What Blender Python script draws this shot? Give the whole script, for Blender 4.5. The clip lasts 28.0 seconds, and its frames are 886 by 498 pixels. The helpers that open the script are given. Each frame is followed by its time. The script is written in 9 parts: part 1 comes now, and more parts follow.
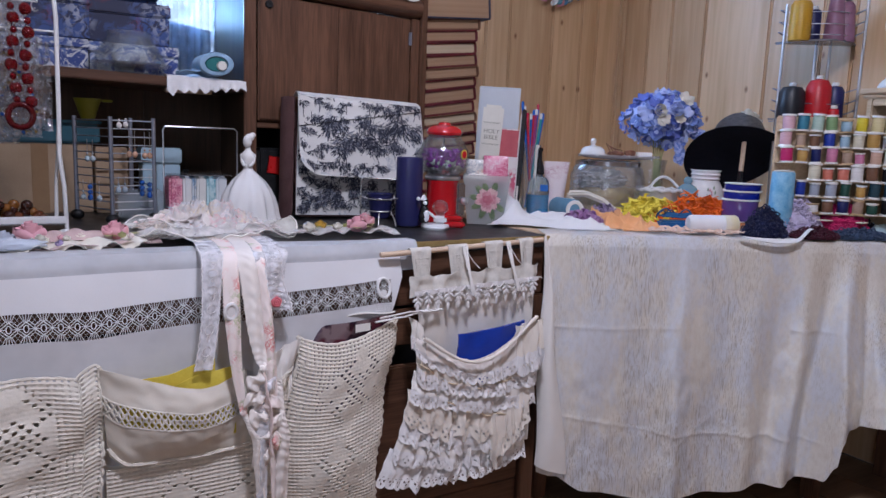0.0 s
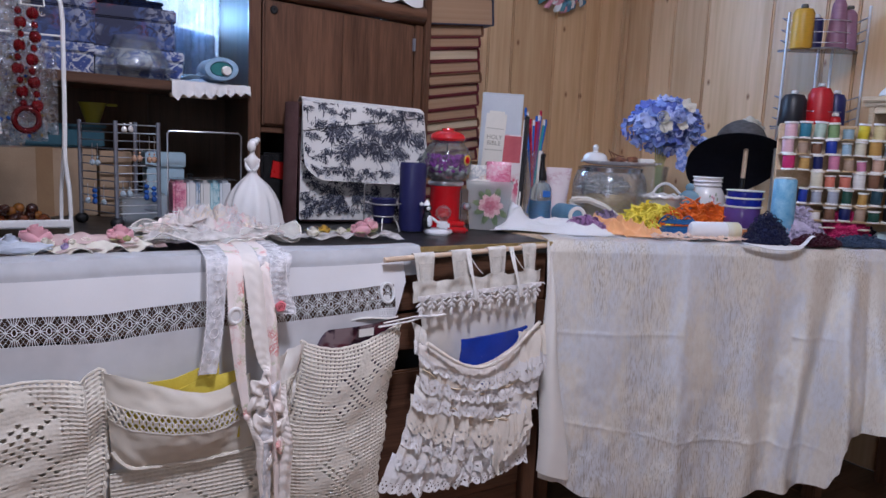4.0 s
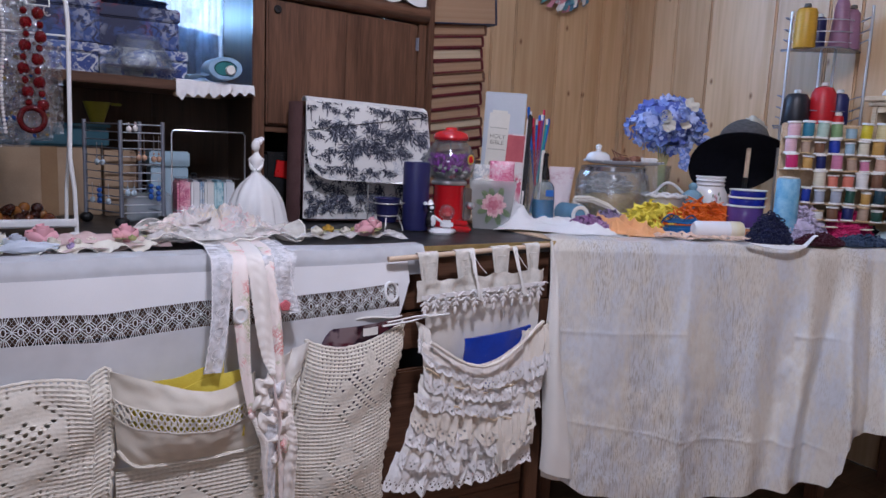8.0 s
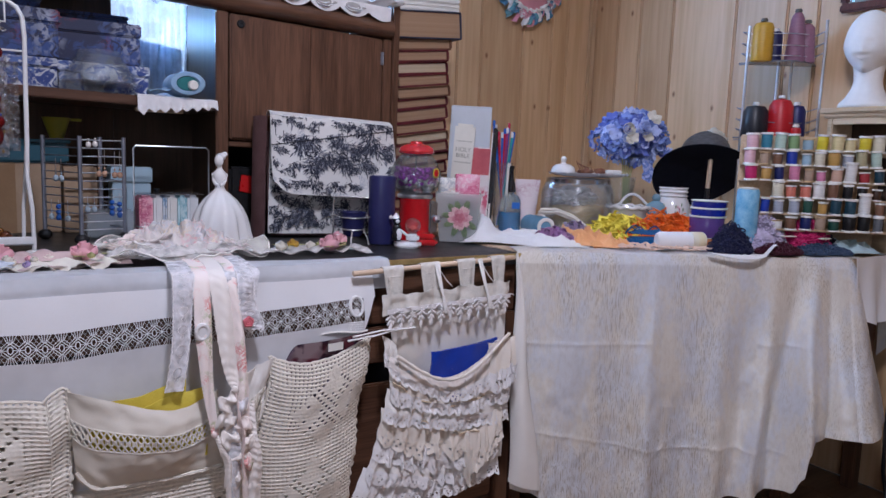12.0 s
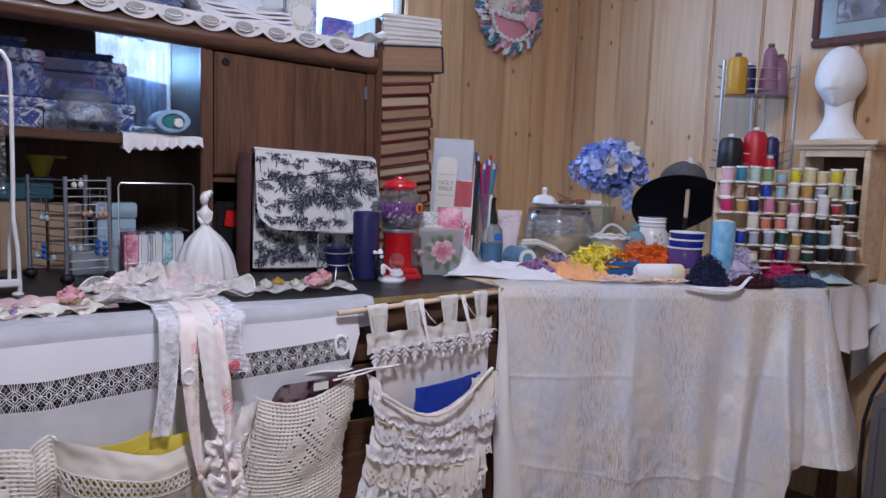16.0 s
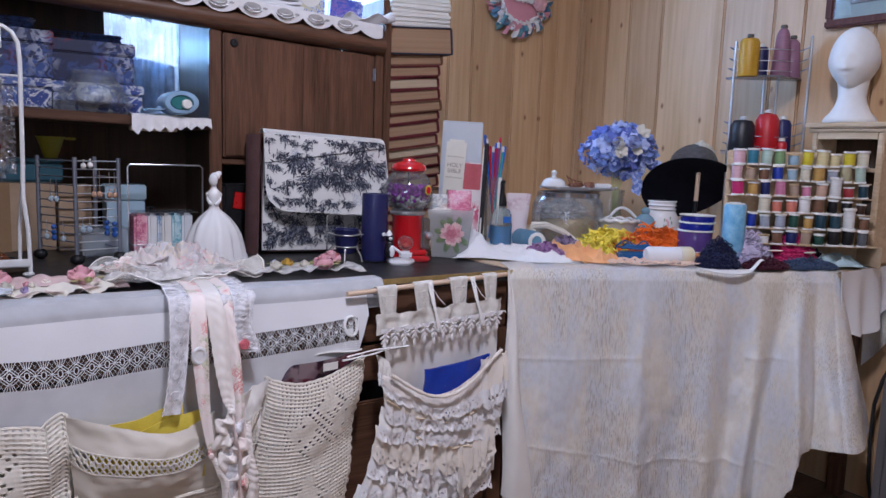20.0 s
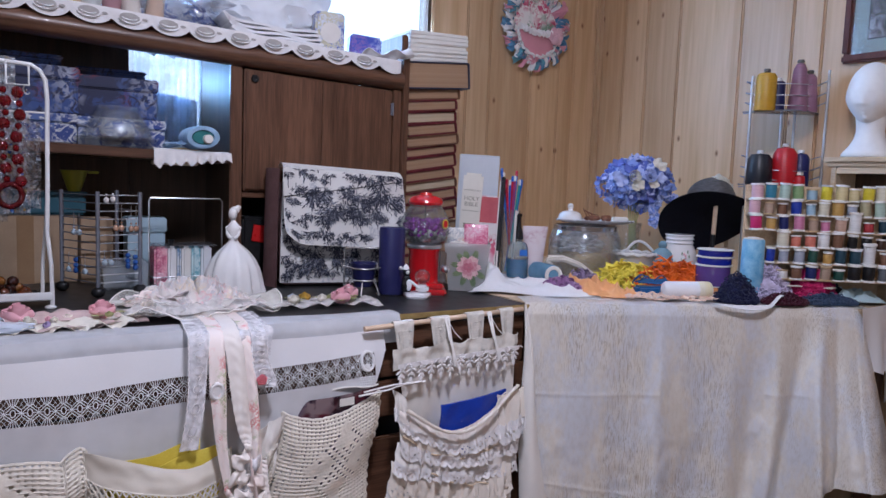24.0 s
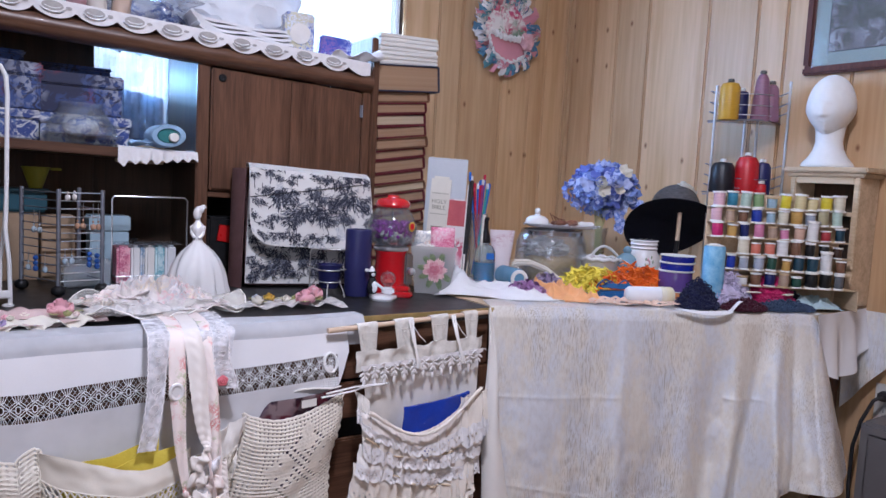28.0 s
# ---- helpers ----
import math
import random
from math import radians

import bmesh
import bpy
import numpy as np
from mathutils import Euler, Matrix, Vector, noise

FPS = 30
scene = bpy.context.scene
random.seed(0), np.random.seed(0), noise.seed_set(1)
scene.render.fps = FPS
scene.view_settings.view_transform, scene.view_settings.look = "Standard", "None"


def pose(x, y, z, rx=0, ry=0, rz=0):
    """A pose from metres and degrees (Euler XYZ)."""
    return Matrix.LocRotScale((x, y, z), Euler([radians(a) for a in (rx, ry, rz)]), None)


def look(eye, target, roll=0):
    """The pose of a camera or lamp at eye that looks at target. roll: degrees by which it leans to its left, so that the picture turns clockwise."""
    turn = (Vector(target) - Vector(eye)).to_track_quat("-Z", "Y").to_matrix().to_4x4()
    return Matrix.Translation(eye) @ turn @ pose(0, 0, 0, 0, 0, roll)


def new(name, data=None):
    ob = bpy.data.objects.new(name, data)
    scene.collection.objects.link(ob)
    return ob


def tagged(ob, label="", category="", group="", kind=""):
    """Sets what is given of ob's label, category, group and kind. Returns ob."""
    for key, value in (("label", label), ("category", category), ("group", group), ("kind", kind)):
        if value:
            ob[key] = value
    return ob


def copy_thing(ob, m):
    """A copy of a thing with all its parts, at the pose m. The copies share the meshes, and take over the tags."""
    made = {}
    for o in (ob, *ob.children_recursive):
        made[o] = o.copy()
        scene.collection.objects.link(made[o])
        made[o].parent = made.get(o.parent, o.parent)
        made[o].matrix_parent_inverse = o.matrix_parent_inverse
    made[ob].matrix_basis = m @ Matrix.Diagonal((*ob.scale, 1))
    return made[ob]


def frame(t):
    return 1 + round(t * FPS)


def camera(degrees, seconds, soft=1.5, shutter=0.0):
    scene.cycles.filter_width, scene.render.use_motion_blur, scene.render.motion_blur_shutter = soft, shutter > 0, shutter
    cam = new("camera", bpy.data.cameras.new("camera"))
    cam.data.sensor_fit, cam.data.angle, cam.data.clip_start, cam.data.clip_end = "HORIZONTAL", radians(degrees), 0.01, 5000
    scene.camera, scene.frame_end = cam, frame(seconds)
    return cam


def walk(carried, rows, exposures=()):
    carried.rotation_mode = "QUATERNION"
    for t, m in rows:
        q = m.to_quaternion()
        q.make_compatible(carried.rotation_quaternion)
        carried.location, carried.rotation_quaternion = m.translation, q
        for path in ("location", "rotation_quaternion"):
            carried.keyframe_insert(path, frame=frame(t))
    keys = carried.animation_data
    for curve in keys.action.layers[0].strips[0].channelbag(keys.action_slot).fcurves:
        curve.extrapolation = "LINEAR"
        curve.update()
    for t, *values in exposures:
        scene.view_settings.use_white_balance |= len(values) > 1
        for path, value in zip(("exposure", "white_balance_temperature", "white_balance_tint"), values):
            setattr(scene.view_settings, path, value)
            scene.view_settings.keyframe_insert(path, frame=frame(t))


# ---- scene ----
cam = camera(62.6, 28.0)
PATH = [
    (0, (0.0194, 0.0274, 0.9881), (1.0466, 1.7167, 0.6866), 2.21),
    (0.5, (0.0206, 0.0284, 0.9878), (1.0748, 1.7020, 0.6918), 1.91),
    (1, (0.0201, 0.0265, 0.9892), (1.0729, 1.7039, 0.7099), 1.95),
    (1.5, (0.0212, 0.0257, 0.9895), (1.0726, 1.7027, 0.7027), 2.11),
    (2, (0.0156, 0.0284, 0.9872), (1.0709, 1.7068, 0.7238), 2.24),
    (2.5, (0.0130, 0.0288, 0.9903), (1.0499, 1.7178, 0.7216), 1.85),
    (4.5, (0.0063, 0.0271, 0.9884), (1.0336, 1.7184, 0.6984), 2.58),
    (5, (0.0025, 0.0293, 0.9903), (1.0225, 1.7249, 0.6995), 2.23),
    (5.5, (0.0036, 0.0280, 0.9919), (1.0224, 1.7223, 0.6896), 2.21),
    (6, (0.0011, 0.0304, 0.9902), (1.0264, 1.7232, 0.7018), 2.24),
    (6.5, (0.0036, 0.0264, 0.9931), (1.0201, 1.7247, 0.7062), 2.27),
    (7, (0.0075, 0.0261, 0.9918), (1.0346, 1.7171, 0.6991), 2.43),
    (7.5, (0.0043, 0.0259, 0.9929), (1.0228, 1.7227, 0.7038), 2.51),
    (8, (0.0029, 0.0272, 0.9913), (1.0279, 1.7196, 0.6994), 2.51),
    (8.5, (0.0073, 0.0282, 0.9928), (1.0493, 1.7111, 0.7061), 2.62),
    (9, (0.0007, 0.0274, 0.9933), (1.0244, 1.7214, 0.7061), 2.39),
    (9.5, (-0.0048, 0.0255, 1.0003), (1.0046, 1.7329, 0.7435), 2.29),
    (10, (-0.0041, 0.0265, 1.0007), (1.0116, 1.7284, 0.7324), 2.65),
    (10.5, (-0.0055, 0.0269, 0.9955), (1.0125, 1.7287, 0.7354), 2.65),
    (11, (-0.0018, 0.0271, 0.9958), (1.0222, 1.7238, 0.7263), 2.82),
    (11.5, (0.0015, 0.0221, 0.9977), (1.0225, 1.7218, 0.7356), 2.91),
    (12, (0.0170, 0.0168, 0.9950), (1.1064, 1.6745, 0.7393), 2.13),
    (12.5, (0.0191, 0.0235, 0.9899), (1.1756, 1.6382, 0.7549), 2.93),
    (14.5, (0.0114, 0.0104, 1.0298), (1.1561, 1.6271, 0.7544), 3.18),
    (15, (0.0041, 0.0150, 1.0307), (1.1414, 1.6426, 0.7906), 3.41),
    (15.5, (0.0051, 0.0098, 1.0466), (1.1352, 1.6447, 0.8231), 2.39),
    (16, (0.0044, -0.0015, 1.0605), (1.1315, 1.6356, 0.8373), 1.94),
    (16.5, (0.0067, -0.0025, 1.0545), (1.1358, 1.6341, 0.8386), 2.33),
    (17, (0.0059, 0.0033, 1.0561), (1.1430, 1.6293, 0.8056), 2.54),
    (17.5, (0.0092, -0.0006, 1.0509), (1.1462, 1.6255, 0.7997), 2.39),
    (18, (0.0069, 0.0010, 1.0541), (1.1426, 1.6301, 0.8175), 2.45),
    (18.5, (0.0048, 0.0024, 1.0529), (1.1331, 1.6361, 0.8121), 2.21),
    (19, (0.0039, 0.0007, 1.0554), (1.1192, 1.6423, 0.8083), 2.24),
    (19.5, (0.0034, 0.0022, 1.0526), (1.1159, 1.6462, 0.8080), 2.20),
    (20, (0.0017, 0.0047, 1.0441), (1.1121, 1.6482, 0.7872), 1.97),
    (20.5, (-0.0000, 0.0055, 1.0540), (1.1055, 1.6543, 0.8111), 1.08),
    (21, (0.0052, -0.0029, 1.0540), (1.1051, 1.6520, 0.8270), 1.79),
    (21.5, (0.0034, -0.0008, 1.0578), (1.1071, 1.6498, 0.8190), 2.24),
    (23.5, (-0.0090, 0.0060, 1.0650), (1.0584, 1.6830, 0.8453), 1.80),
    (24, (-0.0042, 0.0057, 1.0652), (1.0740, 1.6798, 0.8782), 2.11),
    (24.5, (-0.0031, 0.0011, 1.0682), (1.0781, 1.6738, 0.8868), 2.10),
    (25, (-0.0000, -0.0000, 1.0630), (1.0791, 1.6740, 0.8808), 2.17),
    (25.5, (-0.0073, 0.0016, 1.0682), (1.0828, 1.6673, 0.8767), 2.22),
    (26, (-0.0077, -0.0025, 1.0696), (1.0793, 1.6663, 0.8866), 2.62),
    (26.5, (-0.0032, -0.0036, 1.0732), (1.0982, 1.6569, 0.9006), 2.63),
    (27, (0.0073, -0.0094, 1.0699), (1.1203, 1.6413, 0.8790), 2.37),
    (27.5, (0.0097, -0.0042, 1.0612), (1.1537, 1.6245, 0.8645), 2.41),
    (28, (0.0083, -0.0130, 1.0685), (1.1463, 1.6220, 0.8907), 3.05),
]
EXPOSURES = [(0, -0.36, 5800, 15.5), (11, -0.36, 5800, 15.5), (21.5, -0.34, 5800, 15.5), (24.2, -0.34, 5800, 15.5), (25, -0.06, 5800, 15.5), (28, -0.06, 5800, 15.5)]
walk(cam, [(t, look(eye, target, roll)) for t, eye, target, roll in PATH], EXPOSURES)

# ---- light ----
world = bpy.data.worlds.new("daylight")
scene.world = world
world.use_nodes = True
wn = world.node_tree
sky = wn.nodes.new("ShaderNodeTexSky")
sky.sky_type, sky.sun_disc = "NISHITA", False
sky.sun_elevation, sky.sun_rotation = radians(35), radians(20)
wn.nodes["Background"].inputs["Strength"].default_value = 0.1
wn.links.new(sky.outputs["Color"], wn.nodes["Background"].inputs["Color"])


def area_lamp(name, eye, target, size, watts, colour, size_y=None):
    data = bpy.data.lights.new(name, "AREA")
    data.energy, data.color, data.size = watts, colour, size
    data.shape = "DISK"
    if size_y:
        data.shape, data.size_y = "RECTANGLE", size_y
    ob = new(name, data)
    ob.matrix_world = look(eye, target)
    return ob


# Assumed overhead source, added out of view; no ceiling fitting is modelled.
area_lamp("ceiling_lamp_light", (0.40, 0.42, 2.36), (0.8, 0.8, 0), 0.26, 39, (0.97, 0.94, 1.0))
# Cool fill lamp added free in the room; no window stands behind it.
area_lamp("room_window_light", (-1.9, -1.5, 1.5), (1.2, 1.2, 1.0), 1.2, 19, (0.80, 0.88, 1.0), 1.0)
area_lamp("back_window_light", (0.93, 2.53, 1.65), (0.85, 1.5, 1.2), 1.1, 36, (0.36, 0.62, 1.0), 0.8)
area_lamp("bay_window_light", (0.52, 2.415, 1.350), (0.62, 2.20, 1.32), 0.14, 0.9, (0.30, 0.60, 1.0), 0.06)

# ---- mesh helpers ----
TAU = 2 * math.pi


class G:
    """A growing mesh: vertices and faces."""

    def __init__(self):
        self.v, self.f = [], []

    def take(self, bm):
        n = len(self.v)
        bm.verts.index_update()
        self.v += [v.co.copy() for v in bm.verts]
        self.f += [[n + v.index for v in f.verts] for f in bm.faces]
        bm.free()
        return self

    def box(self, a, b, bevel=0.002, turn=None):
        a, b = Vector(a), Vector(b)
        bm = bmesh.new()
        bmesh.ops.create_cube(bm, size=1, matrix=Matrix.Translation((a + b) / 2) @ Matrix.Diagonal((*(b - a), 1)))
        if bevel:
            bmesh.ops.bevel(bm, geom=bm.edges[:], offset=bevel, segments=2, affect="EDGES", clamp_overlap=True)
        if turn:
            bmesh.ops.transform(bm, matrix=turn, verts=bm.verts)
        return self.take(bm)

    def lathe(self, profile, at=(0, 0, 0), seg=24, wob=None, turn=None):
        """Turns (radius, height) pairs round z; wob(angle, height) scales the radius."""
        n, at = len(self.v), Vector(at)
        for r, z in profile:
            for k in range(seg):
                a = TAU * k / seg
                rr = r * (wob(a, z) if wob else 1)
                p = Vector((rr * math.cos(a), rr * math.sin(a), z))
                self.v.append(at + (turn @ p if turn else p))
        for i in range(len(profile) - 1):
            for k in range(seg):
                m = (k + 1) % seg
                self.f.append([n + i * seg + k, n + i * seg + m, n + (i + 1) * seg + m, n + (i + 1) * seg + k])
        if profile[0][0] > 1e-5:
            self.f.append([n + k for k in reversed(range(seg))])
        if profile[-1][0] > 1e-5:
            self.f.append([n + (len(profile) - 1) * seg + k for k in range(seg)])
        return self

    def tube(self, pts, r, seg=8, closed=False, flat=1.0):
        """A round bar along points; r may be a list."""
        pts = [Vector(p) for p in pts]
        n, m = len(self.v), len(pts)
        prev = None
        for i, p in enumerate(pts):
            a = pts[(i - 1) % m] if closed or i else p
            b = pts[(i + 1) % m] if closed or i < m - 1 else p
            d = (b - a).normalized()
            if prev is None:
                up = Vector((0, 0, 1)) if abs(d.z) < 0.9 else Vector((1, 0, 0))
                side = d.cross(up).normalized()
            else:
                side = (prev - d * prev.dot(d)).normalized()
            prev = side
            other = d.cross(side)
            rr = r[i] if isinstance(r, (list, tuple)) else r
            for k in range(seg):
                t = TAU * k / seg
                self.v.append(p + side * rr * math.cos(t) + other * rr * flat * math.sin(t))
        for i in range(m if closed else m - 1):
            j = (i + 1) % m
            for k in range(seg):
                l = (k + 1) % seg
                self.f.append([n + i * seg + k, n + i * seg + l, n + j * seg + l, n + j * seg + k])
        if not closed:
            self.f.append([n + k for k in reversed(range(seg))])
            self.f.append([n + (m - 1) * seg + k for k in range(seg)])
        return self

    def sheet(self, fn, nu, nv, thick=0.0, keep=None):
        """A grid of fn(u, v); keep(u, v) says which cells stay; thick gives it a back."""
        n = len(self.v)
        P = [[Vector(fn(i / nu, j / nv)) for j in range(nv + 1)] for i in range(nu + 1)]
        for row in P:
            self.v += row
        at = lambda i, j: n + i * (nv + 1) + j
        cells = [(i, j) for i in range(nu) for j in range(nv) if keep is None or keep((i + .5) / nu, (j + .5) / nv)]
        self.f += [[at(i, j), at(i + 1, j), at(i + 1, j + 1), at(i, j + 1)] for i, j in cells]
        if thick:
            m = len(self.v)
            for i in range(nu + 1):
                for j in range(nv + 1):
                    du = P[min(i + 1, nu)][j] - P[max(i - 1, 0)][j]
                    dv = P[i][min(j + 1, nv)] - P[i][max(j - 1, 0)]
                    nr = du.cross(dv)
                    self.v.append(P[i][j] - (nr.normalized() * thick if nr.length > 1e-12 else Vector()))
            bt = lambda i, j: m + i * (nv + 1) + j
            self.f += [[bt(i, j), bt(i, j + 1), bt(i + 1, j + 1), bt(i + 1, j)] for i, j in cells]
            have = set(cells)
            for i, j in cells:
                for (di, dj), (p, q) in (((0, -1), ((i, j), (i + 1, j))), ((1, 0), ((i + 1, j), (i + 1, j + 1))),
                                         ((0, 1), ((i + 1, j + 1), (i, j + 1))), ((-1, 0), ((i, j + 1), (i, j)))):
                    if (i + di, j + dj) not in have:
                        self.f.append([at(*q), at(*p), bt(*p), bt(*q)])
        return self

    def filet(self, fn, nu, nv, is_open, rim=0.24):
        """A crocheted net: open cells are four-sided frames, the others are full."""
        for i in range(nu):
            for j in range(nv):
                n = len(self.v)
                c = lambda a, b: Vector(fn((i + a) / nu, (j + b) / nv))
                kind = is_open(i, j)
                self.v += [c(0, 0), c(1, 0), c(1, 1), c(0, 1)]
                if kind:
                    e = rim / kind
                    self.v += [c(e, e), c(1 - e, e), c(1 - e, 1 - e), c(e, 1 - e)]
                    self.f += [[n + k, n + (k + 1) % 4, n + 4 + (k + 1) % 4, n + 4 + k] for k in range(4)]
                else:
                    self.f.append([n, n + 1, n + 2, n + 3])
        return self

    def netting(self, fn, nu, nv, hole, seed=1, rise=0.0018):
        """Filet crochet: plump rows and bars; hole(i, j) is 0 for a closed cell, 1 for an open one, 2 for a wide one."""
        kinds = {(i, j): hole(i, j) for i in range(nu) for j in range(nv)}
        steps = {0: (0, .25, .5, .75), 1: (0, .25, .5, .75), 2: (0, .07, .5, .93)}
        def raised(u, v):
            i, j = round(u * nu * 4), round(v * nv * 4)
            a, b, q, r = min(nu - 1, i // 4), min(nv - 1, j // 4), i % 4, j % 4
            kind = kinds[a, b]
            du, dv = steps[kind][q], steps[kind][r]
            if kind and q % 2 and r % 2:
                du, dv = du + (.5 - du) * .28, dv + (.5 - dv) * .28
            if i == nu * 4 or j == nv * 4:
                du, dv = (1 if i == nu * 4 else du), (1 if j == nv * 4 else dv)
            n1, n2 = noise.noise(Vector((i * .61, j * .53, seed))), noise.noise(Vector((i * .23, j * .27, seed + 7)))
            p = Vector(fn(min(1, max(0, (a + du + .10 * n2) / nu)), min(1, max(0, (b + dv + .14 * n1) / nv))))
            plump = (1.0 if r == 0 else .6 if q == 0 else .2) if kind else (.75 if r == 0 else .55)
            return p + Vector((0, -rise * (plump + .35 * n1), 0))
        def keep(u, v):
            a, b = u * nu, v * nv
            return not (kinds[min(nu - 1, int(a)), min(nv - 1, int(b))] and int((a % 1) * 4) in (1, 2) and int((b % 1) * 4) in (1, 2))
        return self.sheet(raised, nu * 4, nv * 4, .0016, keep)

    def ball(self, at, r, sub=2, squash=(1, 1, 1), rough=0.0, freq=8.0, seed=0):
        bm = bmesh.new()
        bmesh.ops.create_icosphere(bm, subdivisions=sub, radius=1)
        for v in bm.verts:
            d = v.co.normalized()
            k = 1 + rough * noise.noise(d * freq * 0.3 + Vector((seed, seed * 1.7, 0)))
            v.co = Vector((d.x * squash[0], d.y * squash[1], d.z * squash[2])) * r * k + Vector(at)
        return self.take(bm)

    def mesh(self, name, smooth=True, sharp=0.7):
        me = bpy.data.meshes.new(name)
        me.from_pydata([tuple(p) for p in self.v], [], self.f)
        me.update()
        if smooth:
            me.polygons.foreach_set("use_smooth", [True] * len(me.polygons))
            me.set_sharp_from_angle(angle=sharp)
        return me


def thing(name, label, category, at=(0, 0, 0), rz=0.0, group="", kind=""):
    ob = new(name)
    ob.empty_display_size = 0.02
    ob.matrix_world = pose(*at, 0, 0, rz)
    return tagged(ob, label, category, group, kind)


def part(name, g, material, parent, label="", smooth=True, sharp=0.7):
    ob = new(name, g.mesh(name, smooth, sharp))
    ob.data.materials.append(material)
    ob.parent = parent
    return tagged(ob, label)


def solo(name, g, material, label, category, at=(0, 0, 0), rz=0.0, group="", kind="", smooth=True, sharp=0.7):
    ob = new(name, g.mesh(name, smooth, sharp))
    ob.data.materials.append(material)
    ob.matrix_world = pose(*at, 0, 0, rz)
    return tagged(ob, label, category, group, kind)


# ---- materials ----
def nodes_of(name):
    m = bpy.data.materials.new(name)
    m.use_nodes = True
    return m, m.node_tree.nodes, m.node_tree.links, m.node_tree.nodes["Principled BSDF"]


def surface(name, c1, c2, scale=12.0, rough=0.7, bump=0.2, fine=250.0, stretch=(1, 1, 1), metal=0.0, vary=0.0,
            sheen=0.0, through_light=0.0, coat=0.0, depth=0.001, spec=0.5):
    """Two colours mixed by broad noise, with fine grain in the relief and the roughness."""
    m, n, l, p = nodes_of(name)
    tc, mp = n.new("ShaderNodeTexCoord"), n.new("ShaderNodeMapping")
    mp.inputs["Scale"].default_value = stretch
    l.new(tc.outputs["Object"], mp.inputs["Vector"])
    broad, tiny = n.new("ShaderNodeTexNoise"), n.new("ShaderNodeTexNoise")
    broad.inputs["Scale"].default_value, broad.inputs["Detail"].default_value = scale, 5
    tiny.inputs["Scale"].default_value, tiny.inputs["Detail"].default_value = fine, 3
    l.new(mp.outputs["Vector"], broad.inputs["Vector"])
    l.new(mp.outputs["Vector"], tiny.inputs["Vector"])
    ramp = n.new("ShaderNodeValToRGB")
    ramp.color_ramp.elements[0].color, ramp.color_ramp.elements[1].color = (*c1, 1), (*c2, 1)
    ramp.color_ramp.elements[0].position, ramp.color_ramp.elements[1].position = 0.32, 0.68
    both = n.new("ShaderNodeMix")
    both.inputs[0].default_value = 0.3
    l.new(broad.outputs["Fac"], both.inputs[2])
    l.new(tiny.outputs["Fac"], both.inputs[3])
    l.new(both.outputs[0], ramp.inputs["Fac"])
    colour = ramp.outputs["Color"]
    if vary:
        info, hsv, mr = n.new("ShaderNodeObjectInfo"), n.new("ShaderNodeHueSaturation"), n.new("ShaderNodeMapRange")
        l.new(info.outputs["Random"], mr.inputs["Value"])
        mr.inputs["To Min"].default_value, mr.inputs["To Max"].default_value = 1 - vary, 1 + vary
        l.new(mr.outputs["Result"], hsv.inputs["Value"])
        l.new(colour, hsv.inputs["Color"])
        colour = hsv.outputs["Color"]
    l.new(colour, p.inputs["Base Color"])
    rr = n.new("ShaderNodeMapRange")
    rr.inputs["To Min"].default_value, rr.inputs["To Max"].default_value = max(rough - 0.1, 0.02), min(rough + 0.1, 1)
    l.new(broad.outputs["Fac"], rr.inputs["Value"])
    l.new(rr.outputs["Result"], p.inputs["Roughness"])
    p.inputs["Metallic"].default_value = metal
    p.inputs["Specular IOR Level"].default_value = spec
    p.inputs["Sheen Weight"].default_value = sheen
    p.inputs["Coat Weight"].default_value = coat
    if through_light:
        p.inputs["Subsurface Weight"].default_value = through_light
        p.inputs["Subsurface Radius"].default_value = (0.004, 0.004, 0.004)
    if bump:
        b = n.new("ShaderNodeBump")
        b.inputs["Strength"].default_value, b.inputs["Distance"].default_value = bump, depth
        l.new(both.outputs[0], b.inputs["Height"])
        l.new(b.outputs["Normal"], p.inputs["Normal"])
    return m


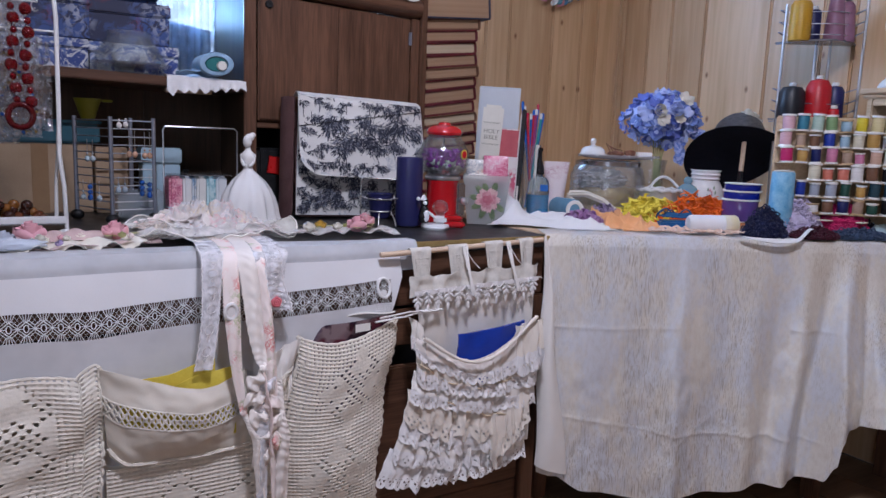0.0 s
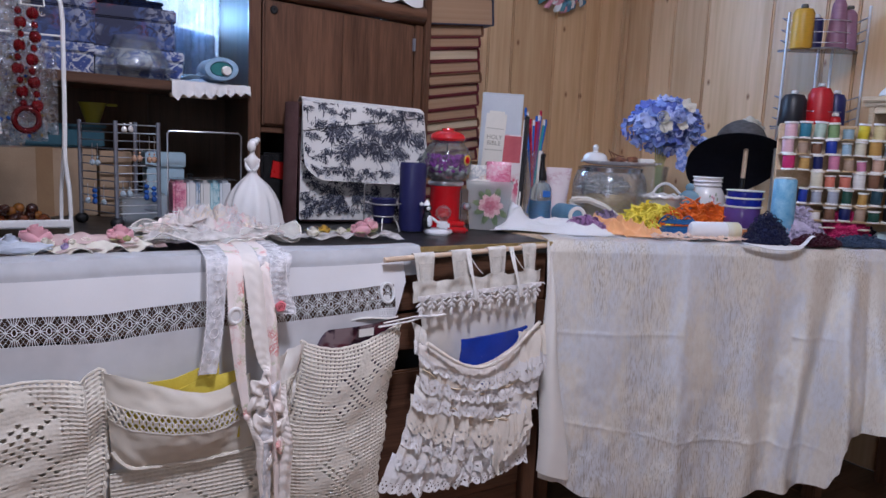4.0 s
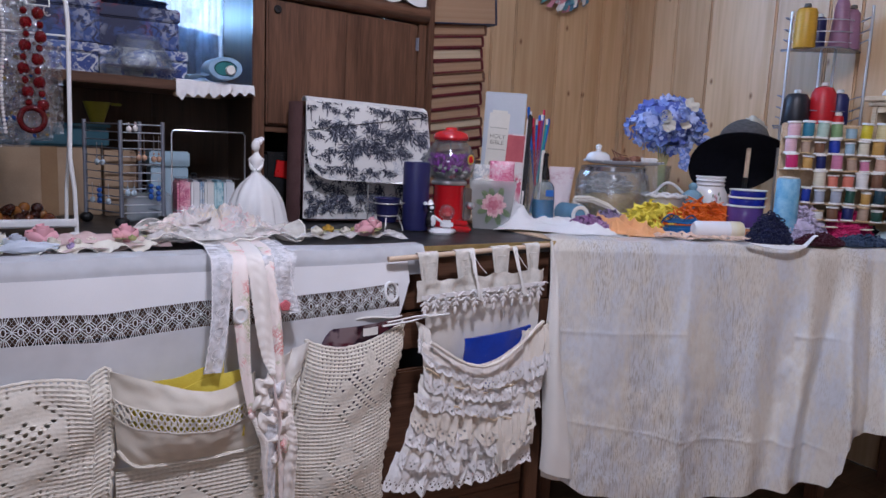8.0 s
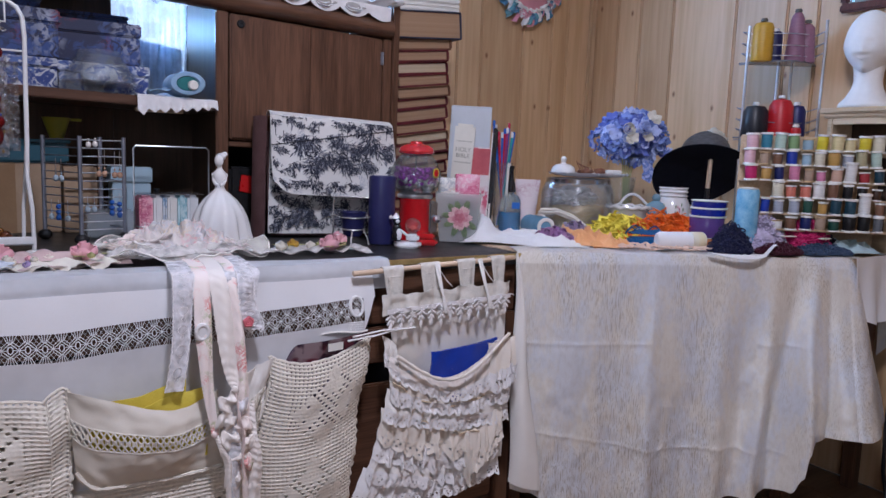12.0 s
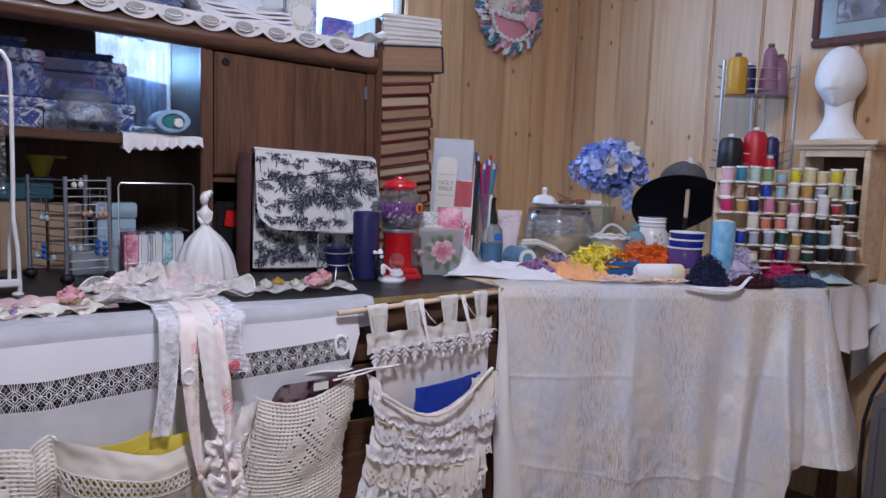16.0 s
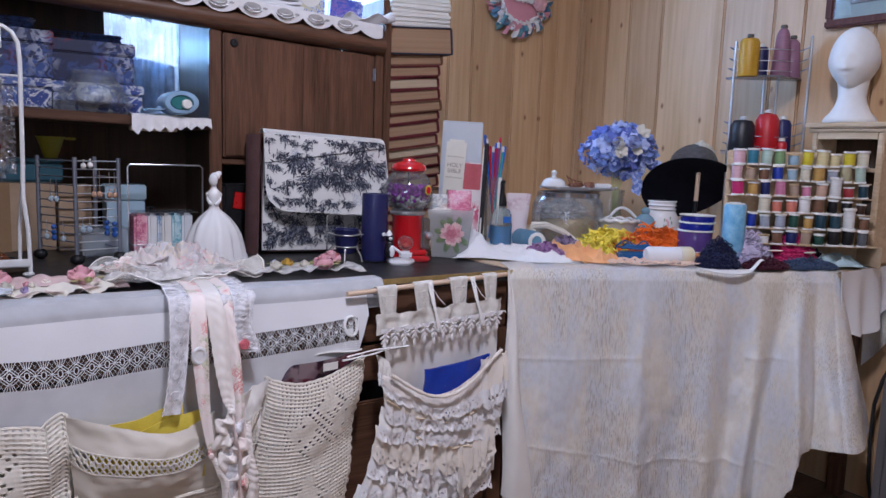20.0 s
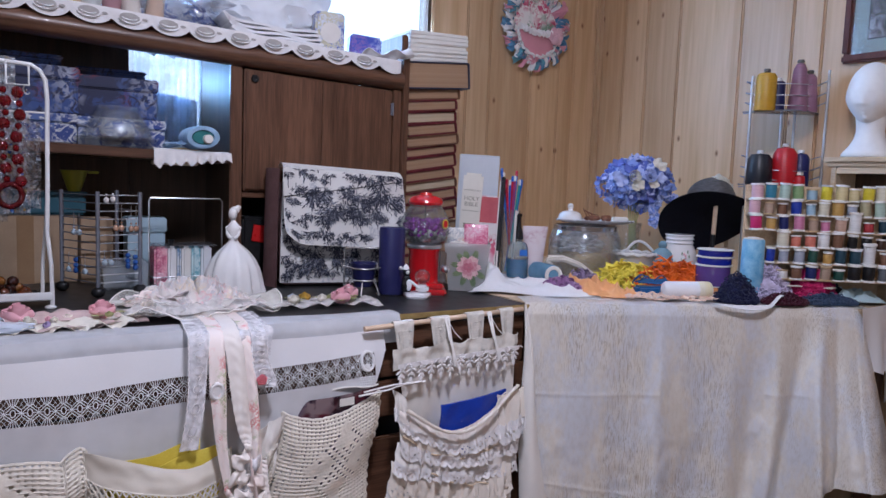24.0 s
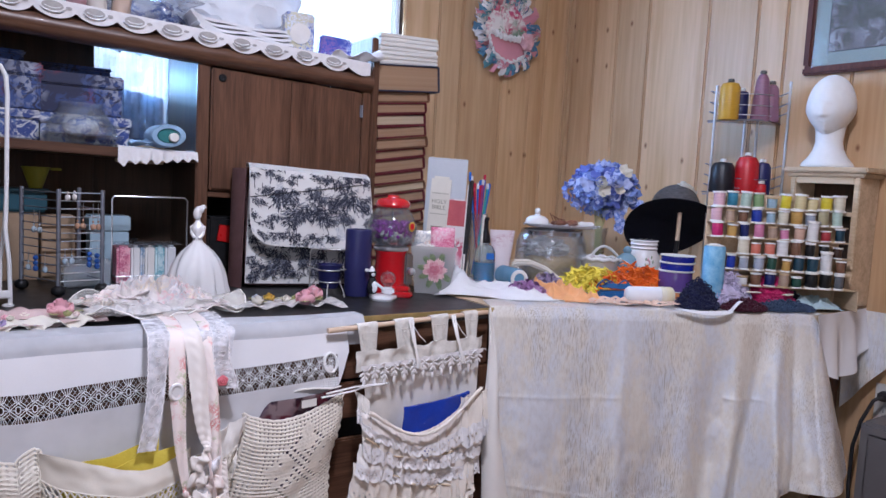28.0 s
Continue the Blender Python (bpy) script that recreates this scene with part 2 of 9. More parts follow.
def wood(name, dark, light, along=(1, 1, 0.06), scale=26.0, rough=0.5, knots=0.0, vary=0.08, coat=0.0):
    """Grain drawn out along one axis, with knots where asked."""
    m, n, l, p = nodes_of(name)
    tc, mp, info = n.new("ShaderNodeTexCoord"), n.new("ShaderNodeMapping"), n.new("ShaderNodeObjectInfo")
    shift = n.new("ShaderNodeVectorMath")
    shift.operation = "MULTIPLY_ADD"
    shift.inputs[1].default_value = (0, 0, 0)
    comb = n.new("ShaderNodeCombineXYZ")
    mul = n.new("ShaderNodeMath")
    mul.operation, mul.inputs[1].default_value = "MULTIPLY", 7.3
    l.new(info.outputs["Random"], mul.inputs[0])
    for k in ("X", "Y", "Z"):
        l.new(mul.outputs[0], comb.inputs[k])
    add = n.new("ShaderNodeVectorMath")
    add.operation = "ADD"
    l.new(tc.outputs["Object"], add.inputs[0])
    l.new(comb.outputs[0], add.inputs[1])
    mp.inputs["Scale"].default_value = along
    l.new(add.outputs[0], mp.inputs["Vector"])
    grain, fibre = n.new("ShaderNodeTexNoise"), n.new("ShaderNodeTexNoise")
    grain.inputs["Scale"].default_value, grain.inputs["Detail"].default_value = scale, 4
    grain.inputs["Distortion"].default_value = 0.6
    fibre.inputs["Scale"].default_value, fibre.inputs["Detail"].default_value = scale * 7, 2
    l.new(mp.outputs["Vector"], grain.inputs["Vector"])
    l.new(mp.outputs["Vector"], fibre.inputs["Vector"])
    mix = n.new("ShaderNodeMix")
    mix.inputs[0].default_value = 0.36
    l.new(grain.outputs["Fac"], mix.inputs[2])
    l.new(fibre.outputs["Fac"], mix.inputs[3])
    ramp = n.new("ShaderNodeValToRGB")
    e = ramp.color_ramp.elements
    e[0].color, e[1].color, e[0].position, e[1].position = (*dark, 1), (*light, 1), 0.33, 0.62
    l.new(mix.outputs[0], ramp.inputs["Fac"])
    colour = ramp.outputs["Color"]
    if knots:
        sep, sm, sz, vm = n.new("ShaderNodeSeparateXYZ"), n.new("ShaderNodeMath"), n.new("ShaderNodeMath"), n.new("ShaderNodeCombineXYZ")
        l.new(add.outputs[0], sep.inputs[0])
        l.new(sep.outputs["X"], sm.inputs[0])
        l.new(sep.outputs["Y"], sm.inputs[1])
        sz.operation, sz.inputs[1].default_value = "MULTIPLY", 0.62
        l.new(sep.outputs["Z"], sz.inputs[0])
        l.new(sm.outputs[0], vm.inputs["X"])
        l.new(sz.outputs[0], vm.inputs["Y"])
        vor = n.new("ShaderNodeTexVoronoi")
        vor.voronoi_dimensions = "2D"
        vor.inputs["Scale"].default_value, vor.inputs["Randomness"].default_value = 6.0, 1.0
        l.new(vm.outputs[0], vor.inputs["Vector"])
        kr = n.new("ShaderNodeMapRange")
        kr.inputs["From Min"].default_value, kr.inputs["From Max"].default_value = 0.010, 0.058
        kr.inputs["To Min"].default_value, kr.inputs["To Max"].default_value = knots, 0.0
        l.new(vor.outputs["Distance"], kr.inputs["Value"])
        pick, some, gate = n.new("ShaderNodeSeparateColor"), n.new("ShaderNodeMath"), n.new("ShaderNodeMath")
        l.new(vor.outputs["Color"], pick.inputs[0])
        some.operation, some.inputs[1].default_value = "GREATER_THAN", 0.62
        l.new(pick.outputs[0], some.inputs[0])
        gate.operation = "MULTIPLY"
        l.new(some.outputs[0], gate.inputs[0])
        l.new(kr.outputs["Result"], gate.inputs[1])
        km = n.new("ShaderNodeMix")
        km.data_type = "RGBA"
        l.new(gate.outputs[0], km.inputs[0])
        l.new(colour, km.inputs[6])
        km.inputs[7].default_value = (0.20, 0.075, 0.025, 1)
        colour = km.outputs[2]
    hsv, mr = n.new("ShaderNodeHueSaturation"), n.new("ShaderNodeMapRange")
    l.new(info.outputs["Random"], mr.inputs["Value"])
    mr.inputs["To Min"].default_value, mr.inputs["To Max"].default_value = 1 - vary, 1 + vary
    l.new(mr.outputs["Result"], hsv.inputs["Value"])
    l.new(colour, hsv.inputs["Color"])
    l.new(hsv.outputs["Color"], p.inputs["Base Color"])
    p.inputs["Roughness"].default_value = rough
    p.inputs["Coat Weight"].default_value = coat
    b = n.new("ShaderNodeBump")
    b.inputs["Strength"].default_value, b.inputs["Distance"].default_value = 0.25, 0.001
    l.new(mix.outputs[0], b.inputs["Height"])
    l.new(b.outputs["Normal"], p.inputs["Normal"])
    return m


def glass(name, tint=(1, 1, 1), rough=0.03, ior=1.45, weight=1.0, alpha=1.0):
    m, n, l, p = nodes_of(name)
    p.inputs["Base Color"].default_value = (*tint, 1)
    p.inputs["Roughness"].default_value = rough
    p.inputs["IOR"].default_value = ior
    p.inputs["Transmission Weight"].default_value = weight
    p.inputs["Alpha"].default_value = alpha
    no, b = n.new("ShaderNodeTexNoise"), n.new("ShaderNodeBump")
    no.inputs["Scale"].default_value = 45
    b.inputs["Strength"].default_value, b.inputs["Distance"].default_value = 0.06, 0.002
    l.new(no.outputs["Fac"], b.inputs["Height"])
    l.new(b.outputs["Normal"], p.inputs["Normal"])
    return m


def thin_glass(name, tint=(0.95, 0.97, 0.98), rough=0.04, base=0.03, haze=0.0):
    """Thin clear walls: light goes straight through, with a gloss that grows at grazing angles."""
    m, n, l, p = nodes_of(name)
    n.remove(p)
    tr, gl, mx, fr = n.new("ShaderNodeBsdfTransparent"), n.new("ShaderNodeBsdfGlossy"), n.new("ShaderNodeMixShader"), n.new("ShaderNodeFresnel")
    tr.inputs["Color"].default_value = (*tint, 1)
    gl.inputs["Roughness"].default_value = rough
    fr.inputs["IOR"].default_value = 1.45
    no, b, ad = n.new("ShaderNodeTexNoise"), n.new("ShaderNodeBump"), n.new("ShaderNodeMath")
    no.inputs["Scale"].default_value = 40
    b.inputs["Strength"].default_value, b.inputs["Distance"].default_value = 0.15, 0.003
    l.new(no.outputs["Fac"], b.inputs["Height"])
    l.new(b.outputs["Normal"], gl.inputs["Normal"])
    l.new(b.outputs["Normal"], fr.inputs["Normal"])
    ad.operation, ad.inputs[1].default_value, ad.inputs[2].default_value = "MULTIPLY_ADD", 0.45, base
    l.new(fr.outputs["Fac"], ad.inputs[0])
    l.new(ad.outputs[0], mx.inputs["Fac"])
    clear = tr.outputs[0]
    if haze:
        df, hm = n.new("ShaderNodeBsdfDiffuse"), n.new("ShaderNodeMixShader")
        df.inputs["Color"].default_value = (0.85, 0.87, 0.9, 1)
        hm.inputs["Fac"].default_value = haze
        l.new(tr.outputs[0], hm.inputs[1])
        l.new(df.outputs[0], hm.inputs[2])
        clear = hm.outputs[0]
    l.new(clear, mx.inputs[1])
    l.new(gl.outputs[0], mx.inputs[2])
    l.new(mx.outputs[0], n["Material Output"].inputs["Surface"])
    return m


def veil(name, colour, cover=0.5, scale=900.0, rough=0.9, vary=0.18):
    """Sheer cloth: a weave that leaves part of what is behind it open."""
    m, n, l, p = nodes_of(name)
    p.inputs["Base Color"].default_value = (*colour, 1)
    p.inputs["Roughness"].default_value = rough
    p.inputs["Sheen Weight"].default_value = 0.2
    tc, no, mr = n.new("ShaderNodeTexCoord"), n.new("ShaderNodeTexNoise"), n.new("ShaderNodeMapRange")
    no.inputs["Scale"].default_value, no.inputs["Detail"].default_value = scale / 40, 4
    l.new(tc.outputs["Object"], no.inputs["Vector"])
    l.new(no.outputs["Fac"], mr.inputs["Value"])
    mr.inputs["From Min"].default_value, mr.inputs["From Max"].default_value = 0.3, 0.7
    mr.inputs["To Min"].default_value, mr.inputs["To Max"].default_value = max(cover - vary, 0), min(cover + vary, 1)
    l.new(mr.outputs["Result"], p.inputs["Alpha"])
    return m


def printed(name, ground, inks, scale=60.0, cover=0.5, rough=0.75, streak=1.0, stroke=2.0, detail=4):
    """Cloth or paper with a print: clustered, broken sprigs in a few inks."""
    m, n, l, p = nodes_of(name)
    tc = n.new("ShaderNodeTexCoord")
    colour = None
    base = n.new("ShaderNodeRGB")
    base.outputs[0].default_value = (*ground, 1)
    colour = base.outputs[0]
    for k, ink in enumerate(inks):
        mp = n.new("ShaderNodeMapping")
        mp.inputs["Location"].default_value = (3.1 * k, 1.7 * k, 0.9 * k)
        l.new(tc.outputs["Object"], mp.inputs["Vector"])
        big, small = n.new("ShaderNodeTexNoise"), n.new("ShaderNodeTexNoise")
        big.inputs["Scale"].default_value, big.inputs["Detail"].default_value = scale * 0.33, 2
        small.inputs["Scale"].default_value, small.inputs["Detail"].default_value = scale * stroke, detail
        small.inputs["Roughness"].default_value, small.inputs["Distortion"].default_value = 0.58, 1.6 * streak
        l.new(mp.outputs["Vector"], big.inputs["Vector"])
        l.new(mp.outputs["Vector"], small.inputs["Vector"])
        a = n.new("ShaderNodeMapRange")
        lim = 0.62 - 0.25 * (cover[k] if isinstance(cover, tuple) else cover)
        a.inputs["From Min"].default_value, a.inputs["From Max"].default_value = lim - 0.05, lim + 0.05
        l.new(big.outputs["Fac"], a.inputs["Value"])
        b = n.new("ShaderNodeMapRange")
        b.inputs["From Min"].default_value, b.inputs["From Max"].default_value = 0.45, 0.54
        l.new(small.outputs["Fac"], b.inputs["Value"])
        both = n.new("ShaderNodeMath")
        both.operation = "MULTIPLY"
        l.new(a.outputs["Result"], both.inputs[0])
        l.new(b.outputs["Result"], both.inputs[1])
        mx = n.new("ShaderNodeMix")
        mx.data_type = "RGBA"
        l.new(both.outputs[0], mx.inputs[0])
        l.new(colour, mx.inputs[6])
        mx.inputs[7].default_value = (*ink, 1)
        colour = mx.outputs[2]
    l.new(colour, p.inputs["Base Color"])
    p.inputs["Roughness"].default_value = rough
    weave, bp = n.new("ShaderNodeTexNoise"), n.new("ShaderNodeBump")
    weave.inputs["Scale"].default_value = 500
    l.new(tc.outputs["Object"], weave.inputs["Vector"])
    bp.inputs["Strength"].default_value, bp.inputs["Distance"].default_value = 0.2, 0.0006
    l.new(weave.outputs["Fac"], bp.inputs["Height"])
    l.new(bp.outputs["Normal"], p.inputs["Normal"])
    return m


def cloth(name, c, vary=0.85, scale=14, rough=0.9, bump=0.35, fine=420, **kw):
    return surface(name, tuple(v * vary for v in c), c, scale, rough, bump, fine, sheen=0.15, spec=0.2, **kw)


def gloss(name, c, rough=0.25, vary=0.9, coat=0.3, **kw):
    return surface(name, tuple(v * vary for v in c), c, 20, rough, 0.04, 200, coat=coat, **kw)


def glow(name, c, strength):
    m, n, l, p = nodes_of(name)
    p.inputs["Base Color"].default_value = (0, 0, 0, 1)
    p.inputs["Emission Color"].default_value = (*c, 1)
    p.inputs["Emission Strength"].default_value = strength
    return m


PINE = wood("pine_board", (0.500, 0.305, 0.155), (0.675, 0.460, 0.268), scale=9, rough=0.40, knots=0.95, vary=0.08)
PINE_TRIM = wood("pine_trim", (0.47, 0.30, 0.165), (0.60, 0.42, 0.26), rough=0.45)
RAW_PINE = wood("raw_pine", (0.46, 0.34, 0.21), (0.66, 0.52, 0.36), along=(1, 0.08, 1), rough=0.7)
OAK = wood("dark_oak", (0.062, 0.027, 0.015), (0.165, 0.080, 0.046), scale=36, rough=0.38, vary=0.05, coat=0.15)
OAK_FLAT = wood("dark_oak_flat", (0.055, 0.024, 0.014), (0.155, 0.075, 0.043), along=(0.06, 1, 1), scale=36, rough=0.38, vary=0.05, coat=0.15)
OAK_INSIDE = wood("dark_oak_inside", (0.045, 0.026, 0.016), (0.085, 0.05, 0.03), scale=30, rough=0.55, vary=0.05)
FLOOR = wood("floor_board", (0.16, 0.09, 0.05), (0.28, 0.17, 0.10), along=(0.06, 1, 1), rough=0.4)
PLASTER = surface("ceiling_paint", (0.74, 0.72, 0.68), (0.80, 0.78, 0.75), 6, 0.9, 0.1)
LAMINATE = surface("black_laminate", (0.012, 0.012, 0.013), (0.022, 0.021, 0.021), 30, 0.42, 0.05, 600)
BRASS_EDGE = surface("brass_edge", (0.40, 0.28, 0.10), (0.60, 0.46, 0.20), 40, 0.4, 0.1, metal=0.6)
LINEN = cloth("white_linen", (0.80, 0.80, 0.82), 0.93, 9)
HEM = veil("sheer_grey_hem", (0.56, 0.57, 0.60), 0.88, vary=0.08)
SHEER_LINEN = veil("thin_grey_linen", (0.66, 0.66, 0.68), 0.93, vary=0.05)
THREAD_WHITE = cloth("white_thread", (0.84, 0.84, 0.84), 0.9, 80)
COTTON = cloth("cream_crochet_cotton", (0.80, 0.745, 0.65), 0.84, 40, bump=0.6, fine=420, depth=0.001)
LACE_CREAM = cloth("cream_lace", (0.80, 0.75, 0.66), 0.88, 60, bump=0.5)
SOFT_VOILE = veil("ivory_voile", (0.86, 0.80, 0.75), 0.93, vary=0.05)
CALICO = cloth("unbleached_cotton", (0.72, 0.665, 0.575), 0.90, 10)
IVORY = cloth("ivory_cotton", (0.84, 0.805, 0.76), 0.9, 25)
LACE_WHITE = cloth("white_lace", (0.86, 0.84, 0.84), 0.88, 60, bump=0.6)
STEEL = surface("bright_wire", (0.60, 0.61, 0.63), (0.68, 0.69, 0.71), 8, 0.32, 0.0, metal=1.0)
GREY_WIRE = surface("grey_wire", (0.24, 0.26, 0.31), (0.31, 0.33, 0.39), 8, 0.4, 0.0, metal=0.7)
BLACK_IRON = surface("black_iron", (0.012, 0.012, 0.014), (0.03, 0.03, 0.032), 40, 0.45, 0.1, metal=0.5)
WHITE_METAL = gloss("white_enamel", (0.82, 0.82, 0.82), 0.35)
PORCELAIN = gloss("white_porcelain", (0.83, 0.82, 0.82), 0.10, 0.96, 0.6)
CLEAR = thin_glass("clear_glass", haze=0.03)
HAZY = thin_glass("hazy_glass", haze=0.07)
FILM = thin_glass("clear_plastic", (0.92, 0.94, 0.98), 0.10, 0.20, haze=0.06)
PAPER = surface("paper", (0.74, 0.72, 0.67), (0.82, 0.80, 0.76), 20, 0.85, 0.1)
DARK = surface("near_black", (0.015, 0.014, 0.016), (0.04, 0.036, 0.038), 20, 0.85, 0.2)

# ---- the room ----
DESK_Z, FRONT_Y = 0.75, 1.47
NORTH_Y, EAST_X, CEIL_Z = 2.46, 2.38, 2.42
WEST_X, SOUTH_Y = -2.2, -2.4
WIN = (0.30, 1.49, 1.14, 2.12)


def board(parent, a, b, material):
    part("plank", G().box(a, b, 0.0055), material, parent)


wall_north = thing("wall_north", "knotty pine tongue-and-groove board wall with a window", "wall", kind="structure")
edges = [-2.2, -2.05, -1.88, -1.70, -1.55, -1.38, -1.22, -1.05, -0.90, -0.72, -0.55, -0.40, -0.22, -0.05, 0.12, 0.30]
for a, b in zip(edges, edges[1:]):
    board(wall_north, (a + .0016, NORTH_Y, 0), (b - .0016, NORTH_Y + .02, CEIL_Z), PINE)
edges = [0.30, 0.46, 0.62, 0.80, 0.95, 1.12, 1.30, 1.49]
for a, b in zip(edges, edges[1:]):
    board(wall_north, (a + .0016, NORTH_Y, 0), (b - .0016, NORTH_Y + .02, WIN[2]), PINE)
    board(wall_north, (a + .0016, NORTH_Y, WIN[3]), (b - .0016, NORTH_Y + .02, CEIL_Z), PINE)
edges = [1.49, 1.655, 1.768, 1.984, 2.137, 2.227, 2.3785]
for a, b in zip(edges, edges[1:]):
    board(wall_north, (a + .0016, NORTH_Y, 0), (b - .0016, NORTH_Y + .02, CEIL_Z), PINE)
part("backing", G().box((WEST_X, NORTH_Y + .021, 0), (WIN[0], NORTH_Y + .10, CEIL_Z), 0)
     .box((WIN[1], NORTH_Y + .021, 0), (EAST_X + .1, NORTH_Y + .10, CEIL_Z), 0)
     .box((WIN[0], NORTH_Y + .021, 0), (WIN[1], NORTH_Y + .10, WIN[2]), 0)
     .box((WIN[0], NORTH_Y + .021, WIN[3]), (WIN[1], NORTH_Y + .10, CEIL_Z), 0), OAK_INSIDE, wall_north)

wall_east = thing("wall_east", "knotty pine board wall lit evenly by the room", "wall", kind="structure")
edges = [2.459, 2.313, 2.187, 2.019, 1.735, 1.532, 1.422, 1.189, 0.98, 0.86, 0.66, 0.45, 0.33, 0.12, -0.1, -0.3, -0.42, -0.63,
         -0.84, -1.02, -1.2, -1.34, -1.55, -1.76, -1.9, -2.1, -2.25, -2.4]
for a, b in zip(edges, edges[1:]):
    board(wall_east, (EAST_X, b + .0016, 0), (EAST_X + .02, a - .0016, CEIL_Z), PINE)
part("backing", G().box((EAST_X + .021, SOUTH_Y, 0), (EAST_X + .1, NORTH_Y + .02, CEIL_Z), 0), OAK_INSIDE, wall_east)
solo("corner_trim", G().box((2.340, NORTH_Y - .022, 0), (EAST_X - .001, NORTH_Y - .001, CEIL_Z), .008), PINE_TRIM,
     "narrow pine trim in the wall corner", "trim", kind="structure")
for nm, a, b in (("wall_west", (WEST_X - .1, SOUTH_Y - .1, 0), (WEST_X - .001, NORTH_Y + .1, CEIL_Z)),
                 ("wall_south", (WEST_X, SOUTH_Y - .1, 0), (EAST_X + .1, SOUTH_Y - .001, CEIL_Z))):
    solo(nm, G().box(a, b, 0), PINE_TRIM, "plain pine wall behind the viewer", "wall", kind="structure")
solo("ceiling", G().box((WEST_X - .1, SOUTH_Y - .1, CEIL_Z + .001), (EAST_X + .1, NORTH_Y + .1, CEIL_Z + .1), 0), PLASTER,
     "plain off-white painted ceiling", "ceiling", kind="structure")
floor = thing("floor", "brown wooden plank floor in the shade of the tables", "floor", kind="structure")
part("base", G().box((WEST_X - .1, SOUTH_Y - .1, -.1), (EAST_X + .1, NORTH_Y + .1, -.021), 0), OAK_INSIDE, floor)
for k in range(26):
    x = EAST_X - k * .18
    part("plank", G().box((x - .178, SOUTH_Y, -.02), (x, NORTH_Y, 0), .002), FLOOR, floor)

window = thing("window_1", "bright daylight window with white frame and sheer curtain", "window", kind="structure")
x0, x1, z0, z1 = WIN
part("window_frame", G().box((x0, NORTH_Y + .03, z0), (x0 + .035, NORTH_Y + .08, z1), .004)
     .box((x1 - .012, NORTH_Y + .03, z0), (x1, NORTH_Y + .08, z1), .004)
     .box((x0 + .036, NORTH_Y + .03, z0), (x1 - .013, NORTH_Y + .08, z0 + .04), .004)
     .box((x0 + .036, NORTH_Y + .03, z1 - .04), (x1 - .013, NORTH_Y + .08, z1), .004), WHITE_METAL, window)
pane = part("pane", G().box((x0 + .034, NORTH_Y + .05, z0 + .038), (x1 - .013, NORTH_Y + .055, z1 - .038), 0), CLEAR, window)
pane.visible_shadow = False
solo("backdrop", G().box((-1.2, 3.4, 0.2), (3.2, 3.42, 3.2), 0), glow("overcast_daylight", (0.72, 0.86, 1.0), 2.6),
     "pale overcast sky outside the window", "sky", kind="structure")


def drape(u, v):
    z = 1.56 - v * 0.40
    x = 0.37 + u * 0.25
    return (x, 2.425 + .008 * math.sin(u * 30 + 2 * v) + .004 * math.sin(u * 71), z)


curtain = solo("window_curtain", G().sheet(drape, 60, 12), veil("sheer_curtain", (0.70, 0.80, 0.95), 0.5), "sheer pale lace curtain before the window",
               "curtain")

def lower_drape(u, v):
    z = 1.325 - .035 * u - v * (.17 - .035 * u)
    return (0.37 + u * 0.235, 2.440 + .006 * math.sin(u * 26 + 3 * v) + .003 * math.sin(u * 60), z)


solo("curtain_lining", G().sheet(lower_drape, 50, 10, .001), veil("grey_blue_lining", (0.40, 0.47, 0.58), .84, vary=.10), "grey-blue lining across the lower window", "curtain")

# ---- hutch on the desk ----
HF, HB = 2.06, 2.36
hutch = thing("hutch", "dark oak hutch with an open bay and one closed door", "hutch", (0, 0, 0))
part("side_panel", G().box((1.140, HF, DESK_Z), (1.162, HB, 1.52), .004), OAK, hutch)
part("side_panel", G().box((-0.95, HF, DESK_Z), (-0.925, HB, 1.36), .004), OAK, hutch)
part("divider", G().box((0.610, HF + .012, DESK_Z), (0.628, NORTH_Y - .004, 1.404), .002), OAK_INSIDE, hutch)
part("top_panel", G().box((-0.95, HF + .021, 1.405), (1.139, HB, 1.4248), .003), OAK_FLAT, hutch)
part("shelf", G().box((-0.924, HF + .004, 1.080), (0.609, HB - .005, 1.104), .003), OAK_FLAT, hutch)
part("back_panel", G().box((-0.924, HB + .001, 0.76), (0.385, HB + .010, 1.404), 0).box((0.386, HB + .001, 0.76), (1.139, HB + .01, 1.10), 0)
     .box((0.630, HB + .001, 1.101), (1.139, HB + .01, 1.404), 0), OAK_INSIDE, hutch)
cornice = G()
prof = [(0, 1.345), (-.012, 1.347), (-.024, 1.355), (-.029, 1.366), (-.030, 1.376), (-.024, 1.390), (-.010, 1.398), (-.004, 1.401), (0, 1.425), (.02, 1.425), (.02, 1.345)]
for x in [-0.95 + 2.085 * k / 60 for k in range(61)]:
    for dy, z in prof:
        w = .0016 * math.sin(x * 55) + .001 * math.sin(x * 131)
        cornice.v.append(Vector((x, HF + dy + w, z)))
m = len(prof)
for i in range(60):
    for j in range(m):
        k = (j + 1) % m
        cornice.f.append([i * m + j, i * m + k, (i + 1) * m + k, (i + 1) * m + j])
cornice.f += [[60 * m + j for j in range(m)], [j for j in reversed(range(m))]]
part("cornice", cornice, OAK_FLAT, hutch)
part("stile", G().box((0.598, HF - .002, DESK_Z), (0.632, HF + .011, 1.344), .003), OAK, hutch)
part("stile", G().box((1.112, HF - .004, DESK_Z), (1.139, HF + .02, 1.344), .003).box((1.140, HF - .012, DESK_Z), (1.163, HF - .001, 1.45), .003), OAK, hutch)
